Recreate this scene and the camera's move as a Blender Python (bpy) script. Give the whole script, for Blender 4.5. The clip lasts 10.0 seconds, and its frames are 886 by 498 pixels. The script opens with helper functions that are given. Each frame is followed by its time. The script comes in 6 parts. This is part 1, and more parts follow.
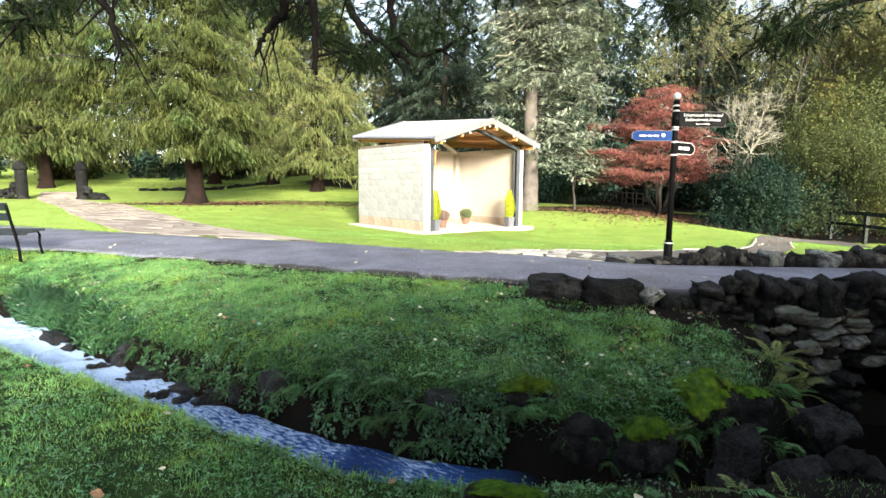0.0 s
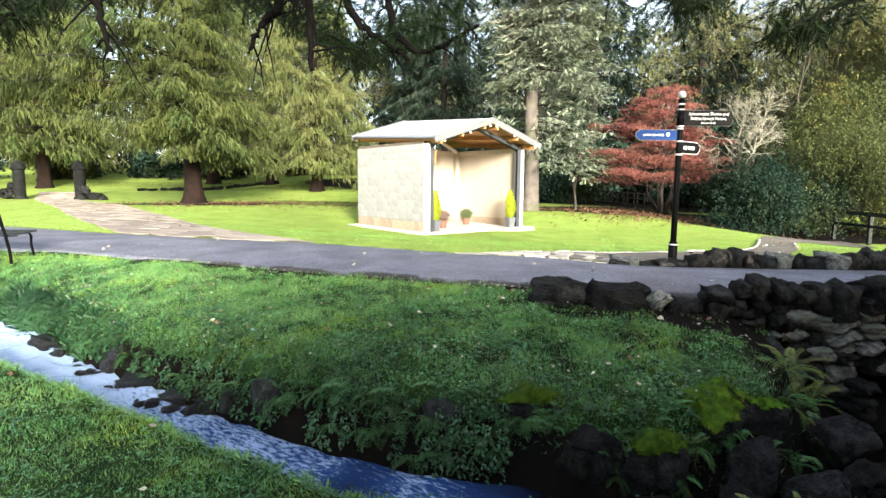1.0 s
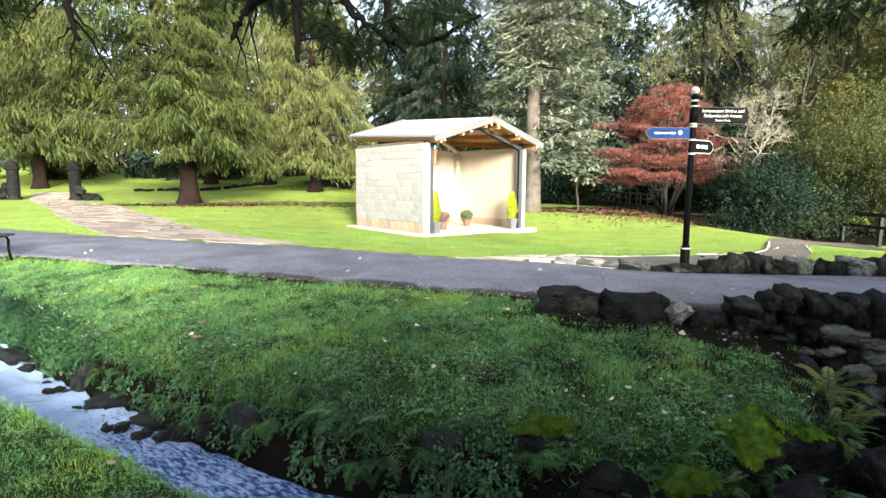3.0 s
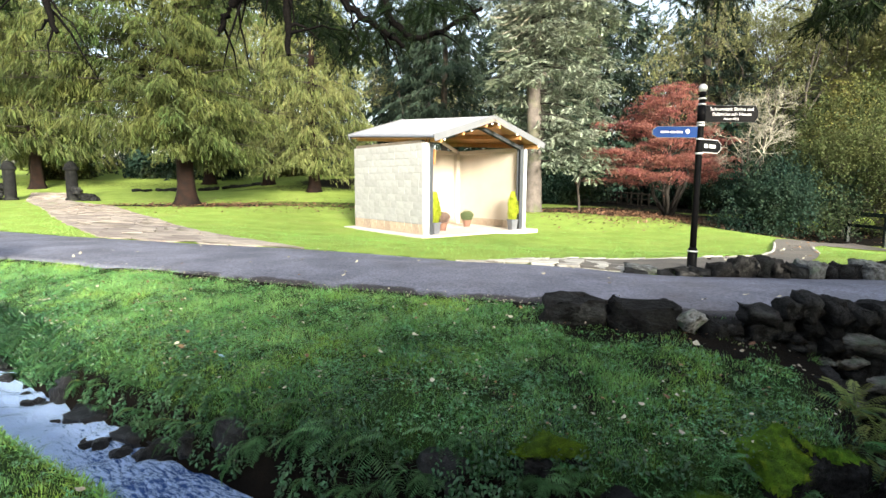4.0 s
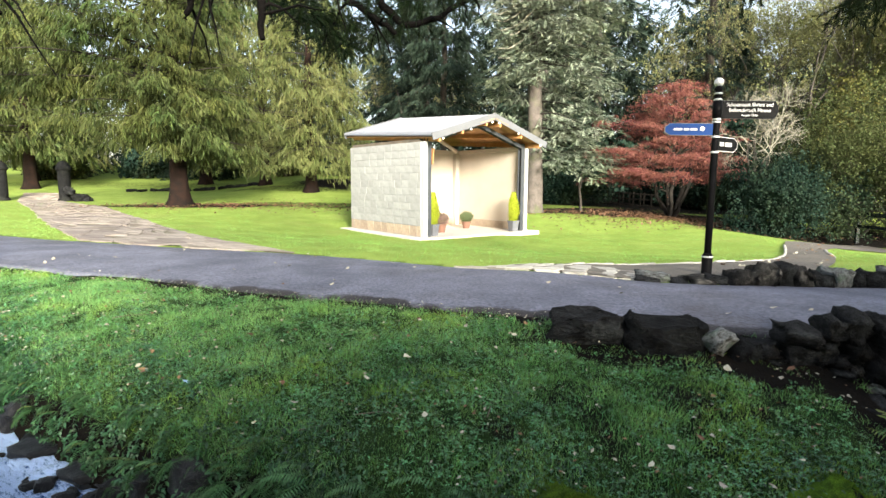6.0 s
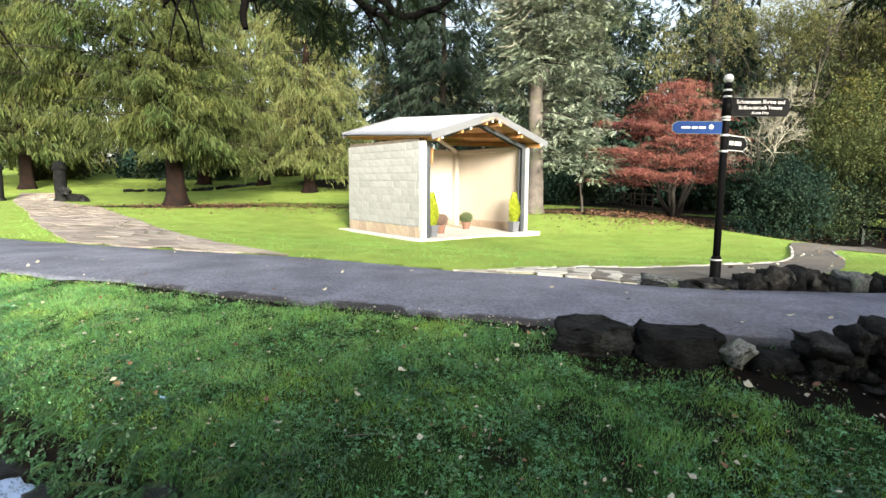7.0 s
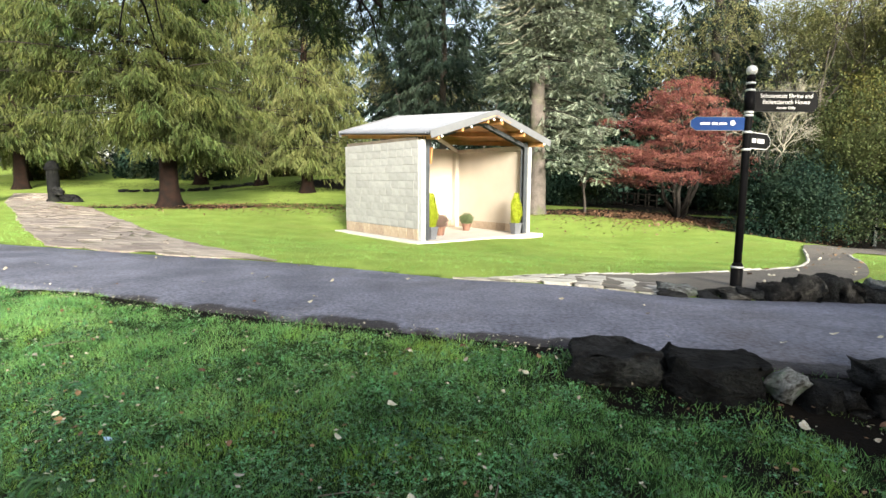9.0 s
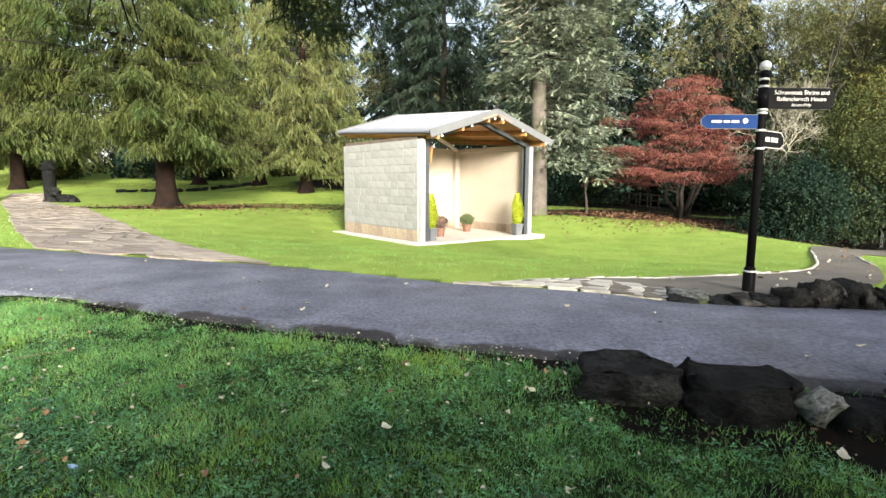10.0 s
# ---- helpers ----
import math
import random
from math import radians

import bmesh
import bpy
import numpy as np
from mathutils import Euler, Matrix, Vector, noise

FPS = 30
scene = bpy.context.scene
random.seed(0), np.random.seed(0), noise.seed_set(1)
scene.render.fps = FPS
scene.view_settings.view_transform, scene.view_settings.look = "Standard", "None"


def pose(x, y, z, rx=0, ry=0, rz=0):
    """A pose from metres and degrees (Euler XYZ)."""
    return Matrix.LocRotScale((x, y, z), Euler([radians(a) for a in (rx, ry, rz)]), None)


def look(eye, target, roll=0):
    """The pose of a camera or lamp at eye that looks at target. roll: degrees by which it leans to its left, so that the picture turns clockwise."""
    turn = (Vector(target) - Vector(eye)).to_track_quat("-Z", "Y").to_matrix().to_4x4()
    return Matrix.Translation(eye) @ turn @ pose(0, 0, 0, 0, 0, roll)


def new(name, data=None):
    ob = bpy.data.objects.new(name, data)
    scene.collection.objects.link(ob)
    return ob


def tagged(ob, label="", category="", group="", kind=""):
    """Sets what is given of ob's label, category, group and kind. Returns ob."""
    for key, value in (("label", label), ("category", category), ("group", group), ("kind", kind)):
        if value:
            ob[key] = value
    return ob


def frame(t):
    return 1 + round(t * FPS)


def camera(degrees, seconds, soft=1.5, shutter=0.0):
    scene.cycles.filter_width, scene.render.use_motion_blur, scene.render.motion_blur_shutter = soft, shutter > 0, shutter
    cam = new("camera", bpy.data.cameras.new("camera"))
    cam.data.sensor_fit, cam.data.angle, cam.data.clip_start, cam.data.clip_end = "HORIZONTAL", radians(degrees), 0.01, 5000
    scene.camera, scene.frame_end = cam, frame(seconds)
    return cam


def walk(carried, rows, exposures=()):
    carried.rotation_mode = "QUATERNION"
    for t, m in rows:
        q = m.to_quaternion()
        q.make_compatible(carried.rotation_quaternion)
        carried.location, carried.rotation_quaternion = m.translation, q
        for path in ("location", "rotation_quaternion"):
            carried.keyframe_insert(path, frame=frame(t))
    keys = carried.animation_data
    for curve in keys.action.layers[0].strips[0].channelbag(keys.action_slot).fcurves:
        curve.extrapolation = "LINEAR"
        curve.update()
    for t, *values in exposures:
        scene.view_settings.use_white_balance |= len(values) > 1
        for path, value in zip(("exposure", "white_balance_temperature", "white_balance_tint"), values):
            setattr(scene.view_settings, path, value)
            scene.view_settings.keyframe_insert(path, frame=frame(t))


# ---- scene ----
cam = camera(79.4, 10.0)
METRES, EYE = 2.8, 1.4
ROWS = [
    (0.0, 0.0, 0.0, 0.0, 0.06, -6.95, -0.46),
    (0.5, 0.0, 0.0346, 0.0009, 0.07, -6.96, -0.46),
    (1.0, 0.0003, 0.0718, 0.0023, 0.07, -6.96, -0.46),
    (1.5, 0.0005, 0.1122, 0.0035, 0.08, -6.95, -0.46),
    (2.0, 0.0007, 0.1548, 0.0051, 0.09, -6.96, -0.46),
    (2.5, 0.0013, 0.2, 0.0065, 0.09, -6.96, -0.45),
    (4.0, 0.004, 0.3503, 0.0106, 0.09, -6.95, -0.43),
    (4.5, 0.0066, 0.4016, 0.0126, 0.09, -6.96, -0.43),
    (5.0, 0.0095, 0.4538, 0.0141, 0.07, -6.96, -0.43),
    (5.5, 0.013, 0.5058, 0.0157, 0.06, -6.97, -0.43),
    (7.0, 0.0233, 0.6696, 0.0183, 0.05, -6.96, -0.44),
    (7.5, 0.0261, 0.7248, 0.0188, 0.05, -6.96, -0.45),
    (8.0, 0.0284, 0.7783, 0.0208, 0.06, -6.97, -0.45),
    (8.5, 0.0297, 0.8339, 0.0216, 0.07, -6.97, -0.44),
    (9.0, 0.0307, 0.8882, 0.0233, 0.08, -6.97, -0.44),
    (9.5, 0.0318, 0.9438, 0.0249, 0.09, -6.98, -0.44),
    (10.0, 0.0325, 0.9988, 0.0265, 0.1, -6.98, -0.44),
]
walk(cam, [(t, pose(METRES * x, METRES * y, EYE + METRES * z, 90 + pitch, roll, yaw)) for t, x, y, z, yaw, pitch, roll in ROWS], [(0.0, 2.18), (5.0, 2.0), (10.0, 1.77)])

# ---- daylight: bright hazy sky, soft sun from behind the viewer ----
SUN_EL, SUN_AZ = 17.0, 163.0
sky_world = bpy.data.worlds.new("sky")
scene.world = sky_world
sky_world.use_nodes = True
wn = sky_world.node_tree
wn.nodes.clear()
sky_tex = wn.nodes.new("ShaderNodeTexSky")
sky_tex.sky_type = "NISHITA"
sky_tex.sun_disc = False
sky_tex.sun_elevation = radians(SUN_EL)
sky_tex.sun_rotation = radians(SUN_AZ)
sky_tex.dust_density = 2.0
sky_bg = wn.nodes.new("ShaderNodeBackground")
sky_bg.inputs["Strength"].default_value = 0.105
sky_out = wn.nodes.new("ShaderNodeOutputWorld")
wn.links.new(sky_tex.outputs[0], sky_bg.inputs[0])
haze_bg = wn.nodes.new("ShaderNodeBackground")
haze_bg.inputs["Color"].default_value = (1.0, 0.97, 0.93, 1)
haze_bg.inputs["Strength"].default_value = 0.46
sky_mix = wn.nodes.new("ShaderNodeMixShader")
sky_mix.inputs[0].default_value = 0.35
wn.links.new(sky_bg.outputs[0], sky_mix.inputs[1])
wn.links.new(haze_bg.outputs[0], sky_mix.inputs[2])
wn.links.new(sky_mix.outputs[0], sky_out.inputs[0])
sun_data = bpy.data.lights.new("sun", "SUN")
sun_data.energy = 5.0
sun_data.angle = radians(16)
sun_data.color = (1.0, 0.93, 0.79)
sun = new("sun", sun_data)
az = radians(SUN_AZ)
sun.matrix_world = look((math.sin(az) * 50, math.cos(az) * 50, 50 * math.tan(radians(SUN_EL))), (0, 0, 0))


# ---- small tools ----
def part(name, bm, material, parent=None, label="", smooth=False):
    me = bpy.data.meshes.new(name)
    if isinstance(bm, tuple):
        V, Fs = bm
        V = np.asarray(V, np.float32)
        me.vertices.add(len(V))
        me.vertices.foreach_set("co", V.ravel())
        Fs = np.asarray(Fs, np.int32)
        k = Fs.shape[1]
        me.loops.add(Fs.size)
        me.loops.foreach_set("vertex_index", Fs.ravel())
        me.polygons.add(len(Fs))
        me.polygons.foreach_set("loop_start", np.arange(0, Fs.size, k, dtype=np.int32))
        me.update(calc_edges=True)
    else:
        bm.to_mesh(me)
        bm.free()
    if smooth:
        me.polygons.foreach_set("use_smooth", np.ones(len(me.polygons), bool))
    me.materials.append(material)
    ob = new(name, me)
    ob.parent = parent
    if label:
        tagged(ob, label)
    return ob


def shared(name, me, parent, m):
    ob = new(name, me)
    ob.parent = parent
    ob.matrix_basis = m
    return ob


def empty(name, m, label, category, group="", kind=""):
    ob = new(name)
    ob.empty_display_size = 0.2
    ob.matrix_basis = m
    return tagged(ob, label, category, group, kind)


def box(size, at=(0, 0, 0), bevel=0.0, bm=None, turn=None):
    bm = bm or bmesh.new()
    m = Matrix.Translation(at) @ (turn or Matrix()) @ Matrix.Diagonal((*size, 1))
    made = bmesh.ops.create_cube(bm, size=1, matrix=m)
    if bevel:
        edges = list({e for v in made["verts"] for e in v.link_edges})
        bmesh.ops.bevel(bm, geom=edges, offset=bevel, segments=1, affect="EDGES")
    return bm


def rod(r1, r2, p, q, sides=12, bm=None):
    bm = bm or bmesh.new()
    p, q = Vector(p), Vector(q)
    m = Matrix.Translation((p + q) / 2) @ (q - p).to_track_quat("Z", "Y").to_matrix().to_4x4()
    bmesh.ops.create_cone(bm, cap_ends=True, segments=sides, radius1=r1, radius2=r2, depth=(q - p).length, matrix=m)
    return bm


def lathe(profile, sides=20, bm=None):
    """A turned shape from (radius, height) pairs."""
    bm = bm or bmesh.new()
    rings = [[bm.verts.new((max(r, 0.0005) * math.cos(2 * math.pi * k / sides), max(r, 0.0005) * math.sin(2 * math.pi * k / sides), z)) for k in range(sides)] for r, z in profile]
    for a, b in zip(rings, rings[1:]):
        for k in range(sides):
            bm.faces.new((a[k], a[(k + 1) % sides], b[(k + 1) % sides], b[k]))
    bm.faces.new(rings[0][::-1])
    bm.faces.new(rings[-1])
    return bm


def tube(path, radii, sides=6):
    """Vertices and quads of a tapering tube along a path."""
    P = np.asarray(path, float)
    T = np.gradient(P, axis=0)
    T /= np.linalg.norm(T, axis=1)[:, None] + 1e-9
    up = np.where(np.abs(T[:, 2:3]) > 0.9, np.array([[1.0, 0, 0]]), np.array([[0, 0, 1.0]]))
    A = np.cross(T, up)
    A /= np.linalg.norm(A, axis=1)[:, None] + 1e-9
    B = np.cross(T, A)
    ang = np.linspace(0, 2 * np.pi, sides, endpoint=False)
    V = P[:, None] + np.asarray(radii)[:, None, None] * (np.cos(ang)[None, :, None] * A[:, None] + np.sin(ang)[None, :, None] * B[:, None])
    n = len(P)
    i, k = np.meshgrid(np.arange(n - 1), np.arange(sides), indexing="ij")
    k2 = (k + 1) % sides
    Fs = np.stack([i * sides + k, i * sides + k2, (i + 1) * sides + k2, (i + 1) * sides + k], -1).reshape(-1, 4)
    return V.reshape(-1, 3), Fs


def joined(pieces):
    Vs, Fs, n = [], [], 0
    for V, F in pieces:
        Vs.append(V)
        Fs.append(np.asarray(F) + n)
        n += len(V)
    return np.concatenate(Vs), np.concatenate(Fs)


def scatter(template, at, ahead, up, size):
    """Copies of a small template, one for each place, in one set of vertices and faces."""
    TV, TF = template
    at, ahead, up = (np.asarray(a, float) for a in (at, ahead, up))
    X = ahead / (np.linalg.norm(ahead, axis=1)[:, None] + 1e-9)
    Y = np.cross(up, X)
    Y /= np.linalg.norm(Y, axis=1)[:, None] + 1e-9
    Z = np.cross(X, Y)
    S = np.broadcast_to(np.asarray(size, float), (len(at),))[:, None, None]
    V = at[:, None] + S * (TV[None, :, 0:1] * X[:, None] + TV[None, :, 1:2] * Y[:, None] + TV[None, :, 2:3] * Z[:, None])
    Fs = TF[None] + (np.arange(len(at)) * len(TV))[:, None, None]
    return V.reshape(-1, 3), Fs.reshape(-1, TF.shape[1])


def sstep(a, b, x):
    t = np.clip((np.asarray(x, float) - a) / (b - a), 0, 1)
    return t * t * (3 - 2 * t)


def wave(x, y, s, seed=0):
    """Cheap smooth noise, about -1 to 1, of a size s."""
    r = np.random.RandomState(seed)
    out = 0.0
    for k in range(6):
        a, f, p = r.uniform(0, 6.28), r.uniform(0.6, 1.8) / s, r.uniform(0, 6.28)
        out = out + np.sin((x * np.cos(a) + y * np.sin(a)) * f * 2 + p + 1.3 * np.sin((y * np.cos(a) - x * np.sin(a)) * f * 1.3 + p * 2))
    return out / 3.5


# ---- materials ----
def mat(name, c1, c2, rough=0.8, scale=4.0, fine=60.0, bump=0.3, vary=0.25, metal=0.0, island=0.0, each=0.0, through_light=0.0, spec=0.4, c3=None, mask_name=None, c4=None, c5=None, depth=0.02, base_name=None, base=None):
    m = bpy.data.materials.new(name)
    m.use_nodes = True
    nt = m.node_tree
    N, L = nt.nodes, nt.links
    b = N["Principled BSDF"]
    co = N.new("ShaderNodeTexCoord")

    def noise_at(s, detail=5.0, roughness=0.6):
        n = N.new("ShaderNodeTexNoise")
        n.inputs["Scale"].default_value = s
        n.inputs["Detail"].default_value = detail
        n.inputs["Roughness"].default_value = roughness
        L.new(co.outputs["Object"], n.inputs["Vector"])
        return n.outputs["Fac"]

    def ramp(fac, lo, hi):
        r = N.new("ShaderNodeMapRange")
        r.inputs["From Min"].default_value, r.inputs["From Max"].default_value = lo, hi
        L.new(fac, r.inputs["Value"])
        return r.outputs["Result"]

    def mixed(fac, a, c):
        x = N.new("ShaderNodeMix")
        x.data_type = "RGBA"
        for sock, v in ((x.inputs[0], fac), (x.inputs[6], a), (x.inputs[7], c)):
            if isinstance(v, tuple):
                sock.default_value = (*v, 1)
            elif isinstance(v, float):
                sock.default_value = v
            else:
                L.new(v, sock)
        return x.outputs[2]

    big = noise_at(scale)
    col = mixed(ramp(big, 0.35, 0.65), c1, c2)
    if c3:
        col = mixed(ramp(noise_at(scale * 0.31 + 0.11), 0.52, 0.68), col, c3)
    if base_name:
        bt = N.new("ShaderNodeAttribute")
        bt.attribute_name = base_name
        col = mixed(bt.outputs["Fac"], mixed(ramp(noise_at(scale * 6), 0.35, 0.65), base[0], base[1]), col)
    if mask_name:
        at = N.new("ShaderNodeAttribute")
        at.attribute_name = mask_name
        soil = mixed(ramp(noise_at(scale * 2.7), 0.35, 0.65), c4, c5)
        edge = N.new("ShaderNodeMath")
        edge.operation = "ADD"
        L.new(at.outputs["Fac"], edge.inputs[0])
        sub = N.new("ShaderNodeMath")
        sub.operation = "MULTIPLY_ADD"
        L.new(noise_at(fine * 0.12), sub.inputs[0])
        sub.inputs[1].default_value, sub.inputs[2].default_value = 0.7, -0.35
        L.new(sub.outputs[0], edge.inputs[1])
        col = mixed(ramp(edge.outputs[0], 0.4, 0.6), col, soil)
    small = noise_at(fine)
    hsv = N.new("ShaderNodeHueSaturation")
    val = ramp(small, 0.2, 0.8)
    vr = N.new("ShaderNodeMapRange")
    vr.inputs["To Min"].default_value, vr.inputs["To Max"].default_value = 1 - vary, 1 + vary
    L.new(val, vr.inputs["Value"])
    value = vr.outputs["Result"]
    for amount, node, sock in ((island, "ShaderNodeNewGeometry", "Random Per Island"), (each, "ShaderNodeObjectInfo", "Random")):
        if amount:
            g = N.new(node)
            mr = N.new("ShaderNodeMapRange")
            mr.inputs["To Min"].default_value, mr.inputs["To Max"].default_value = 1 - amount, 1 + amount
            L.new(g.outputs[sock], mr.inputs["Value"])
            mu = N.new("ShaderNodeMath")
            mu.operation = "MULTIPLY"
            L.new(value, mu.inputs[0])
            L.new(mr.outputs["Result"], mu.inputs[1])
            value = mu.outputs[0]
            hr = N.new("ShaderNodeMapRange")
            hr.inputs["To Min"].default_value, hr.inputs["To Max"].default_value = 0.5 - amount * 0.05, 0.5 + amount * 0.05
            L.new(g.outputs[sock], hr.inputs["Value"])
            L.new(hr.outputs["Result"], hsv.inputs["Hue"])
    L.new(value, hsv.inputs["Value"])
    L.new(col, hsv.inputs["Color"])
    L.new(hsv.outputs[0], b.inputs["Base Color"])
    b.inputs["Roughness"].default_value = rough
    b.inputs["Metallic"].default_value = metal
    b.inputs["Specular IOR Level"].default_value = spec
    if bump:
        bp = N.new("ShaderNodeBump")
        bp.inputs["Strength"].default_value = bump
        bp.inputs["Distance"].default_value = depth
        L.new(small, bp.inputs["Height"])
        L.new(bp.outputs[0], b.inputs["Normal"])
    if through_light:
        tr = N.new("ShaderNodeBsdfTranslucent")
        L.new(hsv.outputs[0], tr.inputs[0])
        mx = N.new("ShaderNodeMixShader")
        mx.inputs[0].default_value = through_light
        L.new(b.outputs[0], mx.inputs[1])
        L.new(tr.outputs[0], mx.inputs[2])
        L.new(mx.outputs[0], N["Material Output"].inputs["Surface"])
    return m


# c4 and c5 hold soil and the black shade of the undercut bank
M_GROUND = mat("turf", (0.17, 0.243, 0.048), (0.24, 0.325, 0.072), 0.95, 0.9, 45, 0.6, 0.45, c3=(0.225, 0.28, 0.07), base_name="past_road", base=((0.006, 0.016, 0.005), (0.02, 0.041, 0.011)), mask_name="soil", c4=(0.002, 0.002, 0.0017), c5=(0.007, 0.0055, 0.004), spec=0.08)
M_GRASS = mat("grass_blade", (0.155, 0.315, 0.062), (0.25, 0.42, 0.098), 0.42, 0.8, 8, 0, 0.2, island=0.4, through_light=0.35, c3=(0.22, 0.34, 0.078), spec=0.4)
M_CLOVER = mat("clover_leaf", (0.033, 0.125, 0.042), (0.108, 0.275, 0.095), 0.3, 1.5, 20, 0, 0.2, island=0.7, spec=0.55, through_light=0.25)
M_ROAD = mat("asphalt", (0.082, 0.088, 0.12), (0.155, 0.163, 0.212), 0.72, 1.3, 27, 1.0, 0.8, c3=(0.075, 0.073, 0.088), depth=0.02, mask_name="damp", c4=(0.014, 0.013, 0.015), c5=(0.03, 0.027, 0.03))
# near black: deep shade on the near wall and bank is in this colour
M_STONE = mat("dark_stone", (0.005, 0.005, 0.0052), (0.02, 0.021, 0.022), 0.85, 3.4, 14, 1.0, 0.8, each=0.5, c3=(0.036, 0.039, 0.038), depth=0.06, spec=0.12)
# the yew's shade on the gate pillars is put into this stone colour
M_PILLAR = mat("shade_dark_pillar_stone", (0.006, 0.0065, 0.007), (0.014, 0.0145, 0.015), 0.9, 4, 22, 1.0, 0.5, c3=(0.022, 0.024, 0.02), depth=0.04, spec=0.1)
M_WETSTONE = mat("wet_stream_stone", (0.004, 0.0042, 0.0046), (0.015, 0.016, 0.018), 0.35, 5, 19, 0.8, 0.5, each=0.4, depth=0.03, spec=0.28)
M_PALESTONE = mat("pale_lichened_stone", (0.2, 0.212, 0.21), (0.035, 0.034, 0.031), 0.9, 4.5, 19, 1.0, 0.5, each=0.3, c3=(0.1, 0.13, 0.1), spec=0.12)
# lighter copy of the wall stone, chosen for the sunlit far wall
M_WALLSTONE = mat("grey_brown_wall_stone", (0.04, 0.038, 0.035), (0.013, 0.0125, 0.012), 0.9, 4.5, 19, 1.0, 0.6, each=0.35, c3=(0.12, 0.112, 0.1), depth=0.06, spec=0.12)
# tree shade over the footbridge is put into this timber colour
M_BRIDGE = mat("shaded_bridge_timber", (0.0045, 0.004, 0.0033), (0.009, 0.008, 0.0065), 0.95, 4, 40, 0.3, 0.25, spec=0.08)
M_MOSS = mat("moss", (0.09, 0.17, 0.014), (0.03, 0.065, 0.01), 1.0, 6, 60, 1.0, 0.7, spec=0.08, c3=(0.2, 0.27, 0.02), island=0.3)
M_FLAG = mat("flagstone", (0.3, 0.262, 0.228), (0.2, 0.17, 0.148), 0.9, 2.5, 30, 0.5, 0.4, each=0.28)
M_JOINT = mat("path_bedding", (0.17, 0.145, 0.11), (0.22, 0.185, 0.145), 0.95, 3, 50, 0.5, 0.4, c3=(0.06, 0.08, 0.03))
M_KERB = mat("pale_kerb_stone", (0.44, 0.425, 0.38), (0.32, 0.305, 0.265), 0.9, 3, 40, 0.4, 0.3, each=0.2)
M_BLOCK = mat("concrete_block", (0.335, 0.338, 0.335), (0.285, 0.288, 0.285), 0.9, 1.7, 14, 0.35, 0.16, each=0.08, depth=0.006)
M_BLOCKLOW = mat("damp_brown_block", (0.3, 0.23, 0.165), (0.4, 0.33, 0.25), 0.9, 3, 70, 0.35, 0.2, each=0.15, depth=0.006)
M_MORTAR = mat("mortar", (0.31, 0.312, 0.308), (0.26, 0.262, 0.258), 0.95, 4, 70, 0.3, 0.2)
M_CREAM = mat("cream_render", (0.47, 0.415, 0.345), (0.435, 0.385, 0.32), 0.85, 1.5, 60, 0.15, 0.05, depth=0.004)
M_SLAB = mat("concrete_slab", (0.58, 0.56, 0.52), (0.5, 0.48, 0.44), 0.85, 2, 50, 0.2, 0.15)
M_STEEL = mat("dark_painted_steel", (0.035, 0.04, 0.048), (0.05, 0.055, 0.062), 0.5, 3, 60, 0.05, 0.15)
M_GREYPAINT = mat("pale_grey_metal", (0.44, 0.45, 0.46), (0.38, 0.39, 0.4), 0.45, 2, 40, 0.05, 0.08)
M_BARGE = mat("grey_bargeboard_paint", (0.13, 0.135, 0.145), (0.11, 0.115, 0.125), 0.5, 2, 40, 0.05, 0.1)
M_ROOF = mat("white_roof_sheet", (0.205, 0.217, 0.245), (0.175, 0.187, 0.212), 0.4, 1.5, 30, 0.05, 0.08)
M_TIMBER = mat("varnished_timber", (0.36, 0.17, 0.06), (0.48, 0.25, 0.1), 0.6, 3, 40, 0.15, 0.2, each=0.15)
M_BLACK = mat("black_gloss_paint", (0.0035, 0.0035, 0.004), (0.006, 0.006, 0.0065), 0.45, 4, 50, 0.05, 0.2, spec=0.03)
M_SILVER = mat("silver_paint", (0.6, 0.6, 0.58), (0.5, 0.5, 0.49), 0.35, 6, 60, 0.05, 0.1, metal=0.3)
M_RIM = mat("dull_grey_rim", (0.1, 0.105, 0.11), (0.07, 0.075, 0.08), 0.5, 6, 60, 0.05, 0.1)
M_BLUE = mat("blue_enamel", (0.003, 0.026, 0.115), (0.004, 0.03, 0.13), 0.45, 5, 50, 0, 0.08, spec=0.06)
M_WHITE = mat("white_lettering", (0.5, 0.5, 0.49), (0.42, 0.42, 0.41), 0.5, 10, 50, 0, 0.05)
M_BARK = mat("reddish_bark", (0.019, 0.0098, 0.007), (0.008, 0.0058, 0.005), 0.95, 3, 26, 0.8, 0.4, depth=0.04, spec=0.15)
M_GREYBARK = mat("grey_bark", (0.125, 0.108, 0.096), (0.065, 0.055, 0.05), 0.95, 2.5, 22, 0.8, 0.35, c3=(0.08, 0.09, 0.045), depth=0.04)
# darker bark copy with the shade inside the crowns in its colour
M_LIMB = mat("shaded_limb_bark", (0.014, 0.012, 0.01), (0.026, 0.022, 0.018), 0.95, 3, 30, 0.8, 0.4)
M_DARKBARK = mat("dark_bark", (0.03, 0.026, 0.022), (0.055, 0.048, 0.04), 0.95, 3, 30, 0.8, 0.4)
M_YEW = mat("yew_needles", (0.03, 0.046, 0.0135), (0.104, 0.12, 0.034), 0.6, 0.5, 5, 0, 0.2, island=0.3, through_light=0.2, c3=(0.05, 0.088, 0.026), spec=0.2)
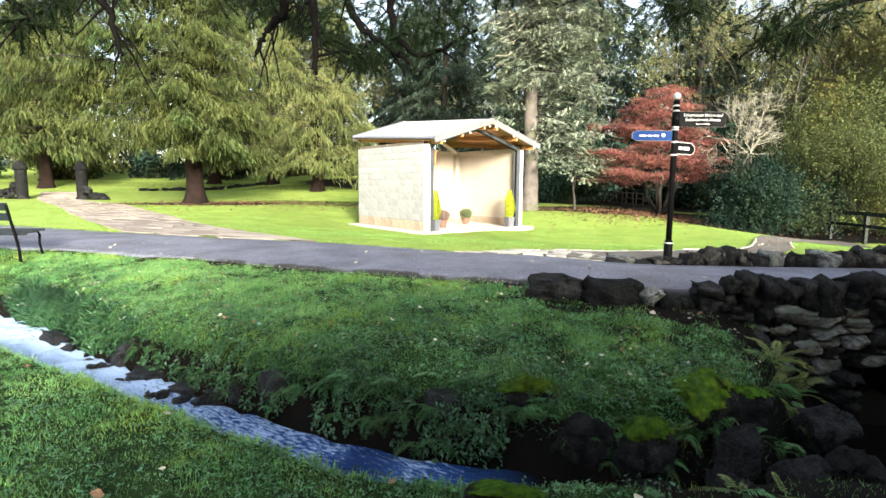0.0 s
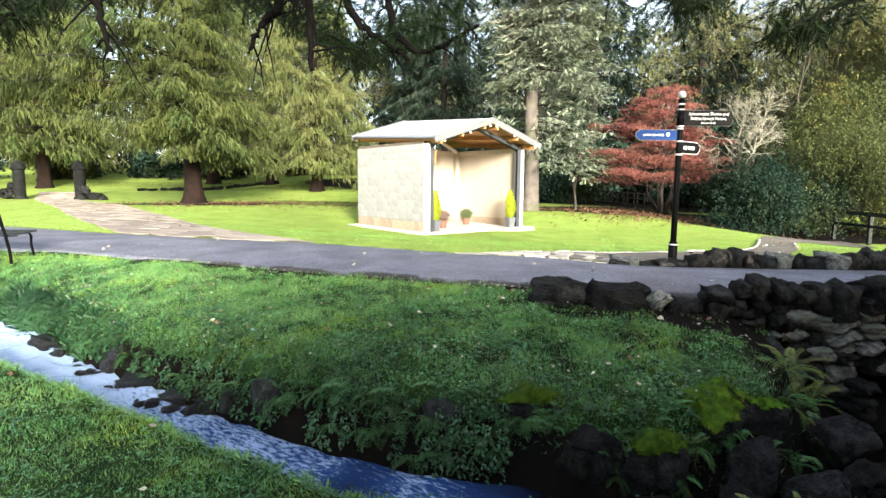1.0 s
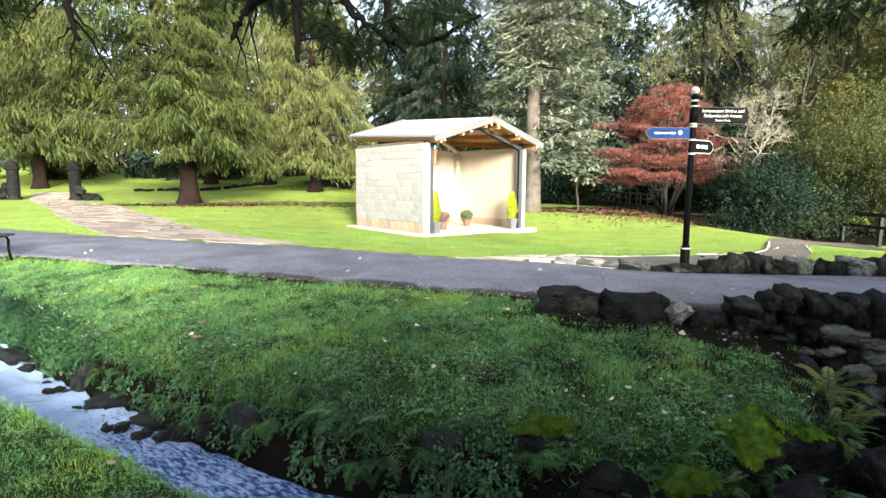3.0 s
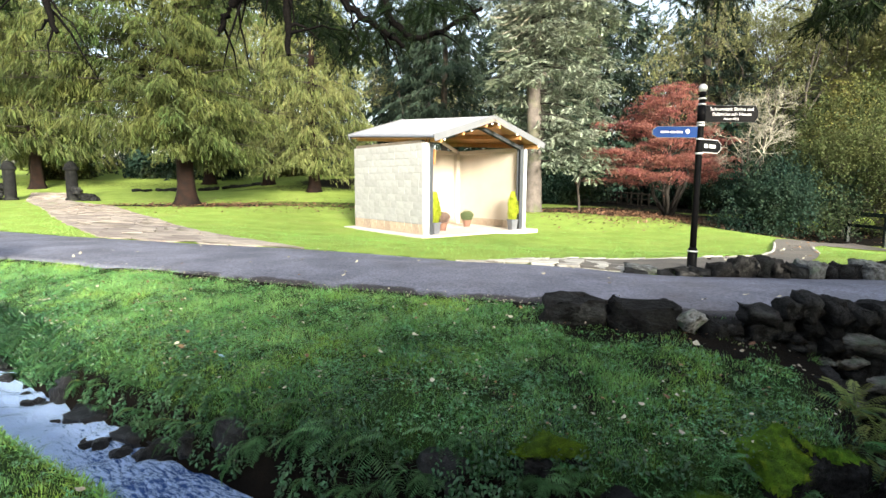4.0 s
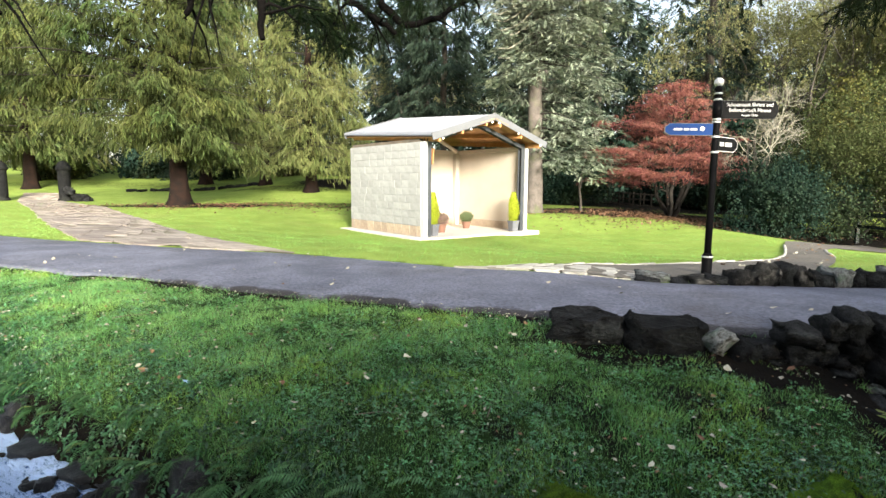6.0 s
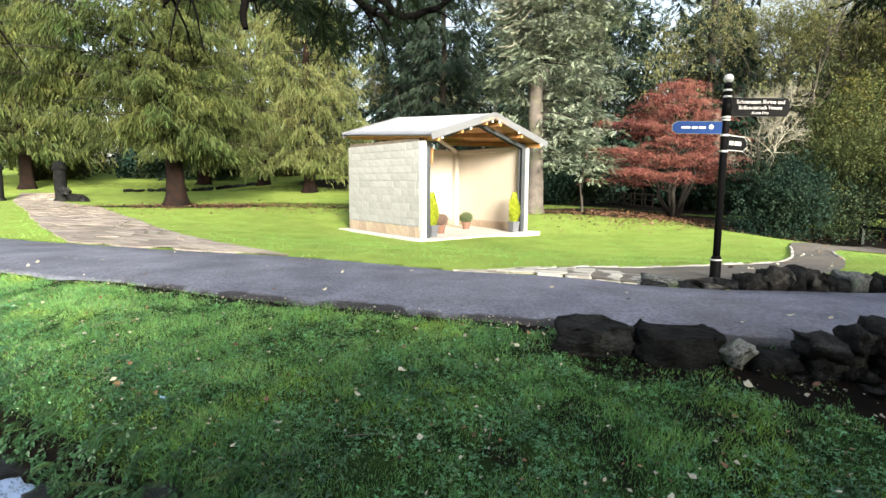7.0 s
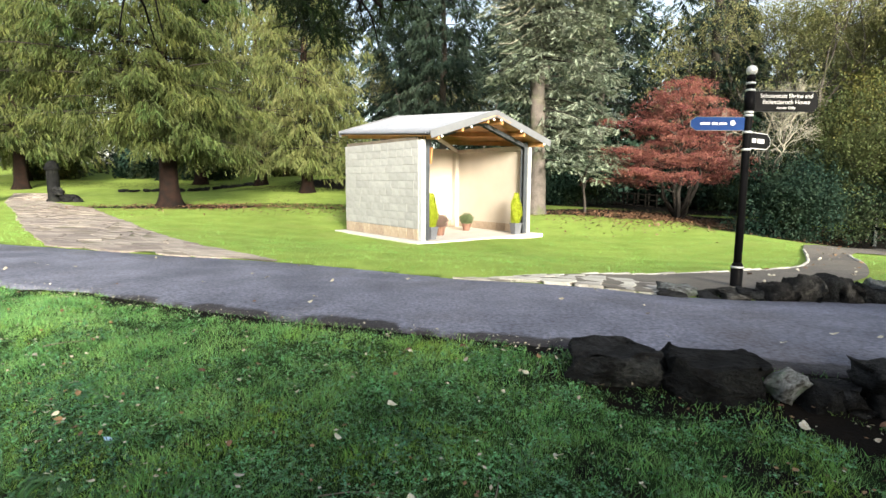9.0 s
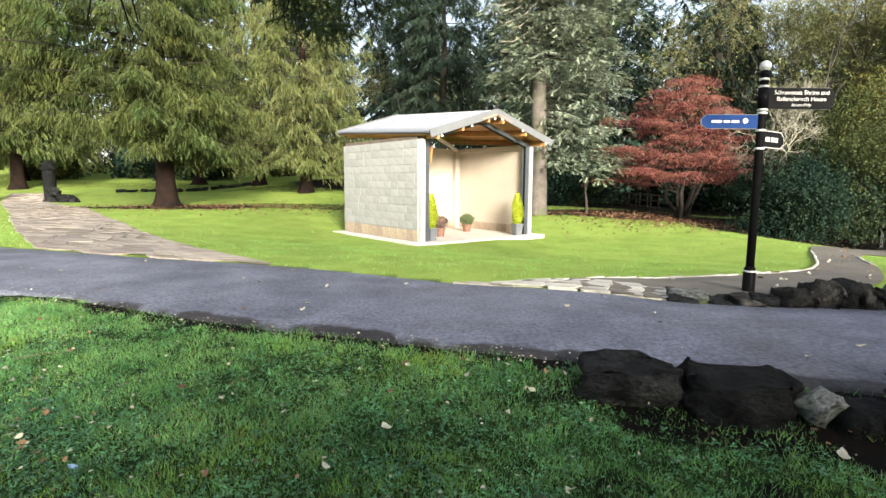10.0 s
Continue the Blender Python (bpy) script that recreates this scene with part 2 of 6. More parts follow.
M_YEW2 = mat("pale_yellow_green_needles", (0.085, 0.108, 0.034), (0.165, 0.172, 0.066), 0.6, 0.4, 5, 0, 0.2, island=0.3, through_light=0.2, c3=(0.1, 0.135, 0.035), spec=0.2)
M_SPRUCE = mat("dark_blue_green_needles", (0.02, 0.038, 0.028), (0.045, 0.066, 0.044), 0.75, 0.3, 5, 0, 0.2, island=0.4, through_light=0.15, spec=0.12)
M_FIR = mat("silvery_fir_needles", (0.14, 0.18, 0.128), (0.29, 0.325, 0.25), 0.6, 0.6, 5, 0, 0.2, island=0.4, through_light=0.1, c3=(0.13, 0.165, 0.085), spec=0.2)
# silhouette shade of the overhanging needles and boughs is put into these blacks
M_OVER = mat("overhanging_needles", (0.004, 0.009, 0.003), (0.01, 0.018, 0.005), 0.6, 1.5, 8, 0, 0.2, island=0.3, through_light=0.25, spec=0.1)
M_BLACKBARK = mat("silhouette_bough_bark", (0.0015, 0.0013, 0.0012), (0.0035, 0.003, 0.0027), 0.9, 3, 30, 0.8, 0.4, spec=0.08)
M_IVY = mat("dark_bank_leaves", (0.014, 0.05, 0.02), (0.055, 0.14, 0.055), 0.35, 1.5, 20, 0, 0.2, island=0.5, spec=0.4, through_light=0.2)
# lawn grass again, its colour cooled by the skylit shade on the bank
M_BANKGRASS = mat("shaded_grass_blade", (0.09, 0.225, 0.066), (0.215, 0.385, 0.122), 0.4, 1.9, 8, 0, 0.3, island=0.5, through_light=0.28, c3=(0.26, 0.38, 0.05), spec=0.35)
M_LIGHTLEAF = mat("thin_yellow_green_leaves", (0.15, 0.162, 0.072), (0.25, 0.245, 0.115), 0.6, 0.5, 6, 0, 0.2, island=0.4, through_light=0.35, c3=(0.2, 0.225, 0.075), spec=0.2)
M_MAPLE = mat("red_maple_leaves", (0.165, 0.05, 0.048), (0.265, 0.112, 0.09), 0.6, 0.6, 6, 0, 0.2, island=0.45, through_light=0.25, c3=(0.13, 0.015, 0.034), spec=0.15)
M_SHRUB = mat("grey_green_leaves", (0.034, 0.05, 0.018), (0.082, 0.094, 0.034), 0.6, 0.5, 6, 0, 0.2, island=0.5, through_light=0.25, c3=(0.1, 0.088, 0.02), spec=0.12)
M_DARKSHRUB = mat("dark_evergreen_leaves", (0.01, 0.025, 0.018), (0.025, 0.044, 0.027), 0.6, 0.5, 6, 0, 0.2, island=0.5, through_light=0.15, c3=(0.032, 0.042, 0.016), spec=0.08)
M_TWIG = mat("pale_bare_twigs", (0.3, 0.285, 0.23), (0.2, 0.19, 0.15), 0.9, 2, 20, 0, 0.2, island=0.3)
M_FERN = mat("fern_frond", (0.055, 0.15, 0.052), (0.105, 0.225, 0.085), 0.4, 2, 20, 0, 0.2, each=0.35, through_light=0.3)
M_OLDFERN = mat("yellowing_fern_frond", (0.12, 0.19, 0.055), (0.2, 0.235, 0.075), 0.6, 2, 20, 0, 0.2, each=0.35, through_light=0.3)
M_LEAF = mat("fallen_leaf", (0.46, 0.45, 0.38), (0.3, 0.26, 0.17), 0.7, 6, 30, 0, 0.2, each=0.3)
M_BROWNLEAF = mat("brown_fallen_leaf", (0.1, 0.05, 0.026), (0.18, 0.105, 0.055), 0.7, 6, 30, 0, 0.2, each=0.4, island=0.4)
M_TERRA = mat("terracotta", (0.2, 0.105, 0.072), (0.15, 0.08, 0.058), 0.85, 6, 40, 0.1, 0.15)
M_PLANTER = mat("grey_planter", (0.1, 0.105, 0.12), (0.14, 0.145, 0.16), 0.7, 4, 40, 0.1, 0.15)
M_LIME = mat("golden_conifer_foliage", (0.3, 0.36, 0.02), (0.42, 0.46, 0.04), 0.6, 6, 30, 0, 0.2, island=0.35, through_light=0.3)
M_PINK = mat("dusky_pink_flowers", (0.25, 0.14, 0.14), (0.18, 0.15, 0.1), 0.7, 9, 30, 0, 0.2, island=0.4, through_light=0.2)
M_BOXBALL = mat("clipped_green_foliage", (0.1, 0.135, 0.06), (0.15, 0.185, 0.085), 0.6, 6, 30, 0, 0.2, island=0.35, through_light=0.25)
M_OLDWOOD = mat("weathered_wood", (0.16, 0.13, 0.1), (0.1, 0.082, 0.065), 0.9, 4, 40, 0.3, 0.25)
M_SLATS = mat("dark_green_bench_paint", (0.008, 0.012, 0.014), (0.013, 0.018, 0.02), 0.25, 4, 40, 0.05, 0.2, spec=0.8)

M_BULB = bpy.data.materials.new("lit_bulb")
M_BULB.use_nodes = True
M_BULB.node_tree.nodes["Principled BSDF"].inputs["Base Color"].default_value = (0.9, 0.88, 0.82, 1)
M_BULB.node_tree.nodes["Principled BSDF"].inputs["Roughness"].default_value = 0.2

# running water: sky reflection painted into its blue body, foam where it breaks
M_WATER = bpy.data.materials.new("stream_water")
M_WATER.use_nodes = True
nt = M_WATER.node_tree
wb = nt.nodes["Principled BSDF"]
wb.inputs["Roughness"].default_value = 0.06
wb.inputs["IOR"].default_value = 1.33
wb.inputs["Specular IOR Level"].default_value = 0.35
wco = nt.nodes.new("ShaderNodeTexCoord")
wmap = nt.nodes.new("ShaderNodeMapping")
wmap.vector_type = "TEXTURE"
wmap.inputs["Rotation"].default_value = (0, 0, radians(-33))
wmap.inputs["Scale"].default_value = (0.42, 0.15, 0.3)
nt.links.new(wco.outputs["Object"], wmap.inputs["Vector"])
wnz = nt.nodes.new("ShaderNodeTexNoise")
wnz.inputs["Scale"].default_value = 4.4
wnz.inputs["Detail"].default_value = 7
wnz.inputs["Roughness"].default_value = 0.75
nt.links.new(wmap.outputs[0], wnz.inputs["Vector"])
wat = nt.nodes.new("ShaderNodeAttribute")
wat.attribute_name = "foam"
wadd = nt.nodes.new("ShaderNodeMath")
wadd.operation = "ADD"
nt.links.new(wnz.outputs["Fac"], wadd.inputs[0])
nt.links.new(wat.outputs["Fac"], wadd.inputs[1])
wr = nt.nodes.new("ShaderNodeMapRange")
wr.inputs["From Min"].default_value, wr.inputs["From Max"].default_value = 0.51, 0.63
nt.links.new(wadd.outputs[0], wr.inputs["Value"])
wmix = nt.nodes.new("ShaderNodeMix")
wmix.data_type = "RGBA"
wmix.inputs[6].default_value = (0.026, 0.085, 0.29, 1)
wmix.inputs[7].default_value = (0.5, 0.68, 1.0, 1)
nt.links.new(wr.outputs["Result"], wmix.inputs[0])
# near-black tint painted in for the shade at the stream's right end
wshade = nt.nodes.new("ShaderNodeMix")
wshade.data_type = "RGBA"
wshade.inputs[6].default_value = (0.004, 0.0038, 0.003, 1)
wshade_at = nt.nodes.new("ShaderNodeMapRange")
wshade_at.inputs["From Min"].default_value, wshade_at.inputs["From Max"].default_value = -0.2, 0.02
nt.links.new(wat.outputs["Fac"], wshade_at.inputs["Value"])
nt.links.new(wshade_at.outputs["Result"], wshade.inputs[0])
nt.links.new(wmix.outputs[2], wshade.inputs[7])
nt.links.new(wshade.outputs[2], wb.inputs["Base Color"])
wbp = nt.nodes.new("ShaderNodeBump")
wbp.inputs["Strength"].default_value = 1.0
wbp.inputs["Distance"].default_value = 0.06
nt.links.new(wnz.outputs["Fac"], wbp.inputs["Height"])
nt.links.new(wbp.outputs[0], wb.inputs["Normal"])
# sky reflection is weakened at the same shaded end
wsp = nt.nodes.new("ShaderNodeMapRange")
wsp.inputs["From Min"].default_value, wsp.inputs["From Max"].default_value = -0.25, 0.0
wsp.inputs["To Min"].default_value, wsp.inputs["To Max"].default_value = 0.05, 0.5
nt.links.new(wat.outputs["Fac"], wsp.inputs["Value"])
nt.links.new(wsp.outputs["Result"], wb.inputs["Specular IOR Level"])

# ---- the lie of the land ----
ROAD_NEAR = ((-60, -20, -8.3, -6.2, -4.1, -2.6, -1.4, 0, 1.1, 2.2, 3.4, 5, 9, 40), (31, 14.2, 9.95, 9.5, 8.72, 7.98, 7.52, 7.1, 6.7, 6.25, 6.0, 5.8, 5.6, 6))
ROAD_FAR = ((-60, -20, -11, -8.65, -6.5, -4.8, -3.0, -1.7, 0.3, 2.9, 5.2, 9, 40), (37, 18.2, 14.4, 13.35, 12.55, 11.95, 11.4, 10.85, 9.85, 9.08, 8.85, 8.7, 8.9))
BANK_FOOT = ((-60, -14, -9, -6.77, -5.14, -3.9, -2.66, -1.72, -1.11, -0.18, 0.91, 2.2, 3.3, 4.0, 9, 40), (9.5, 9.0, 8.6, 7.96, 7.05, 6.15, 5.32, 4.72, 4.33, 3.95, 3.7, 3.8, 4.45, 5.3, 5.2, 5.2))
BANK_LIP = ((-60, -14, -9, -6.7, -5.3, -4.2, -2.9, -1.94, -0.96, -0.16, 0.56, 1.3, 2.0, 2.6, 3.1, 3.5, 4.0, 9, 40), (9.9, 9.4, 9.0, 8.3, 7.4, 6.65, 5.85, 5.22, 4.78, 4.42, 4.25, 4.05, 4.1, 4.3, 4.8, 5.5, 5.75, 5.6, 5.6))
NEAR_LIP = ((-60, -14, -8, -4.86, -3.8, -2.89, -2.31, -1.9, -1.37, -0.98, -0.62, -0.17, 1.2, 2.5, 4, 9, 40), (7.8, 7.4, 7.1, 5.66, 5.03, 4.5, 4.16, 3.88, 3.6, 3.35, 3.12, 3.02, 3.03, 3.1, 3.12, 3.2, 3.2))
SHELTER_Z = -0.33


def line(pts, x):
    return np.interp(x, pts[0], pts[1])


def water_level(x):
    return -0.76 + 0.1 * sstep(-4.6, -5.4, x) + 0.25 * sstep(-7, -9, x) - 0.3 * sstep(0.8, 1.7, x)


def cross_fall(x, y):
    """The road and its verge tip down towards the low wall."""
    return -0.085 * sstep(1.2, 3.8, x) * sstep(6.8, 9.0, y)


def lawn_beyond(x, y):
    d = y - line(ROAD_FAR, x)
    dip = sstep(-11, -3, x) * (1 - 0.6 * sstep(6, 12, x))
    z = 0.14 - 0.47 * dip * sstep(0.3, 8.5, d)
    z = z + sstep(21, 29, y) * (0.5 * dip + 0.15 * sstep(0, -10, x))
    rise = 0.085 - 0.06 * sstep(-8, 8, x)
    z = z - (0.65 * sstep(9, 17, x) + 0.1 * sstep(5, 10, x)) * sstep(10.5, 17, y) * (1 - 0.6 * sstep(26, 40, y))
    lx, ly = (x + 0.61) * 0.783 + (y - 18.75) * 0.623, -(x + 0.61) * 0.623 + (y - 18.75) * 0.783
    pad = sstep(-1.2, -0.6, lx) * sstep(5.9, 5.2, lx) * sstep(-1.2, -0.6, ly) * sstep(5.8, 5.0, ly)
    z = z * (1 - pad) + np.minimum(z, SHELTER_Z + 0.02) * pad
    left = sstep(-12, -19, x)
    return z + np.clip(y - 30 - 5.5 * left, 0, 60) * rise - 0.1 * left * sstep(24, 30, y) + cross_fall(x, y)


def height(x, y):
    x, y = np.asarray(x, float), np.asarray(y, float)
    lip, foot, near, yn, yf = (line(p, x) for p in (BANK_LIP, BANK_FOOT, NEAR_LIP, ROAD_NEAR, ROAD_FAR))
    bump = 0.022 * wave(x, y, 0.7, 3) + 0.012 * wave(x, y, 0.22, 4)
    right = sstep(3.0, 3.7, x)
    lip_z = -0.28 - 0.25 * right
    bed = water_level(x) - 0.2
    u = np.clip((y - lip) / np.maximum(yn - lip, 0.05), 0, 1)
    lawn = lip_z + (0.13 - lip_z) * u ** 0.62 + bump * (1 - u * 0.6)
    face = bed + (lip_z - bed) * np.clip((y - foot + 0.1) / np.maximum(lip - foot + 0.1, 0.05), 0, 1) ** 0.8 + bump * 0.6
    near_top = -0.4 + 0.12 * sstep(0, 1.4, near - y) + bump
    near_face = near_top + (bed - near_top) * np.clip((y - near) / 0.16, 0, 1)
    z = np.where(y < near, near_top, np.where(y < near + 0.16, near_face, np.where(y < foot - 0.1, bed, np.where(y < lip, face, lawn))))
    z = np.where(y > yn, 0.13 + cross_fall(x, y), z)
    z = np.where((x > 4.15) & (x < 5.8) & (y > yn - 0.3) & (y < 8.3), bed, z)
    z = np.where(y > yf, lawn_beyond(x, y) + bump * 0.5, z)
    return z


def grid(xs, ys, fz):
    X, Y = np.meshgrid(xs, ys)
    V = np.stack([X, Y, fz(X, Y)], -1).reshape(-1, 3)
    nx, ny = len(xs), len(ys)
    i, j = np.meshgrid(np.arange(nx - 1), np.arange(ny - 1))
    a = j * nx + i
    return V, np.stack([a, a + 1, a + nx + 1, a + nx], -1).reshape(-1, 4)


# bare soil, plus darkening where shade lies on banks and wall foot
def soil_shade_mask(x, y):
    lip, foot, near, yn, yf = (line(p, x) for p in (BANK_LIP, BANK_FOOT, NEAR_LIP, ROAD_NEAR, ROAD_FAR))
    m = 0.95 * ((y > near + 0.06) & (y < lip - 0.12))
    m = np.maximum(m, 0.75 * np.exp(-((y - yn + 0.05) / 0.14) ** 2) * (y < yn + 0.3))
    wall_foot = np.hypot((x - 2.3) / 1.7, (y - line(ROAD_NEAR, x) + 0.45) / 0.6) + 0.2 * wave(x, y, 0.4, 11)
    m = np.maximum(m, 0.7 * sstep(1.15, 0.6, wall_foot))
    # stand-in for the shade that hides the right of the near bank
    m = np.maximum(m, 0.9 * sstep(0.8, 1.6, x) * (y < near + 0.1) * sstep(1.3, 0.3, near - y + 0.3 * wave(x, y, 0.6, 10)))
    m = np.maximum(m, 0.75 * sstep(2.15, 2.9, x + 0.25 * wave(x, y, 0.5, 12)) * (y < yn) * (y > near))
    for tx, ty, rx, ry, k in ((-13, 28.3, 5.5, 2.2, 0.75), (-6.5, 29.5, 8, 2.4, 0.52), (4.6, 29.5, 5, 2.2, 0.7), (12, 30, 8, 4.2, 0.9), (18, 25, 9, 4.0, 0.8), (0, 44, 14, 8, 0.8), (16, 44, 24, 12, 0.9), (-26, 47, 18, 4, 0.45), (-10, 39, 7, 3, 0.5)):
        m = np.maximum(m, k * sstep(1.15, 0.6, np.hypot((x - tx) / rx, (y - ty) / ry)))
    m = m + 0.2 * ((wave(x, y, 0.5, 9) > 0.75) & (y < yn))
    # bare patches, thickened rightward to stand for the dimmer light there
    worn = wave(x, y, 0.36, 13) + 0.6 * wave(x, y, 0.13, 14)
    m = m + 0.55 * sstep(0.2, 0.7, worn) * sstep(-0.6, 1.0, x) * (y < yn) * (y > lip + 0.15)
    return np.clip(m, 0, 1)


xs = np.concatenate([np.linspace(-420, -60, 13), np.arange(-55, -10, 0.8), np.arange(-10, 6.5, 0.08), np.arange(6.5, 30, 0.55), np.arange(30, 60, 3), np.linspace(65, 420, 12)])
ys = np.concatenate([np.linspace(-200, -20, 7), np.arange(-18, 1.6, 0.7), np.arange(1.7, 9, 0.06), np.arange(9, 31, 0.33), np.arange(31, 75, 1.2), np.linspace(80, 900, 16)])
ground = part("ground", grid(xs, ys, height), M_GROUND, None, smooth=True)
tagged(ground, "uneven green park turf with soil banks", "ground", kind="structure")
co = np.empty(len(ground.data.vertices) * 3)
ground.data.vertices.foreach_get("co", co)
co = co.reshape(-1, 3)
# this attribute carries the painted shade along with the soil
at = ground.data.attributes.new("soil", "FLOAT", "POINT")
at.data.foreach_set("value", soil_shade_mask(co[:, 0], co[:, 1]).astype(np.float32))
# before the road the turf is near black, shade between blades included
at = ground.data.attributes.new("past_road", "FLOAT", "POINT")
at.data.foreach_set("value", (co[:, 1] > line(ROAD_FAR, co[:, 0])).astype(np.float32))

# the road: a slab with a worn edge standing a little over the turf
rx = np.concatenate([np.arange(-58, -10, 1.0), np.arange(-10, 7, 0.12), np.arange(7, 38, 1.0)])
rings = []
wob = 0.035 * wave(rx, rx * 0.3, 0.35, 5) + 0.05 * wave(rx, rx * 0.1, 1.2, 6)
yn, yf = line(ROAD_NEAR, rx) + wob, line(ROAD_FAR, rx) + 0.6 * wob[::-1]
for k in range(11):
    f = (0, 0.004, 0.035, 0.1, 0.3, 0.5, 0.7, 0.85, 0.97, 0.996, 1)[k]
    rings.append(np.stack([rx, yn + (yf - yn) * f, cross_fall(rx, yn + (yf - yn) * f) + np.full_like(rx, (0.1, 0.148, 0.16, 0.172, 0.18, 0.186, 0.18, 0.172, 0.16, 0.148, 0.1)[k])], -1))
V = np.concatenate(rings)
n = len(rx)
i, j = np.meshgrid(np.arange(n - 1), np.arange(10))
a = j * n + i
road = part("road", (V, np.stack([a, a + 1, a + n + 1, a + n], -1).reshape(-1, 4)), M_ROAD, None, smooth=True)
at = road.data.attributes.new("damp", "FLOAT", "POINT")
ragged = np.clip(0.75 + 0.45 * wave(rx, rx * 0.2, 0.5, 8) + 0.3 * wave(rx, rx * 0.2, 0.17, 9), 0, 1.4)
at.data.foreach_set("value", (np.array((1, 1, 0.85, 0.22, 0, 0, 0, 0, 0, 0.3, 0.5))[:, None] * (0.35 + 0.65 * ragged * sstep(-5, -1.5, rx))[None]).astype(np.float32).ravel())
tagged(road, "narrow grey asphalt park road with ragged edges", "road", kind="structure")

# the side path that curves away round the lawn
PATH_IN = ((0.9, 9.86), (2.6, 10.72), (3.87, 11.2), (5.3, 11.8), (6.3, 12.4), (7.5, 13.4), (8.6, 14.8), (9.7, 16.5), (10.6, 18.0), (11.8, 19.7), (13.7, 21.2), (16.5, 22.4))
PATH_OUT = ((2.6, 9.2), (4.2, 9.6), (5.6, 9.9), (6.7, 10.7), (7.65, 11.83), (8.93, 13.5), (10.47, 16.04), (12.0, 17.7), (14.2, 19.2), (16.4, 20.2))


def curve_points(pts, n):
    P = np.asarray(pts, float)
    d = np.r_[0, np.cumsum(np.hypot(*np.diff(P, axis=0).T))]
    s = np.linspace(0, d[-1], n)
    Q = np.stack([np.interp(s, d, P[:, 0]), np.interp(s, d, P[:, 1])], -1)
    for _ in range(int(n / 8)):
        Q[1:-1] = (Q[:-2] + 2 * Q[1:-1] + Q[2:]) / 4
    return Q


A, B = curve_points(PATH_IN, 60), curve_points(PATH_OUT, 60)
rings = []
for f in np.linspace(0, 1, 7):
    P = A + (B - A) * f
    rings.append(np.c_[P, height(P[:, 0], P[:, 1]) + 0.03])
V = np.concatenate(rings)
i, j = np.meshgrid(np.arange(59), np.arange(6))
a = j * 60 + i
path = part("path", (V, np.stack([a, a + 1, a + 61, a + 60], -1).reshape(-1, 4)), mat("worn_path", (0.1, 0.092, 0.082), (0.15, 0.135, 0.112), 0.95, 1.2, 90, 0.5, 0.35, c3=(0.11, 0.1, 0.09)), None, smooth=True)
tagged(path, "worn brown-grey path curving round the lawn", "path", kind="structure")

# the stream
sx = np.arange(-13, 8.0, 0.07)
near_w, far_w = line(NEAR_LIP, sx) - 0.05, line(BANK_FOOT, sx) + 0.12
rings = []
for f in np.linspace(0, 1, 22):
    y = near_w + (far_w - near_w) * f
    rip = 0.016 * wave(sx, y, 0.14, 21) + 0.02 * wave(sx, y, 0.3, 22)
    rings.append(np.stack([sx, y, water_level(sx) + rip * (0.5 + sstep(-0.5, -4, sx))], -1))
V = np.concatenate(rings)
n = len(sx)
i, j = np.meshgrid(np.arange(n - 1), np.arange(21))
a = j * n + i
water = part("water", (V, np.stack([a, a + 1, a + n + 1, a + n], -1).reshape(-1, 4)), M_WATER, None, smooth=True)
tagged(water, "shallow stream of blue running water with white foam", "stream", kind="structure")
# foam value: breaking water, the sky-bright reach and, below zero, the shaded end
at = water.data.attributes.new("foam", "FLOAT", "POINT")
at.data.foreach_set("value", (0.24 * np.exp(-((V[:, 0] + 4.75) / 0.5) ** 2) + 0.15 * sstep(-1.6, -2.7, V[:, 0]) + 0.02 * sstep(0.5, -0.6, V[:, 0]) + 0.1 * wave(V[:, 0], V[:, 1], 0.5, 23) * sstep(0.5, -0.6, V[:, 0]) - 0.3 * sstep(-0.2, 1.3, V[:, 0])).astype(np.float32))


# ---- trees ----
def unit(a):
    return a / (np.linalg.norm(a, axis=-1, keepdims=True) + 1e-9)


def spray(seed, n, width, droop, leaf, forward=0.5, hang=0.4):
    """A twig of length 1 along x, sagging by droop, with n narrow pointed leaflets on either side; each leaflet hangs by hang."""
    r = np.random.RandomState(seed)
    s = np.arange(n + 1) / n
    Vs = [np.array([t, 0, -droop * t * t]) for t in s]
    Fs = []
    for k in range(n):
        for side in (-1, 1):
            l = leaf * (1.1 - 0.6 * s[k]) * r.uniform(0.65, 1.3)
            d = unit(np.array([forward * r.uniform(0.5, 1.5), side * r.uniform(0.6, 1.2) * width, -hang * r.uniform(0.4, 1.6)])) * l
            Vs.append((Vs[k] + Vs[k + 1]) / 2 + d)
            Fs.append([k, k + 1, len(Vs) - 1])
    return np.array(Vs), np.array(Fs)


SPRAY_COARSE = spray(6, 4, 1.0, 0.3, 0.6, 0.5, 0.4)
SPRAY_FINE = spray(4, 22, 0.7, 0.3, 0.22, 0.9, 0.3)


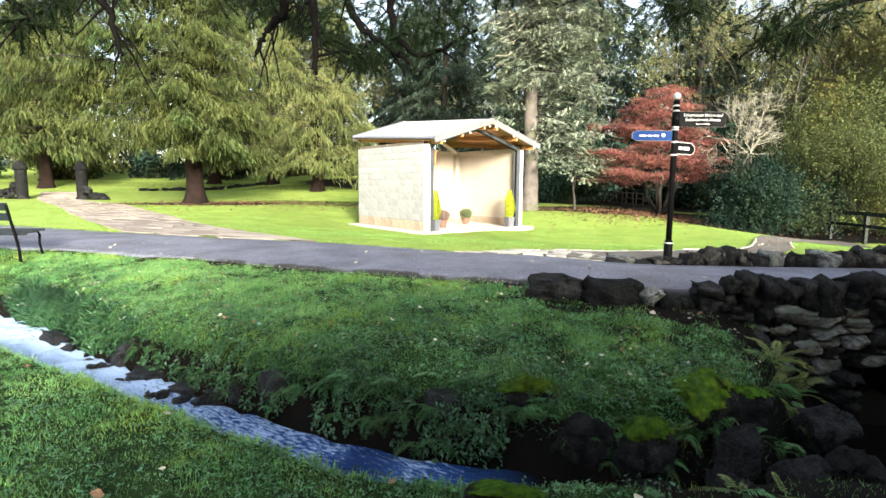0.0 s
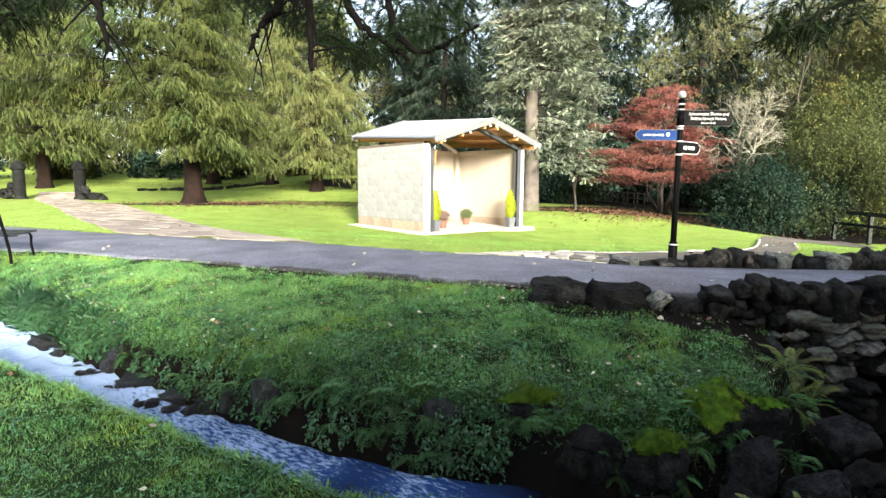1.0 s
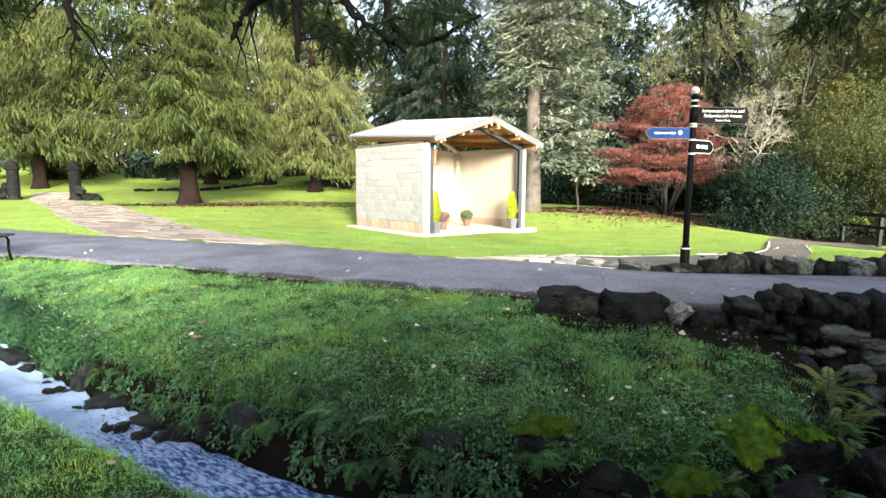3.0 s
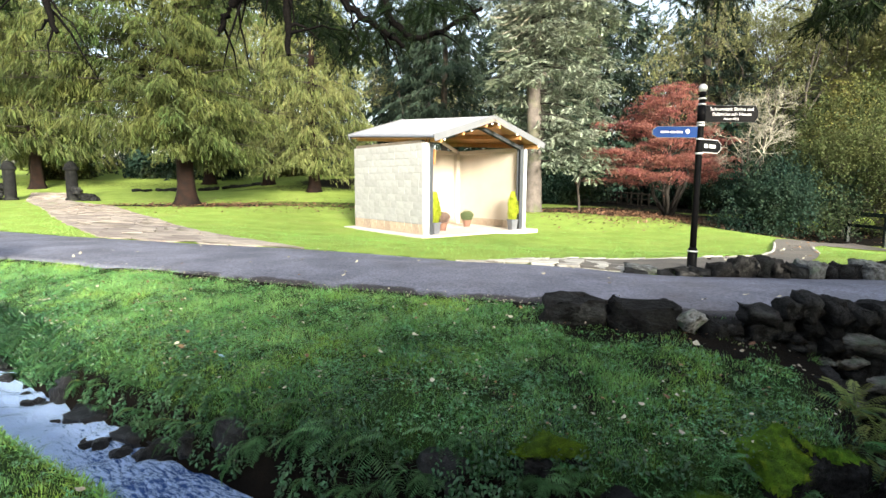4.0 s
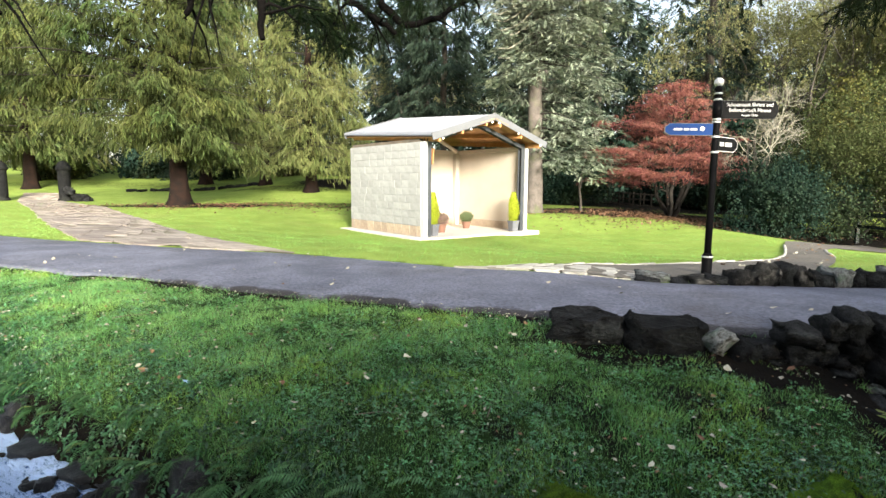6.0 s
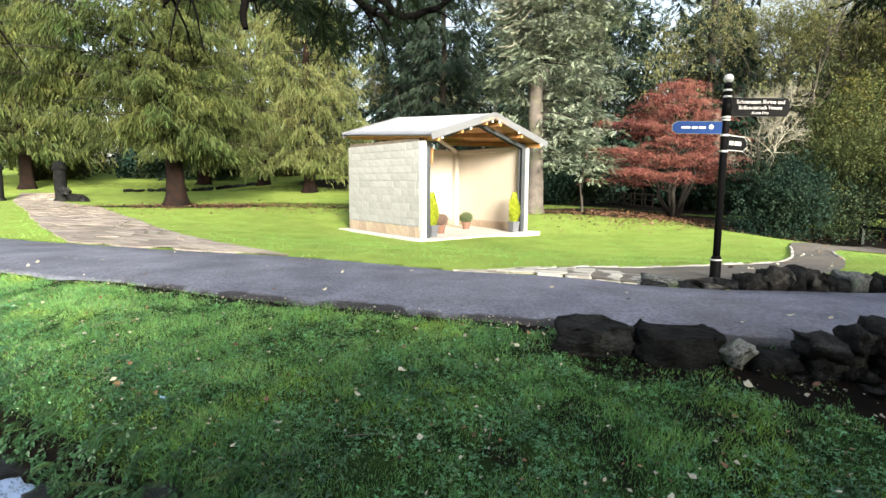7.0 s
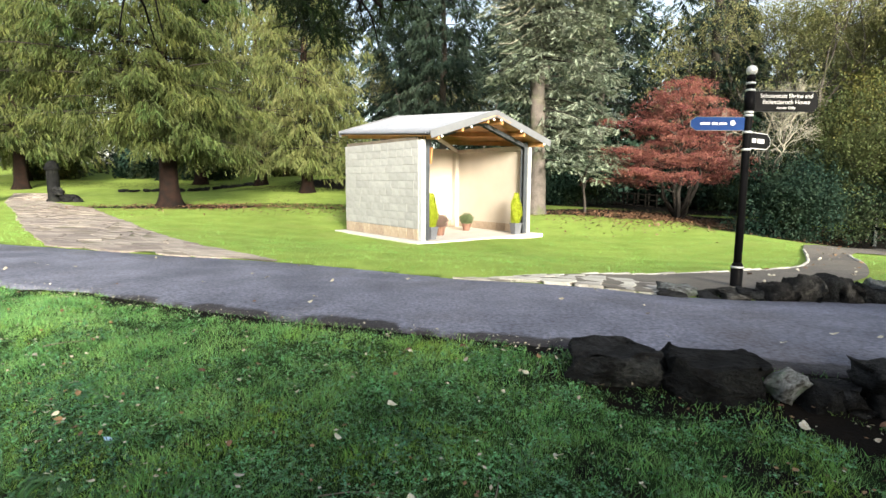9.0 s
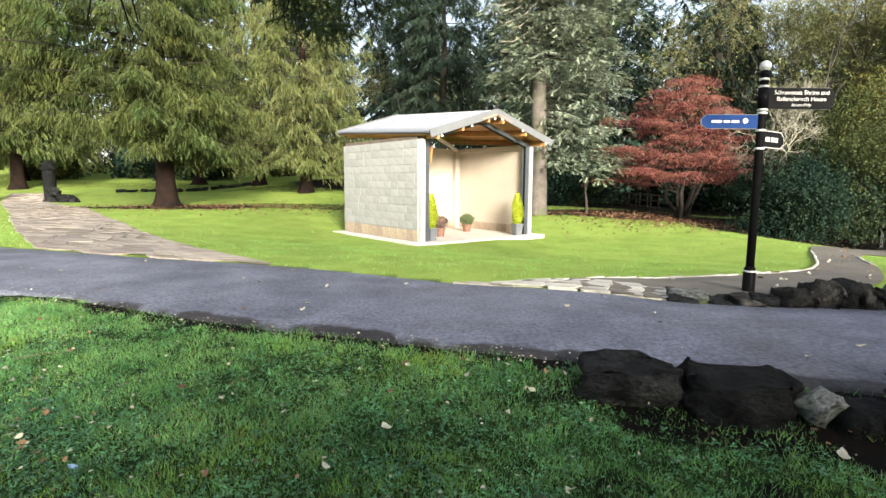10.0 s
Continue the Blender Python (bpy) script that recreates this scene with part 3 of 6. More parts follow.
def limb_tree(name, at, high, trunk_r, limbs, pad, per_pad, size, template, leaves, bark, label, seed, dome=0.5, hang=0.6, step=0.75, flare=0.5, first=0.3, lean=0.0, squeeze=0.8, girth=14):
    """A tree built limb by limb. Each limb is (height, azimuth, length, rise, sag) and carries domed pads of sprays along its outer part."""
    r = np.random.RandomState(seed)
    tree = empty(name, pose(at[0], at[1], float(height(*at))), label, "tree")
    axis = lambda z: np.array([0.05 * math.sin(z * 0.8) + lean * z, 0.04 * math.cos(z), z])
    radius = lambda z: trunk_r * (max(1 - z / high, 0.02) ** 0.8) + flare * trunk_r * math.exp(-max(z, 0) / 0.35)
    zt = np.array([-0.25, 0, 0.1, 0.22, 0.4, 0.7, 1.1, 1.6, 2.4, 3.4, 4.6, 6, 8, 10, 12, 15, high * 0.9, high])
    zt = np.sort(zt[zt <= high])
    TV, TF = tube([axis(z) for z in zt], [radius(z) for z in zt], girth)
    ang = np.arctan2(TV[:, 1], TV[:, 0])
    TV[:, :2] *= (1 + 0.14 * np.sin(ang * 5 + seed) * np.exp(-np.clip(TV[:, 2], 0, 9) / 0.9) + 0.05 * np.sin(ang * 3 + TV[:, 2] * 2))[:, None]
    part("trunk", (TV, TF), bark, tree, smooth=True)
    wood, P, D, U, S = [], [], [], [], []
    up = np.array([0, 0, 1.0])
    for z, phi, L, rise, sag in limbs:
        o = np.array([math.cos(phi), math.sin(phi), 0])
        l = np.array([-o[1], o[0], 0])
        s = np.linspace(0, 1, 8)
        bend = r.normal(0, 0.12)
        pts = axis(z) + o * (s * L)[:, None] + l * (bend * L * s * s)[:, None] + up * (L * (rise * s - sag * s * s))[:, None] + r.normal(0, 0.02, (8, 3))
        wood.append(tube(pts, np.linspace(min(0.012 + 0.008 * L, 0.45 * radius(z)), 0.006, 8), 5))
        m = max(2, int(L * (1 - first) / step))
        for k in range(m):
            t = first + (1 - first) * (k + r.uniform(0.2, 0.9)) / m
            w = pad * r.uniform(0.6, 1.25) * (0.75 + 0.35 * math.sin(math.pi * min(t, 1)))
            c0 = np.array([np.interp(t, s, pts[:, j]) for j in range(3)]) + l * r.normal(0, 0.5 * w) + up * r.normal(0.0, 0.2)
            n = max(5, int(per_pad * (w / pad) ** 1.6))
            rho, th = np.sqrt(r.uniform(0, 1, n)), r.uniform(0, 2 * np.pi, n)
            u, v = rho * np.cos(th), rho * np.sin(th) * squeeze
            tilt = r.normal(0, 0.14)
            P.append(c0 + o * (u * w)[:, None] + l * (v * w)[:, None] + up * (w * (tilt * v - dome * rho * rho - 0.12 * u) + r.normal(0, 0.07 * w, n))[:, None])
            D.append(o * (0.45 + (0.3 + 0.7 * rho) * np.cos(th))[:, None] + l * ((0.3 + 0.7 * rho) * np.sin(th) + r.normal(0, 0.55, n))[:, None] - up * (hang * (0.25 + rho) * r.uniform(0.4, 1.5, n))[:, None])
            U.append(up + r.normal(0, 0.25, (n, 3)))
            S.append(size * r.uniform(0.6, 1.35, n))
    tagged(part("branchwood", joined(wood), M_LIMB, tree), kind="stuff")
    part("crown", scatter(template, np.concatenate(P), np.concatenate(D), np.concatenate(U), np.concatenate(S)), leaves, tree, "drooping pads of needle sprays")
    return tree


def spread_limbs(seed, n, foot, top, reach, power=0.6, rise=0.12, sag=0.3, crowd=1.2, spare=0.45, belly=0.15, left_out=None):
    """Limbs set spirally up a trunk; reach(azimuth) is the crown's width low down. Fewer are set at the back, away from
    the camera.
    """
    r = np.random.RandomState(seed)
    out = []
    for k in range(n):
        g = ((k + r.uniform()) / n) ** crowd
        phi = (k * 2.39996 + r.normal(0, 0.25)) % (2 * math.pi)
        z = foot + (top - foot) * g
        if (math.sin(phi) > 0.45 and r.uniform() < spare) or (left_out and left_out(z, phi)):
            continue
        L = reach(phi) * max(1 - g, 0.03) ** power * (1 - belly * max(0, 1 - 6 * g)) * r.uniform(0.62, 1.12)
        out.append((z, phi, max(L, 0.4), rise * r.uniform(0.3, 1.7), sag * r.uniform(0.6, 1.4)))
    return out


LEAF_QUAD = (np.array([[0, 0, 0], [0.5, 0.32, 0.06], [1, 0, 0], [0.5, -0.32, 0.06]]), np.array([[0, 1, 2], [0, 2, 3]]))
CLUMP = joined([scatter(LEAF_QUAD, np.random.RandomState(8).normal(0, 0.35, (9, 3)), np.random.RandomState(9).normal(0, 1, (9, 3)), np.random.RandomState(10).normal(0, 0.5, (9, 3)) + [0, 0, 1], 0.55)])
FLATCLUMP = joined([scatter(LEAF_QUAD, np.random.RandomState(8).normal(0, 0.5, (10, 3)) * [1, 1, 0.2], np.random.RandomState(9).normal(0, 1, (10, 3)) * [1, 1, 0.4] - [0, 0, 0.25], np.random.RandomState(10).normal(0, 0.3, (10, 3)) + [0, 0, 1], 0.5)])


def branching(r, p, d, length, radius, depth, out, tips, spread=0.6, up=0.1, shrink=0.72, kids=3, wobble=0.13):
    n = 5
    pts, q, dd = [p], p, unit(d)
    for k in range(n - 1):
        dd = unit(dd + r.normal(0, wobble, 3) + [0, 0, up * 0.3])
        q = q + dd * length / (n - 1)
        pts.append(q)
    out.append(tube(pts, np.linspace(radius, radius * 0.55, n), 5 if depth < 3 else 7))
    if depth == 0:
        tips.append((q, dd))
        return
    if depth < 2:
        tips.append((q, dd))
    for k in range(kids):
        side = unit(np.cross(dd, r.normal(0, 1, 3)))
        branching(r, pts[-1 - (k % 2)], dd + side * spread * r.uniform(0.6, 1.4) + [0, 0, up], length * shrink * r.uniform(0.8, 1.15), radius * 0.55, depth - 1, out, tips, spread, up, shrink, kids, wobble)


def broadleaf(name, at, stems, length, radius, depth, leaves, bark, label, seed, size, per_tip, template, blob, spread=0.6, up=0.1, flat=1.0, category="tree", kids=3, lean=0.35, z0=None, wobble=0.13):
    r = np.random.RandomState(seed)
    base = float(height(*at)) if z0 is None else z0
    tree = empty(name, pose(at[0], at[1], base), label, category)
    wood, tips = [], []
    for k in range(stems):
        a = 2 * math.pi * k / stems + r.uniform(0, 1)
        d = np.array([math.cos(a) * lean, math.sin(a) * lean, 1.0])
        branching(r, np.array([math.cos(a) * 0.1, math.sin(a) * 0.1, -0.15]), d, length, radius, depth, wood, tips, spread, up, 0.74, kids, wobble)
    part("trunk", joined(wood), bark, tree)
    if per_tip:
        P = np.array([t[0] for t in tips])
        P = np.repeat(P, per_tip, 0) + r.normal(0, 1, (len(P) * per_tip, 3)) * [blob, blob, blob * flat]
        P[:, 2] = np.maximum(P[:, 2], 0.15)
        D = r.normal(0, 1, P.shape) * [1, 1, 0.4]
        part("crown", scatter(template, P, D, r.normal(0, 0.35, P.shape) + [0, 0, 1], size * r.uniform(0.6, 1.3, len(P))), leaves, tree)
    return tree


def bush(name, at, radii, count, size, leaves, label, seed, template=CLUMP, stem=M_DARKBARK, category="bush", lobes=14, group=""):
    """A shrub of several leafy lobes on a few stems."""
    r = np.random.RandomState(seed)
    base = float(height(*at))
    thing = empty(name, pose(at[0], at[1], base), label, category, group)
    R = np.array(radii, float)
    C = unit(r.normal(0, 1, (lobes, 3))) * r.uniform(0.25, 0.7, (lobes, 1)) * R
    C[:, 2] = np.abs(C[:, 2]) * 1.1 + R[2] * 0.25
    rad = r.uniform(0.22, 0.45, lobes)
    which = r.randint(0, lobes, count)
    P = C[which] + unit(r.normal(0, 1, (count, 3))) * (rad[which] * r.uniform(0.45, 1.2, count))[:, None] * R * 0.9
    P[:, 2] = np.where(P[:, 2] < 0.06, np.abs(P[:, 2]) + 0.08, P[:, 2])
    D = r.normal(0, 1, P.shape)
    D[:, 2] = D[:, 2] * 0.5 - 0.1
    stems = [tube([np.array([0, 0, -0.15]), c * 0.4, c], [0.05 * R[2] / 2, 0.03 * R[2] / 2, 0.01], 5) for c in C]
    part("stems", joined(stems), stem, thing)
    part("foliage", scatter(template, P, D, r.normal(0, 0.5, P.shape) + [0, 0, 1], size * r.uniform(0.6, 1.35, count)), leaves, thing)
    return thing


SPRAY_SOFT = spray(21, 6, 0.9, 0.5, 0.42, 0.5, 0.8)
SPRAY_FAN = spray(22, 5, 1.1, -0.1, 0.45, 0.6, 0.1)
SPRAY_BLUE = spray(23, 7, 0.9, 0.3, 0.42, 0.6, 0.45)
front_limbs = [(2.9 + 0.22 * k, 4.71 + 0.75 * math.sin(k * 2.1), 2.2 + 0.9 * ((k * 7) % 5) / 4, 0.14, 0.24) for k in range(18)]
limb_tree("yew_tree", (-13.0, 28.0), 16, 0.44, front_limbs + spread_limbs(11, 145, 2.75, 15.6, lambda a: 5.2 + 3.6 * max(0, -math.cos(a)) + 0.6 * max(0, -math.sin(a)), 0.5, 0.16, 0.2, left_out=lambda z, a: z < 4.0 and math.cos(a) < -0.35), 0.85, 76, 0.235, SPRAY_SOFT, M_YEW, M_BARK, "broad yew with reddish trunk and drooping yellow-green sprays", 11, dome=0.75, hang=0.8, step=0.66)
limb_tree("yew_tree", (-8.6, 36.5), 15.5, 0.36, spread_limbs(12, 92, 2.4, 15.2, lambda a: 5.3, 0.5, 0.12, 0.3), 1.0, 84, 0.26, SPRAY_SOFT, M_YEW2, M_BARK, "pale yellow-green weeping conifer behind the lawn", 12, dome=0.7, hang=1.0, step=0.85)
limb_tree("yew_tree", (-13.4, 42.0), 17, 0.38, spread_limbs(13, 70, 2.6, 16.5, lambda a: 6.2, 0.5, 0.12, 0.3), 1.3, 42, 0.45, SPRAY_SOFT, M_YEW2, M_BARK, "pale yellow-green weeping conifer behind the lawn", 13, dome=0.7, hang=1.2, step=1.0)
limb_tree("yew_tree", (-20.5, 48.0), 18, 0.45, spread_limbs(14, 64, 3.2, 17, lambda a: 7.5, 0.55, 0.12, 0.25), 1.5, 34, 0.6, SPRAY_SOFT, M_YEW, M_BARK, "broad drooping yew beyond the gate pillars", 14, dome=0.6, hang=0.9, step=1.2)
limb_tree("yew_tree", (-31.8, 43.0), 15, 0.45, spread_limbs(15, 72, 3.4, 14.5, lambda a: 6.6, 0.5, 0.12, 0.28), 1.25, 46, 0.44, SPRAY_SOFT, M_YEW, M_BARK, "broad drooping yew at the edge of the park", 15, dome=0.65, hang=1.1, step=1.0)
limb_tree("yew_tree", (-37.0, 50.0), 17, 0.45, spread_limbs(24, 50, 3.0, 16, lambda a: 8.0, 0.55, 0.12, 0.25), 1.6, 22, 0.9, SPRAY_SOFT, M_YEW2, M_BARK, "broad drooping yew at the edge of the park", 25, dome=0.6, hang=0.9, step=1.3)
limb_tree("spruce_tree", (0.0, 41.5), 24, 0.3, spread_limbs(16, 88, 4.9, 22, lambda a: 4.3, 0.4, 0.14, 0.34, 1.25), 1.0, 36, 0.5, SPRAY_BLUE, M_SPRUCE, M_DARKBARK, "soft dark blue-green spruce with layered drooping boughs", 16, dome=0.45, hang=0.7, step=0.85, flare=0.3)
for dx, dy, lean_ in ((-0.9, 1.2, 0.03), (1.1, 0.6, -0.03), (2.3, 1.5, 0.02), (-2.0, 0.4, -0.02)):
    thin = empty("thin_tree", pose(0.2 + dx, 43.5 + dy, float(height(0.2 + dx, 43.5 + dy))), "thin dark bare-stemmed tree behind the spruce", "tree", "thin trees behind the spruce")
    part("trunk", tube([(0, 0, -0.3), (0.6 * lean_ * 9, 0, 2.4), (lean_ * 60, 0.1, 4.6), (lean_ * 90, 0, 7.5)], [0.13, 0.1, 0.085, 0.05], 8), M_DARKBARK, thin, smooth=True)
for (sx_, sy_), hh, low, seed_ in (((-1.5, 53.0), 19, 6.0, 17), ((8.2, 47.0), 24, 5.0, 18), ((13.6, 50.0), 24, 7.0, 20), ((20.4, 44.0), 27, 6.5, 19), ((25.5, 52.0), 19, 5.0, 21), ((28.0, 60.0), 25, 6.0, 27)):
    limb_tree("spruce_tree", (sx_, sy_), hh, 0.45, spread_limbs(seed_, 62, low, hh * 0.97, lambda a: 4.6, 0.6, 0.06, 0.3, 1.15, 0.5), 0.95, 24, 0.58, SPRAY_BLUE, M_SPRUCE, M_DARKBARK, "tall dark spruce with a bare lower trunk and ragged layered boughs", seed_, dome=0.35, hang=0.5, step=1.0, flare=0.3)


def fir_limbs():
    """Long fans to one side, short ones to the other, and a bare front to the lower trunk."""
    r = np.random.RandomState(22)
    out = []
    for k in range(150):
        g = (k + r.uniform()) / 150
        z = 2.7 + 10.0 * g if k % 6 else 12.5 + 13 * g
        phi = (k * 2.39996 + r.normal(0, 0.2)) % (2 * math.pi)
        side = math.cos(phi)
        if z < 6.6 and math.sin(phi) < -0.25 and side < 0.75 or z < 5.4 and side < 0.45 or math.sin(phi) > 0.6 and k % 2:
            continue
        L = (2.5 + 1.9 * max(side, 0) + 0.2 * max(-side, 0)) * (0.72 + 0.28 * sstep(2.5, 7.5, z)) * (1 - 0.035 * max(z - 12, 0)) * r.uniform(0.7, 1.1)
        out.append((z, phi, L, 0.1 * r.uniform(-0.5, 1.5), 0.32 * r.uniform(0.6, 1.4)))
    for k in range(5):
        out.append((2.6 + 0.5 * k, -0.5 + 0.2 * k, 3.3 + 0.25 * k, -0.02, 0.3))
    for k in range(16):
        out.append((7.2 + 0.36 * k, 4.71 + 0.8 * math.sin(2.3 * k), 1.3 + 0.16 * (k % 4), 0.06, 0.4))
    return out


limb_tree("fir_tree", (4.5, 28.2), 27, 0.4, fir_limbs(), 0.62, 44, 0.27, SPRAY_FAN, M_FIR, M_GREYBARK, "tall silver fir with grey-green fans and a pale bare trunk", 22, dome=0.5, hang=0.5, step=0.46, flare=0.35, first=0.22, squeeze=1.1)
r = np.random.RandomState(64)
for k in range(6):
    z, L = 8.1 + 0.45 * k, r.uniform(1.4, 2.4)
    s_ = np.linspace(0, 1, 9)
    curl = np.stack([4.3 - L * s_, 27.2 - 0.3 * s_ + 0.1 * np.sin(s_ * 5 + k), z - 0.9 * L * s_ * (1 - 0.25 * s_) + 0.55 * L * np.clip(s_ - 0.7, 0, 1)], -1)
    twig = part("dead_branch", tube(curl + r.normal(0, 0.02, (9, 3)), np.linspace(0.035, 0.012, 9), 6), M_TWIG, None)
    tagged(twig, "pale curved dead branch hanging from the fir", "branch", "dead branches of the fir")
broadleaf("sapling", (7.2, 29.8), 1, 1.7, 0.09, 2, M_DARKSHRUB, M_DARKBARK, "slender young tree with a pale trunk beside the fir", 65, 0.13, 10, CLUMP, 0.35, spread=0.6, up=0.2, lean=0.06)


def maple(at, seed):
    """Tiers of flat leafy pads on spreading limbs."""
    r = np.random.RandomState(seed)
    tree = empty("maple_tree", pose(at[0], at[1], float(height(*at))), "spreading red-leaved ornamental maple", "tree")
    limbs, P = [], []
    for k in range(5):
        a = 1.26 * k + r.uniform(0, 0.6)
        top = np.array([math.cos(a) * 0.9, math.sin(a) * 0.9, r.uniform(3.2, 5.8)])
        s = np.linspace(0, 1, 7)[:, None]
        limbs.append(tube(top * s * [1, 1, 1] + np.array([math.cos(a), math.sin(a), 0]) * 0.5 * np.sin(s * np.pi) - [0, 0, 0.1] + r.normal(0, 0.04, (7, 3)), np.linspace(0.13, 0.03, 7), 7))
    part("trunk", joined(limbs), M_LIMB, tree, smooth=True)
    twigs = []
    for k in range(58):
        g = ((k + r.uniform()) / 58) ** 1.1
        z = 2.3 + 4.6 * g
        a = k * 2.39996 + r.normal(0, 0.3)
        L = (3.3 + 1.9 * max(0, -math.cos(a)) ** 0.7) * (1 - g ** 2.0) ** 0.75 * r.uniform(0.55, 1.08) + 0.25
        o = np.array([math.cos(a), math.sin(a), 0])
        side = np.array([-o[1], o[0], 0])
        root = o * 0.35 + [0, 0, max(z - 0.12 * L - 0.5, 1.0)]
        s = np.linspace(0, 1, 6)
        Q = root + (o * L + [0, 0, z] - root - o * 0.0) * s[:, None] + np.array([0, 0, 1]) * (0.25 * np.sin(s * 2.4) - 0.12 * L * s * s)[:, None] + r.normal(0, 0.03, (6, 3))
        twigs.append(tube(Q, np.linspace(0.04, 0.008, 6), 5))
        m = max(2, int(L / 0.55))
        for j in range(m):
            t = 0.3 + 0.72 * (j + r.uniform(0.2, 0.8)) / m
            w = r.uniform(0.45, 0.85)
            c = np.array([np.interp(t, s, Q[:, i]) for i in range(3)]) + side * r.normal(0, 0.4 * L * 0.3)
            n = int(70 * w)
            q = r.normal(0, 0.5, (n, 2)) * w
            P.append(np.stack([c[0] + q[:, 0], c[1] + q[:, 1], c[2] - 0.3 * (q ** 2).sum(1) / w + r.normal(0, 0.03, n)], -1))
    tagged(part("branchwood", joined(twigs), M_DARKBARK, tree), kind="stuff")
    P = np.concatenate(P)
    part("crown", scatter(FLATCLUMP, P, r.normal(0, 1, P.shape) * [1, 1, 0.3], r.normal(0, 0.3, P.shape) + [0, 0, 1], 0.125 * r.uniform(0.6, 1.3, len(P))), M_MAPLE, tree, "layered crimson leaves")


maple((12.0, 29.6), 31)


def bare_shrub(at, seed):
    """Pale twigs that fan out above a few straight stems."""
    r = np.random.RandomState(seed)
    tree = empty("bare_shrub", pose(at[0], at[1], float(height(*at))), "bare shrub of pale tangled twigs", "bush")
    wood, tips, stems = [], [], []
    for k in range(6):
        a = k * 1.05 + r.uniform(0, 0.8)
        o = np.array([math.cos(a), math.sin(a), 0])
        top = o * 0.5 + [0, 0, r.uniform(3.0, 4.5)]
        stems.append(tube([o * 0.12 - [0, 0, 0.15], o * 0.2 + [0, 0, 1.6], top], [0.06, 0.045, 0.034], 6))
        branching(r, top, o * 0.95 + [0, 0, 0.42], 0.8, 0.03, 4, wood, tips, 0.85, 0.05, 0.8, 4, 0.22)
    part("stems", joined(stems), M_DARKBARK, tree)
    tagged(part("branchwood", joined(wood), M_TWIG, tree), kind="stuff")


bare_shrub((14.0, 25.6), 33)
broadleaf("evergreen_bush", (14.8, 24.6), 10, 1.25, 0.04, 3, M_DARKSHRUB, M_DARKBARK, "dark evergreen bush under the shrubs", 41, 0.17, 17, CLUMP, 0.4, spread=0.7, up=0.06, lean=0.8, category="bush", wobble=0.25)
broadleaf("shrub", (18.0, 25.0), 8, 1.7, 0.05, 4, M_SHRUB, M_DARKBARK, "tall grey-green shrub turning yellow", 42, 0.14, 10, CLUMP, 0.4, spread=0.6, up=0.1, lean=0.6, category="bush", wobble=0.25)
broadleaf("shrub", (21.8, 27.0), 8, 2.3, 0.06, 4, M_SHRUB, M_DARKBARK, "tall grey-green shrub turning yellow", 43, 0.18, 9, CLUMP, 0.5, spread=0.6, up=0.12, lean=0.5, category="bush", wobble=0.25)
broadleaf("shrub", (24.0, 33.0), 8, 2.7, 0.07, 4, M_SHRUB, M_DARKBARK, "tall grey-green shrub turning yellow", 44, 0.23, 7, CLUMP, 0.6, spread=0.6, up=0.14, lean=0.5, category="bush", wobble=0.22)
for k, (bx, by) in enumerate(((24.5, 37.0), (27.5, 39.0), (29.5, 36.0), (32.5, 43.0), (37.0, 43.0), (34.0, 38.0), (-5.5, 60.0), (-1.0, 66.0), (29.0, 49.0), (25.0, 56.0), (25.6, 42.0))):
    broadleaf("autumn_tree", (bx, by), 2, (6.0 if bx < 31 else 4.8) if bx > 20 and by < 45 else 4.0, 0.16, 4, M_LIGHTLEAF, M_GREYBARK, "tall thin tree with sparse yellow-green leaves", 60 + k, 0.24, 15 if bx > 20 and by < 45 else 6, CLUMP, 0.9, spread=0.55, up=0.22, lean=0.2, wobble=0.2)
bush("evergreen_bush", (8.2, 36.0), (3.0, 2.0, 2.6), 2000, 0.3, M_DARKSHRUB, "dark glossy evergreen bush", 45)
bush("evergreen_bush", (17.0, 38.0), (4.0, 2.5, 3.4), 2400, 0.34, M_DARKSHRUB, "dark glossy evergreen bush", 46)
for k, (bx, by, rr) in enumerate(((-36, 52, 4), (-29, 54, 4), (-22, 53, 4.2), (-15, 53, 4), (-8, 52, 4), (-2, 53, 4), (5, 53, 4), (12, 56, 4), (-44, 50, 4), (24, 52, 4.5), (31, 50, 5))):
    bush("hedge_bush", (bx, by), (rr, 2.0, 2.4), 700, 0.6, M_DARKSHRUB if k % 3 else M_SHRUB, "dense bush in the belt along the park edge", 50 + k, group="bushes along the park edge")

for k, (bx, by, rr, hh) in enumerate(((9, 43, 4, 4.5), (15.5, 42, 4, 4.0), (21, 41, 4.5, 5.0), (27, 41, 5, 6.0), (5, 48, 4, 5.0), (12, 50, 5, 6.5), (19, 51, 5, 7.0), (26, 54, 5, 8.0), (34, 47, 5, 8.0))):
    bush("understorey_bush", (bx, by), (rr, 2.4, hh), 800, 0.66, M_DARKSHRUB, "dark understorey bush in the shade of the spruces", 80 + k, group="bushes under the spruces", lobes=18)

def shade_reach(x, y):
    """How far the unseen trees added behind the viewer shade the stream: the road stays sunny to one side."""
    land = x - 0.305 * (9.5 - y)
    return np.interp(land, (-10, -8, -6, -4.6, -3.0, 0, 2.6, 3.6), (-1.0, 5.0, 7.4, 8.4, 9.2, 9.2, 9.2, 11.6))


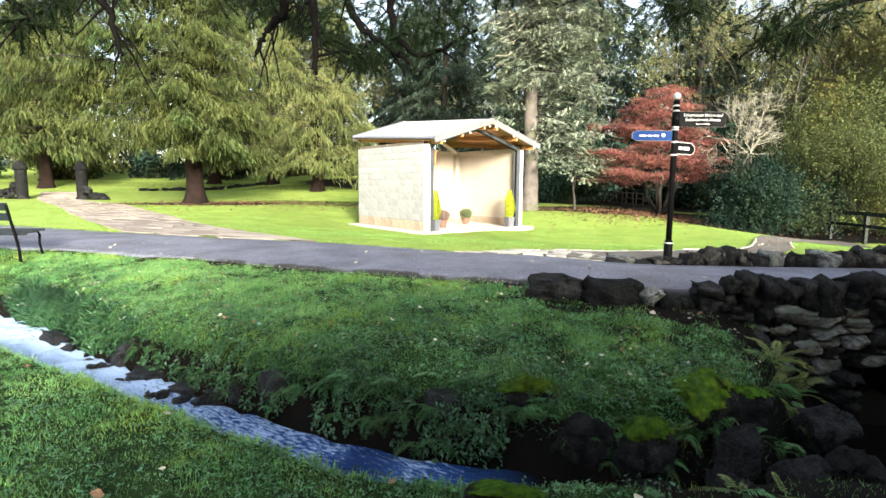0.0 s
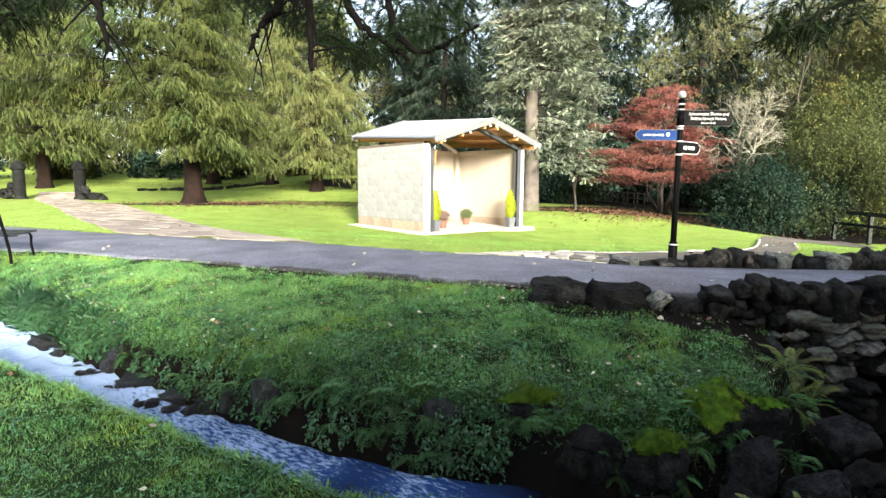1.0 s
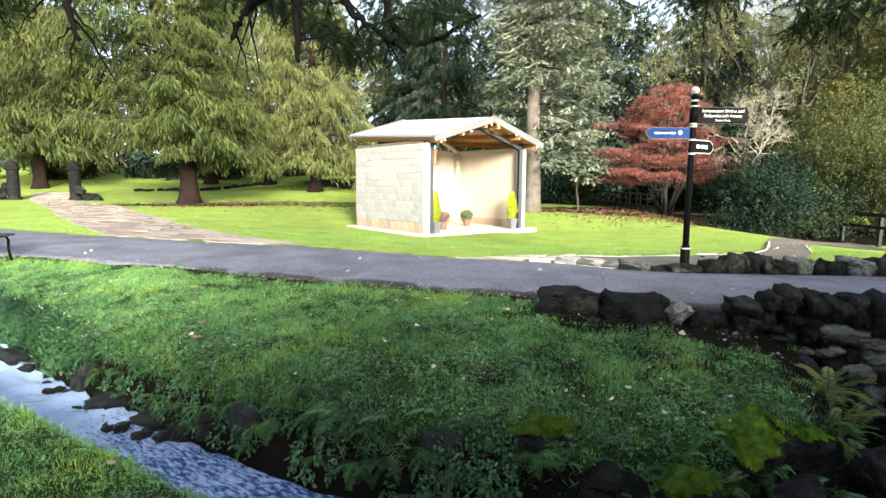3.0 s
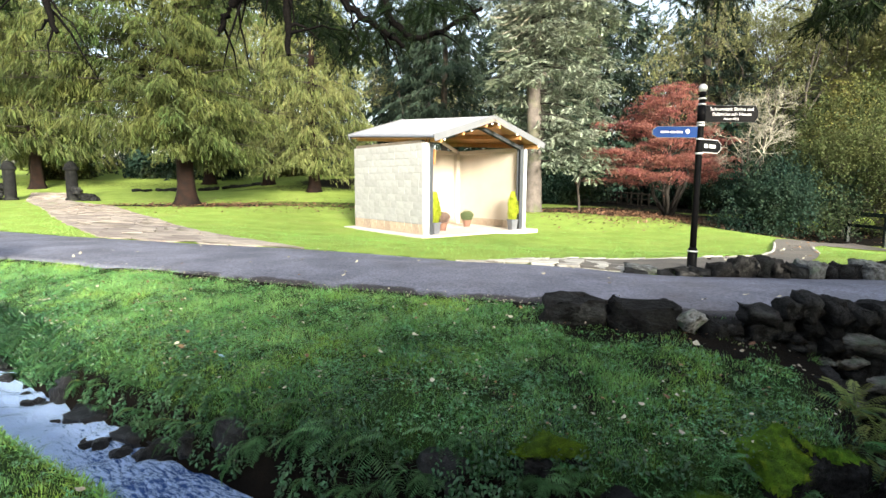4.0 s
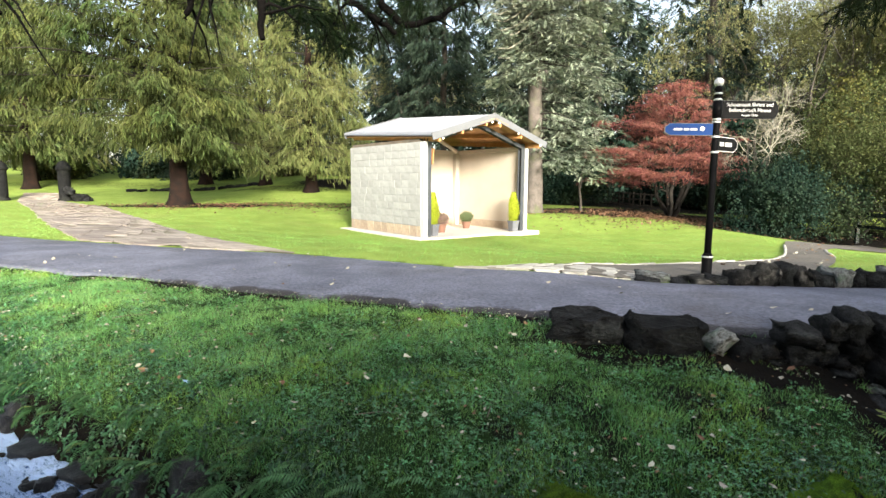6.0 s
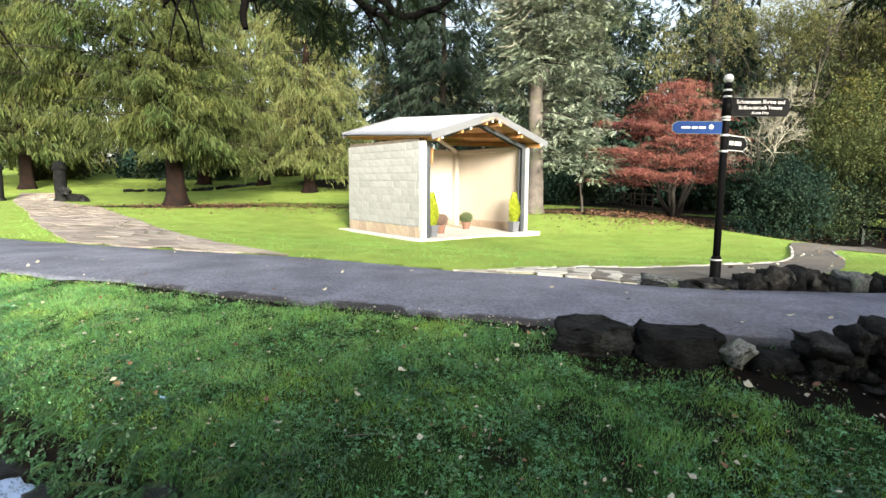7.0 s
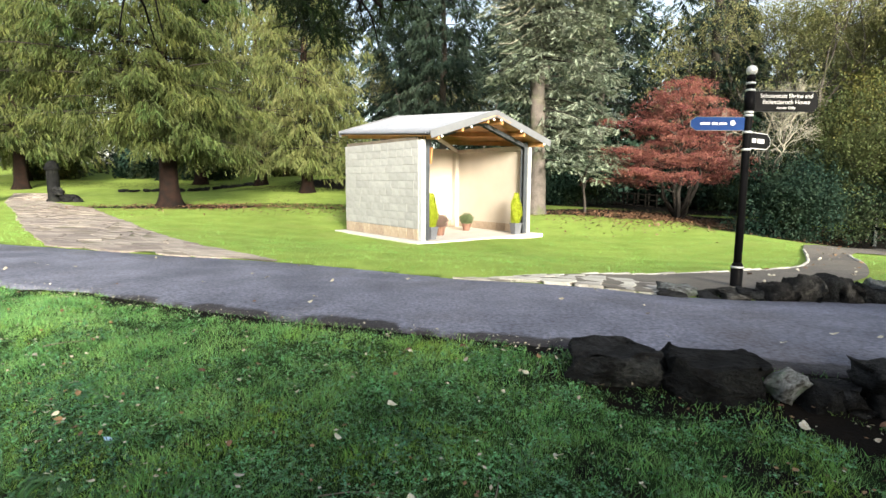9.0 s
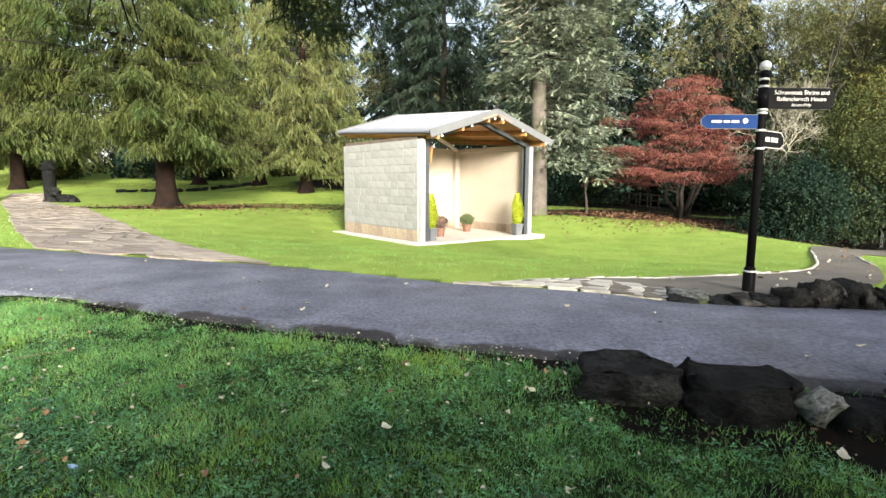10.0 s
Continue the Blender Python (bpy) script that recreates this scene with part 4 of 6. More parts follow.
# the wood far behind, and unseen trees at the viewer's back added for shade
r = np.random.RandomState(77)
P, D, S = [], [], []
for k in range(210):
    tx, ty, hh = r.uniform(-75, 75), r.uniform(56, 84), r.uniform(15, 27)
    if k % 5 == 1:
        tx, ty, hh = r.uniform(-16, 50), r.uniform(56, 70), r.uniform(15, 23)
    if 0.3 * ty < tx < 0.85 * ty:
        hh = r.uniform(15, 26) if tx < 0.5 * ty else r.uniform(12, 20)
    if k % 3 == 0:
        tx, ty = r.uniform(-38, 38), r.uniform(-30, -17)
        hh = (float(shade_reach(tx, ty)) - ty) * 0.27 - 2 - r.uniform(0, 1.5)
    g = r.uniform(0.02, 1, 170)
    a = r.uniform(0, 6.28, 170)
    rad = (1 - g) ** 0.7 * 4.4 * r.uniform(0.3, 1, 170)
    P.append(np.stack([tx + np.cos(a) * rad, ty + np.sin(a) * rad, 2 + g * hh], -1))
    D.append(np.stack([np.cos(a), np.sin(a), -0.4 + 0 * a], -1))
    S.append(r.uniform(1.1, 2.0, 170))
# unseen high sprays, added only to shade the lawn beyond the path
n = 2600
y = r.uniform(-22, -18, n)
land_y = r.uniform(29.6, 36.0, n)
x = r.uniform(-27, -8.5, n) - 0.305 * (land_y - y) + 1.2 * np.sin(land_y * 1.7)
P.append(np.stack([x, y, (land_y - y) / 3.13], -1))
a = r.uniform(0, 6.28, n)
D.append(np.stack([np.cos(a), np.sin(a), -0.3 + 0 * a], -1))
S.append(r.uniform(1.1, 2.0, n))
P, D = np.concatenate(P), np.concatenate(D)
tagged(part("far_wood", scatter(SPRAY_BLUE, P, D, r.normal(0, 0.3, P.shape) + [0, 0, 1.0], np.concatenate(S)), M_SPRUCE, None), "distant mixed wood, with unseen trees added behind the viewer for shade", "wood", kind="stuff")

# ---- the tree that overhangs the viewer ----
def overhanging_tree():
    r = np.random.RandomState(5)
    tree = empty("overhanging_yew", pose(2.6, -5.0, float(height(2.6, -5.0))), "old dark yew whose branches hang over the stream", "tree")
    back = Matrix.Translation((-2.6, 5.0, -float(height(2.6, -5.0))))
    zs = np.linspace(-0.3, 11, 9)
    part("trunk", tube([(0.1 * math.sin(z), 0, z) for z in zs], np.linspace(0.6, 0.15, 9), 12), M_DARKBARK, tree, smooth=True)
    # unseen dense crown above and behind, shaped by where its shade must fall
    n = 4700
    y = r.uniform(-15, -1.2, n)
    x = -4.6 + 0.305 * (10 - y)
    x = x + (15 - x) * r.uniform(0, 1, n) ** 0.62
    low = 2.3 - 0.05 * y + 0.1 * r.normal(0, 1, n)
    high = np.maximum(np.minimum((shade_reach(x, y) - y) * 0.29, 12), low + 0.15)
    P = np.stack([x, y, low + (high - low) * r.uniform(0, 1, n) ** 1.3], -1)
    # extra unseen sprays, added to shade the signpost and side path
    k = 1500
    y = r.uniform(-14, -1.5, k)
    P = np.concatenate([P, np.stack([r.uniform(6.5, 16, k), y, (11.6 - y) * 0.29 - r.uniform(0, 1.2, k)], -1)])
    # low unseen sprays out to the right, added to dim that bank
    m = 700
    y = r.uniform(-0.5, 4, m)
    P = np.concatenate([P, np.stack([r.uniform(6.8, 12, m), y, (11.4 - y) * 0.29 - r.uniform(0, 0.7, m)], -1)])
    n += k + m
    D = r.normal(0, 1, (n, 3)) * [1, 1, 0.4] + [0, 0.3, -0.3]
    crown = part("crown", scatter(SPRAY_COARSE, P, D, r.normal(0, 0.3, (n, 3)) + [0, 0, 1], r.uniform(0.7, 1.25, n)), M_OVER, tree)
    crown.matrix_basis = back
    # gnarled boughs that reach down in front
    boughs = (
        ((-1.3, 4.6, 4.8), (-1.38, 5.5, 3.8), (-1.36, 5.85, 3.2), (-1.38, 5.9, 2.85), (-1.37, 5.88, 2.55)),
        ((-0.6, 6.2, 5.0), (-0.66, 7.3, 4.2), (-0.76, 7.6, 3.7), (-0.66, 7.6, 3.36), (-0.38, 7.6, 3.12), (0.05, 7.6, 3.24), (0.45, 7.6, 3.5)),
        ((-1.2, 6.0, 4.8), (-1.29, 7.1, 3.9), (-1.2, 7.2, 3.5), (-0.95, 7.2, 3.3), (-0.64, 7.2, 3.08), (-0.46, 7.3, 2.98)),
        ((-1.5, 5.2, 4.2), (-1.76, 6.2, 3.3), (-2.03, 6.3, 3.12), (-2.16, 6.3, 2.82)),
        ((-3.6, 5.2, 4.2), (-3.7, 5.9, 3.5), (-3.62, 6.0, 3.2), (-3.49, 6.0, 2.76)),
        ((7.6, 7.5, 5.2), (7.2, 8.7, 4.45), (6.0, 8.9, 4.2), (5.55, 8.9, 3.9)),
        ((-4.9, 5.2, 4.3), (-5.0, 6.0, 3.6), (-4.7, 6.4, 3.2)),
    )
    for pts in boughs:
        P = np.array(pts)
        t = np.linspace(0, len(P) - 1, 22)
        Q = np.stack([np.interp(t, range(len(P)), P[:, k]) for k in range(3)], -1)
        for _ in range(3):
            Q[1:-1] = (Q[:-2] + 2 * Q[1:-1] + Q[2:]) / 4
        Q[1:-1] += r.normal(0, 0.012, (20, 3))
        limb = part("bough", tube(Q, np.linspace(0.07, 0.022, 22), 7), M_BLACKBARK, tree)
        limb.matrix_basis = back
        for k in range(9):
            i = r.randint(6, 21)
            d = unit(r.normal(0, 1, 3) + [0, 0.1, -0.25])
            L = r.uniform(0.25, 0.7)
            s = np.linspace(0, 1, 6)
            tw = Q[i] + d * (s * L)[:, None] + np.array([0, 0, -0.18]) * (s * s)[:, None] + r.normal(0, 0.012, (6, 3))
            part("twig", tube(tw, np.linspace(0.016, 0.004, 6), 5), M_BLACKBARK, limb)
    # fine hanging sprays: their lower edge is placed to fit the camera's view
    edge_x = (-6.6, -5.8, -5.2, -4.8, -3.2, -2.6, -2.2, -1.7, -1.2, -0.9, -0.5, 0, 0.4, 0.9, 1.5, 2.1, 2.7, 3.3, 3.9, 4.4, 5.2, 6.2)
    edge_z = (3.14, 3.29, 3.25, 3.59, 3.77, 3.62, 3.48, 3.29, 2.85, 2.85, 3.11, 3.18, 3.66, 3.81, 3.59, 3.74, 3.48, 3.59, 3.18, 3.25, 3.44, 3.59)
    n = 1150
    hubs = np.linspace(-6.5, 6.1, 44) + r.normal(0, 0.12, 44)
    tx = np.clip(r.choice(hubs, n) + r.normal(0, 0.16, n), -6.6, 6.2)
    Y = r.uniform(5.8, 8.4, n)
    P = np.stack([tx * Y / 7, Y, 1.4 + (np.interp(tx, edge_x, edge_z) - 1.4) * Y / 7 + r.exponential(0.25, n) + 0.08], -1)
    P = P[r.uniform(0, 1, n) < np.where(tx < 1.0, 1.0, np.where(tx < 3.7, 0.3, 0.07))]
    n = 800
    tx = np.clip(r.choice(np.linspace(-2.6, -0.5, 9), n) + r.normal(0, 0.1, n), -2.8, -0.4)
    Y = r.uniform(10, 13.5, n)
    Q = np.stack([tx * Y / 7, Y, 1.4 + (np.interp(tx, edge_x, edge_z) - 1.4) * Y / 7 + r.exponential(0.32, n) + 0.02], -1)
    n = 430
    hub = r.randint(0, 7, n)
    tx = np.array((2.85, 3.1, 4.1, 4.45, 4.9, -5.3, -4.8))[hub] + r.normal(0, 0.11, n)
    Y = r.uniform(6.2, 8.2, n)
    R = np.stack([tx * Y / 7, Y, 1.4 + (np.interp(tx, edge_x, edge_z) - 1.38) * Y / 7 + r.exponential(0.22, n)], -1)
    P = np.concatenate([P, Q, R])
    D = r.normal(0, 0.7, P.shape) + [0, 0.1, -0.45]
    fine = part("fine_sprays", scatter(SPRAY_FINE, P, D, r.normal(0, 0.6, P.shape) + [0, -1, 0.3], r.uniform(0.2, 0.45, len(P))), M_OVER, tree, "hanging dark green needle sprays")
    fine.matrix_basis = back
    return tree


overhanging_tree()

# ---- the shelter ----
W, DEEP, WALL, EAVE, RIDGE = 4.65, 4.55, 3.1, 3.3, 4.1
BACK, FRONT = 3.98, -0.69
MID, HALF, RISE = 4.65 / 2 + 0.1, 4.65 / 2 + 0.26, 0.065
SHELTER = pose(-0.61, 18.75, SHELTER_Z, 0, 0, 38.5)
shelter = empty("shelter", SHELTER, "open-fronted blockwork shelter with white corrugated roof", "shelter")
part("slab", box((W + 0.9, DEEP + 0.7, 0.26), (W / 2, DEEP / 2 - 0.1, -0.07), 0.015), M_SLAB, shelter, "pale concrete floor slab")
left_wall = part("side_wall", box((0.17, DEEP, WALL - 0.06), (0, DEEP / 2, WALL / 2 + 0.03)), M_MORTAR, shelter, "grey-white concrete block wall")
part("pier", box((0.15, 0.16, WALL - 0.04), (0.0, -0.08, WALL / 2 + 0.02), 0.01), M_GREYPAINT, shelter, "white wall end")
part("pier", box((0.13, 0.16, WALL - 0.04), (W, -0.08, WALL / 2 + 0.02), 0.01), M_GREYPAINT, shelter, "white wall end")
right_wall = part("side_wall", box((0.2, DEEP, WALL - 0.06), (W, DEEP / 2, WALL / 2 + 0.03)), M_CREAM, shelter, "cream rendered wall")
back_wall = part("back_wall", box((W - 0.22, 0.2, WALL - 0.06), (W / 2, BACK - 0.1, WALL / 2 + 0.03)), M_CREAM, shelter, "cream rendered wall")


def i_beam(length, b=0.16, h=0.16):
    bm = box((b, 0.014, length), (0, h / 2, length / 2))
    box((b, 0.014, length), (0, -h / 2, length / 2), bm=bm)
    return box((0.012, h - 0.014, length), (0, 0, length / 2), bm=bm)


for cx in (0.17, W - 0.17):
    part("column", i_beam(WALL + 0.1), M_STEEL, shelter, "dark steel column").matrix_basis = pose(cx, -0.02, 0.06)
slope = math.atan2(RIDGE - EAVE, HALF)
raft = (W / 2 - 0.2) / math.cos(slope)
for cx, sgn in ((0.2, 1), (W - 0.2, -1)):
    m = Matrix.Translation((cx, -0.02, WALL + 0.02)) @ Matrix.Rotation(sgn * (math.pi / 2 - slope), 4, "Y")
    part("rafter", i_beam(raft, 0.13, 0.16), M_STEEL, shelter, "dark steel rafter").matrix_basis = m
hip_a, hip_b = Vector((W - 0.28, BACK - 0.4, WALL + 0.02)), Vector((1.9, 2.2, 3.62))
part("hip_brace", rod(0.085, 0.085, hip_a, hip_b, 4), M_CREAM, shelter, "cream painted timber brace")
part("gusset", box((0.5, 0.02, 0.2), (W / 2, -0.05, RIDGE - 0.34), 0.004), M_STEEL, shelter)
part("post", box((0.2, 0.2, WALL - 0.06), (W - 0.22, BACK - 0.32, WALL / 2 + 0.03), 0.008), M_CREAM, shelter)
part("wall_plate", box((0.16, DEEP - 0.2, 0.14), (W - 0.14, DEEP / 2, WALL - 0.02), 0.006), M_CREAM, shelter)
part("wall_plate", box((W - 0.3, 0.16, 0.14), (W / 2, BACK - 0.3, WALL - 0.02), 0.006), M_CREAM, shelter)
part("wall_plate", box((0.14, DEEP - 0.2, 0.1), (0.0, DEEP / 2, WALL + 0.05), 0.006), M_OLDWOOD, shelter)


def roof_z(x, y=0.0):
    return RIDGE - (RIDGE - EAVE) * abs(x - MID) / HALF + RISE * y


TILT = Matrix.Rotation(math.atan(RISE), 4, "X")


def sheet(sgn):
    y = np.arange(FRONT, DEEP + 0.28, 0.019)
    x = MID + sgn * np.linspace(0, HALF + 0.03, 5)
    X, Y = np.meshgrid(x, y)
    Z = RIDGE - (RIDGE - EAVE) * np.abs(X - MID) / HALF + RISE * Y + 0.028 * np.sin(Y * 2 * np.pi / 0.15)
    V = np.stack([X, Y, Z], -1).reshape(-1, 3)
    i, j = np.meshgrid(np.arange(4), np.arange(len(y) - 1))
    a = j * 5 + i
    F = np.stack([a, a + 1, a + 6, a + 5], -1).reshape(-1, 4)
    n = len(V)
    E1 = [[j * 5 + 4, (j + 1) * 5 + 4, (j + 1) * 5 + 4 + n, j * 5 + 4 + n] for j in range(len(y) - 1)]
    return np.concatenate([V, V - [0, 0, 0.012]]), np.concatenate([F, F[:, ::-1] + n, np.array(E1)])


half = (HALF + 0.04) / math.cos(slope)
for sgn in (-1, 1):
    part("roof_sheet", sheet(sgn), M_ROOF, shelter, "white corrugated metal roof sheet", smooth=True)
    for yy in (FRONT - 0.03, DEEP + 0.3):
        m = Matrix.Translation((MID + sgn * HALF / 2, yy, (RIDGE + EAVE) / 2 - 0.045 + RISE * yy)) @ Matrix.Rotation(sgn * slope, 4, "Y")
        part("bargeboard", box((half, 0.035, 0.22), (0, 0, 0), 0.006), M_BARGE, shelter, "pale grey bargeboard").matrix_basis = m
    m = Matrix.Translation((MID + sgn * HALF / 2, DEEP / 2 - 0.26, (RIDGE + EAVE) / 2 - 0.1 + RISE * (DEEP / 2 - 0.26))) @ TILT @ Matrix.Rotation(sgn * slope, 4, "Y")
    part("soffit_board", box((half - 0.12, DEEP + 0.94, 0.02)), M_TIMBER, shelter, "brown timber ceiling").matrix_basis = m
    for f in (0.12, 0.52, 0.88):
        px_ = MID + sgn * HALF * f
        part("purlin", box((0.07, DEEP + 0.86, 0.15), (0, 0, 0), 0.005), M_TIMBER, shelter, "brown timber purlin").matrix_basis = Matrix.Translation((px_, DEEP / 2 - 0.26, roof_z(px_, DEEP / 2 - 0.26) - 0.2)) @ TILT
part("ridge_cap", rod(0.05, 0.05, (MID, FRONT, RIDGE - 0.02 + FRONT * RISE), (MID, DEEP + 0.28, RIDGE - 0.02 + RISE * (DEEP + 0.28)), 8), M_GREYPAINT, shelter)
for f in (-0.86, -0.42, -0.06, 0.06, 0.42, 0.86):
    bm = bmesh.new()
    bx = MID + f * HALF
    bmesh.ops.create_uvsphere(bm, u_segments=10, v_segments=7, radius=0.036, matrix=Matrix.Translation((bx, FRONT - 0.08, roof_z(bx, FRONT - 0.08) - 0.2)))
    part("bulb", bm, M_BULB, shelter, "white festoon bulb", smooth=True)
plaque = part("plaque", box((0.04, 0.2, 0.5), (0, 0, 0), 0.01), M_TIMBER, None)
plaque.matrix_basis = SHELTER @ pose(0.36, 0.02, WALL - 0.45, 6, 0, 0)
tagged(plaque, "small brown wooden plaque fixed inside the shelter", "plaque")


# ---- the fingerpost ----
def lettering(text, size, at, parent, turn, material=M_WHITE):
    cu = bpy.data.curves.new("lettering", "FONT")
    cu.body, cu.size, cu.extrude, cu.align_x, cu.align_y = text, size, 0.0015, "CENTER", "CENTER"
    tmp = new("tmp", cu)
    bpy.context.view_layer.update()
    me = bpy.data.meshes.new_from_object(tmp.evaluated_get(bpy.context.evaluated_depsgraph_get()))
    bpy.data.objects.remove(tmp)
    me.materials.clear()
    me.materials.append(material)
    ob = new("lettering", me)
    ob.parent = parent
    ob.matrix_basis = Matrix.Translation(at) @ turn
    return ob


def finger(length, tall, thick, point):
    """A finger board along +x with a pointed end, front face towards -y."""
    bm = bmesh.new()
    out = [(0, -tall / 2), (length - point, -tall / 2), (length, -tall * 0.22), (length, tall * 0.22), (length - point, tall / 2), (0, tall / 2)]
    a = [bm.verts.new((x, -thick / 2, z)) for x, z in out]
    b = [bm.verts.new((x, thick / 2, z)) for x, z in out]
    bm.faces.new(a)
    bm.faces.new(b[::-1])
    for k in range(6):
        bm.faces.new((a[k], b[k], b[(k + 1) % 6], a[(k + 1) % 6]))
    bmesh.ops.recalc_face_normals(bm, faces=bm.faces[:])
    return bm


POST = (4.17, 9.82)
signpost = empty("signpost", pose(POST[0], POST[1], 0.055), "black fingerpost with silver rings, ball finial and three boards", "signpost")
part("shaft", lathe([(0.052, 0), (0.052, 2.35), (0.052, 2.82), (0.06, 2.83), (0.04, 2.88)], 20), M_BLACK, signpost, smooth=True)
part("base_sleeve", lathe([(0.095, -0.05), (0.095, 0.02), (0.078, 0.03), (0.078, 0.3), (0.07, 0.33), (0.053, 0.36)], 20), M_BLACK, signpost, smooth=True)
part("base_ring", lathe([(0.08, 0.285), (0.084, 0.29), (0.084, 0.305), (0.08, 0.31)], 20), M_SILVER, signpost, smooth=True)
for z in (1.9, 2.13, 2.35, 2.39, 2.68, 2.77):
    part("ring", lathe([(0.053, z - 0.014), (0.061, z - 0.008), (0.061, z + 0.008), (0.053, z + 0.014)], 20), M_SILVER, signpost, smooth=True)
bm = bmesh.new()
bmesh.ops.create_uvsphere(bm, u_segments=20, v_segments=12, radius=0.068, matrix=Matrix.Translation((0, 0, 2.935)))
part("finial", bm, M_SILVER, signpost, "silver ball finial", smooth=True)
part("clamp", lathe([(0.066, 2.41), (0.066, 2.66)], 16), M_BLACK, signpost, smooth=True)
FACE = Matrix.Rotation(math.pi / 2, 4, "X")
b1 = part("finger_board", finger(0.86, 0.26, 0.02, 0.045), M_BLACK, signpost, "black finger board with white serif lettering")
b1.matrix_basis = pose(0.05, 0, 2.535, 0, 0, 0)
part("rim", finger(0.87, 0.268, 0.014, 0.045), M_RIM, b1).matrix_basis = pose(-0.005, 0.006, 0)
for text, size, dz in (("Schoenstatt Shrine and", 0.076, 0.072), ("Ballencleroch House", 0.076, -0.008), ("Access Only", 0.05, -0.082)):
    lettering(text, size, (0.435, -0.0115, dz), b1, FACE)
b2 = part("finger_board", finger(0.72, 0.17, 0.02, 0.07), M_BLUE, signpost, "blue finger board with pale border")
b2.matrix_basis = pose(-0.05, 0, 2.24, 0, 0, 180)
part("rim", finger(0.735, 0.184, 0.014, 0.08), M_RIM, b2).matrix_basis = pose(-0.005, 0.0, 0)
for k in range(3):
    part("writing_bar", box(((0.13, 0.08, 0.1)[k], 0.002, 0.03), ((0.53, 0.4, 0.29)[k], 0.0115, 0.0)), M_WHITE, b2)
part("emblem", lathe([(0.001, -0.001), (0.035, -0.001), (0.035, 0.001), (0.001, 0.001)], 12), M_WHITE, b2).matrix_basis = Matrix.Translation((0.16, 0.0115, 0.01)) @ FACE
b3 = part("finger_board", finger(0.62, 0.2, 0.02, 0.1), M_BLACK, signpost, "small black finger board with white border")
b3.matrix_basis = pose(0.04, 0.03, 2.03, 0, 0, 36)
part("rim", finger(0.64, 0.222, 0.014, 0.11), M_WHITE, b3).matrix_basis = pose(-0.005, 0, 0)
for k in range(2):
    part("writing_bar", box(((0.12, 0.2)[k], 0.002, 0.06), ((0.14, 0.34)[k], -0.0115, 0.0)), M_WHITE, b3)


# ---- stones ----
def stone_mesh(name, seed, cuts=3, rough=0.18, material=None, square=0.5):
    """An irregular, weathered stone about 1 across, flat-sided but worn."""
    bm = bmesh.new()
    bmesh.ops.create_cube(bm, size=1)
    bmesh.ops.subdivide_edges(bm, edges=bm.edges[:], cuts=cuts, use_grid_fill=True)
    off = Vector((seed * 3.7, seed * 1.3, seed * 2.1))
    for v in bm.verts:
        p = v.co.copy()
        ball = p.normalized() * 0.56
        q = p.lerp(ball, 1 - square)
        n = noise.noise_vector(p * 1.7 + off) * rough + noise.noise_vector(p * 4.5 + off) * rough * 0.4
        v.co = q + n
    me = bpy.data.meshes.new(name)
    bm.to_mesh(me)
    bm.free()
    me.polygons.foreach_set("use_smooth", np.ones(len(me.polygons), bool))
    me.materials.append(material or M_STONE)
    return me


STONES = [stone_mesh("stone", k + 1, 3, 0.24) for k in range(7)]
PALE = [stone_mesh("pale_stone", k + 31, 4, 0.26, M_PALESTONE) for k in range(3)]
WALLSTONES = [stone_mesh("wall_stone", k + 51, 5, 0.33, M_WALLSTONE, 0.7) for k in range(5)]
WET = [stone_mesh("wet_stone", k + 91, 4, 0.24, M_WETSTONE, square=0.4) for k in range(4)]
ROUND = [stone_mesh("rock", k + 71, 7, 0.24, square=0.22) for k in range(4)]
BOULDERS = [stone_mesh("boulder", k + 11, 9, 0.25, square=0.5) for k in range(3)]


def stone_wall(name, pts, z_low, z_top, label, seed, courses=True, stones=None):
    """A dry-laid wall along pts; each stone is a piece of its own on a rubble core."""
    r = random.Random(seed)
    wall = empty(name, pose(0, 0, 0), label, "wall", kind="structure")
    P = [Vector((x, y, 0)) for x, y in pts]
    for a, b in zip(P, P[1:]):
        d = (b - a)
        yaw = math.degrees(math.atan2(d.y, d.x))
        z, s_len = 0, d.length
        at = 0.0
        while at < s_len - 0.05:
            w = min(r.uniform(0.15, 0.33) if courses else r.uniform(0.18, 0.4), max(s_len - at, 0.15))
            c = a + d.normalized() * (at + w / 2)
            lo, hi = z_low(c.x), z_top(c.x)
            z = lo
            while z < hi - 0.03:
                h = min(r.uniform(0.08, 0.19), hi - z) if hi - z > 0.26 and courses else hi - z
                top = z + h >= hi - 0.02
                me = r.choice(PALE) if (r.random() < (0.02 if top else 0.07 + 0.5 * (c.x > 3.55))) else r.choice(stones or STONES)
                hh = h * (r.uniform(0.95, 1.35) if top else 1.08)
                m = pose(c.x + r.uniform(-0.03, 0.03), c.y + r.uniform(-0.04, 0.04), z + hh / 2 - 0.02, r.uniform(-7, 7), r.uniform(-7, 7), yaw + r.uniform(-16, 16) + r.choice((0, 180)))
                shared("stone", me, wall, m @ Matrix.Diagonal((w * 1.1, 0.42, hh * 1.1, 1)))
                z += h
            at += w
    return wall


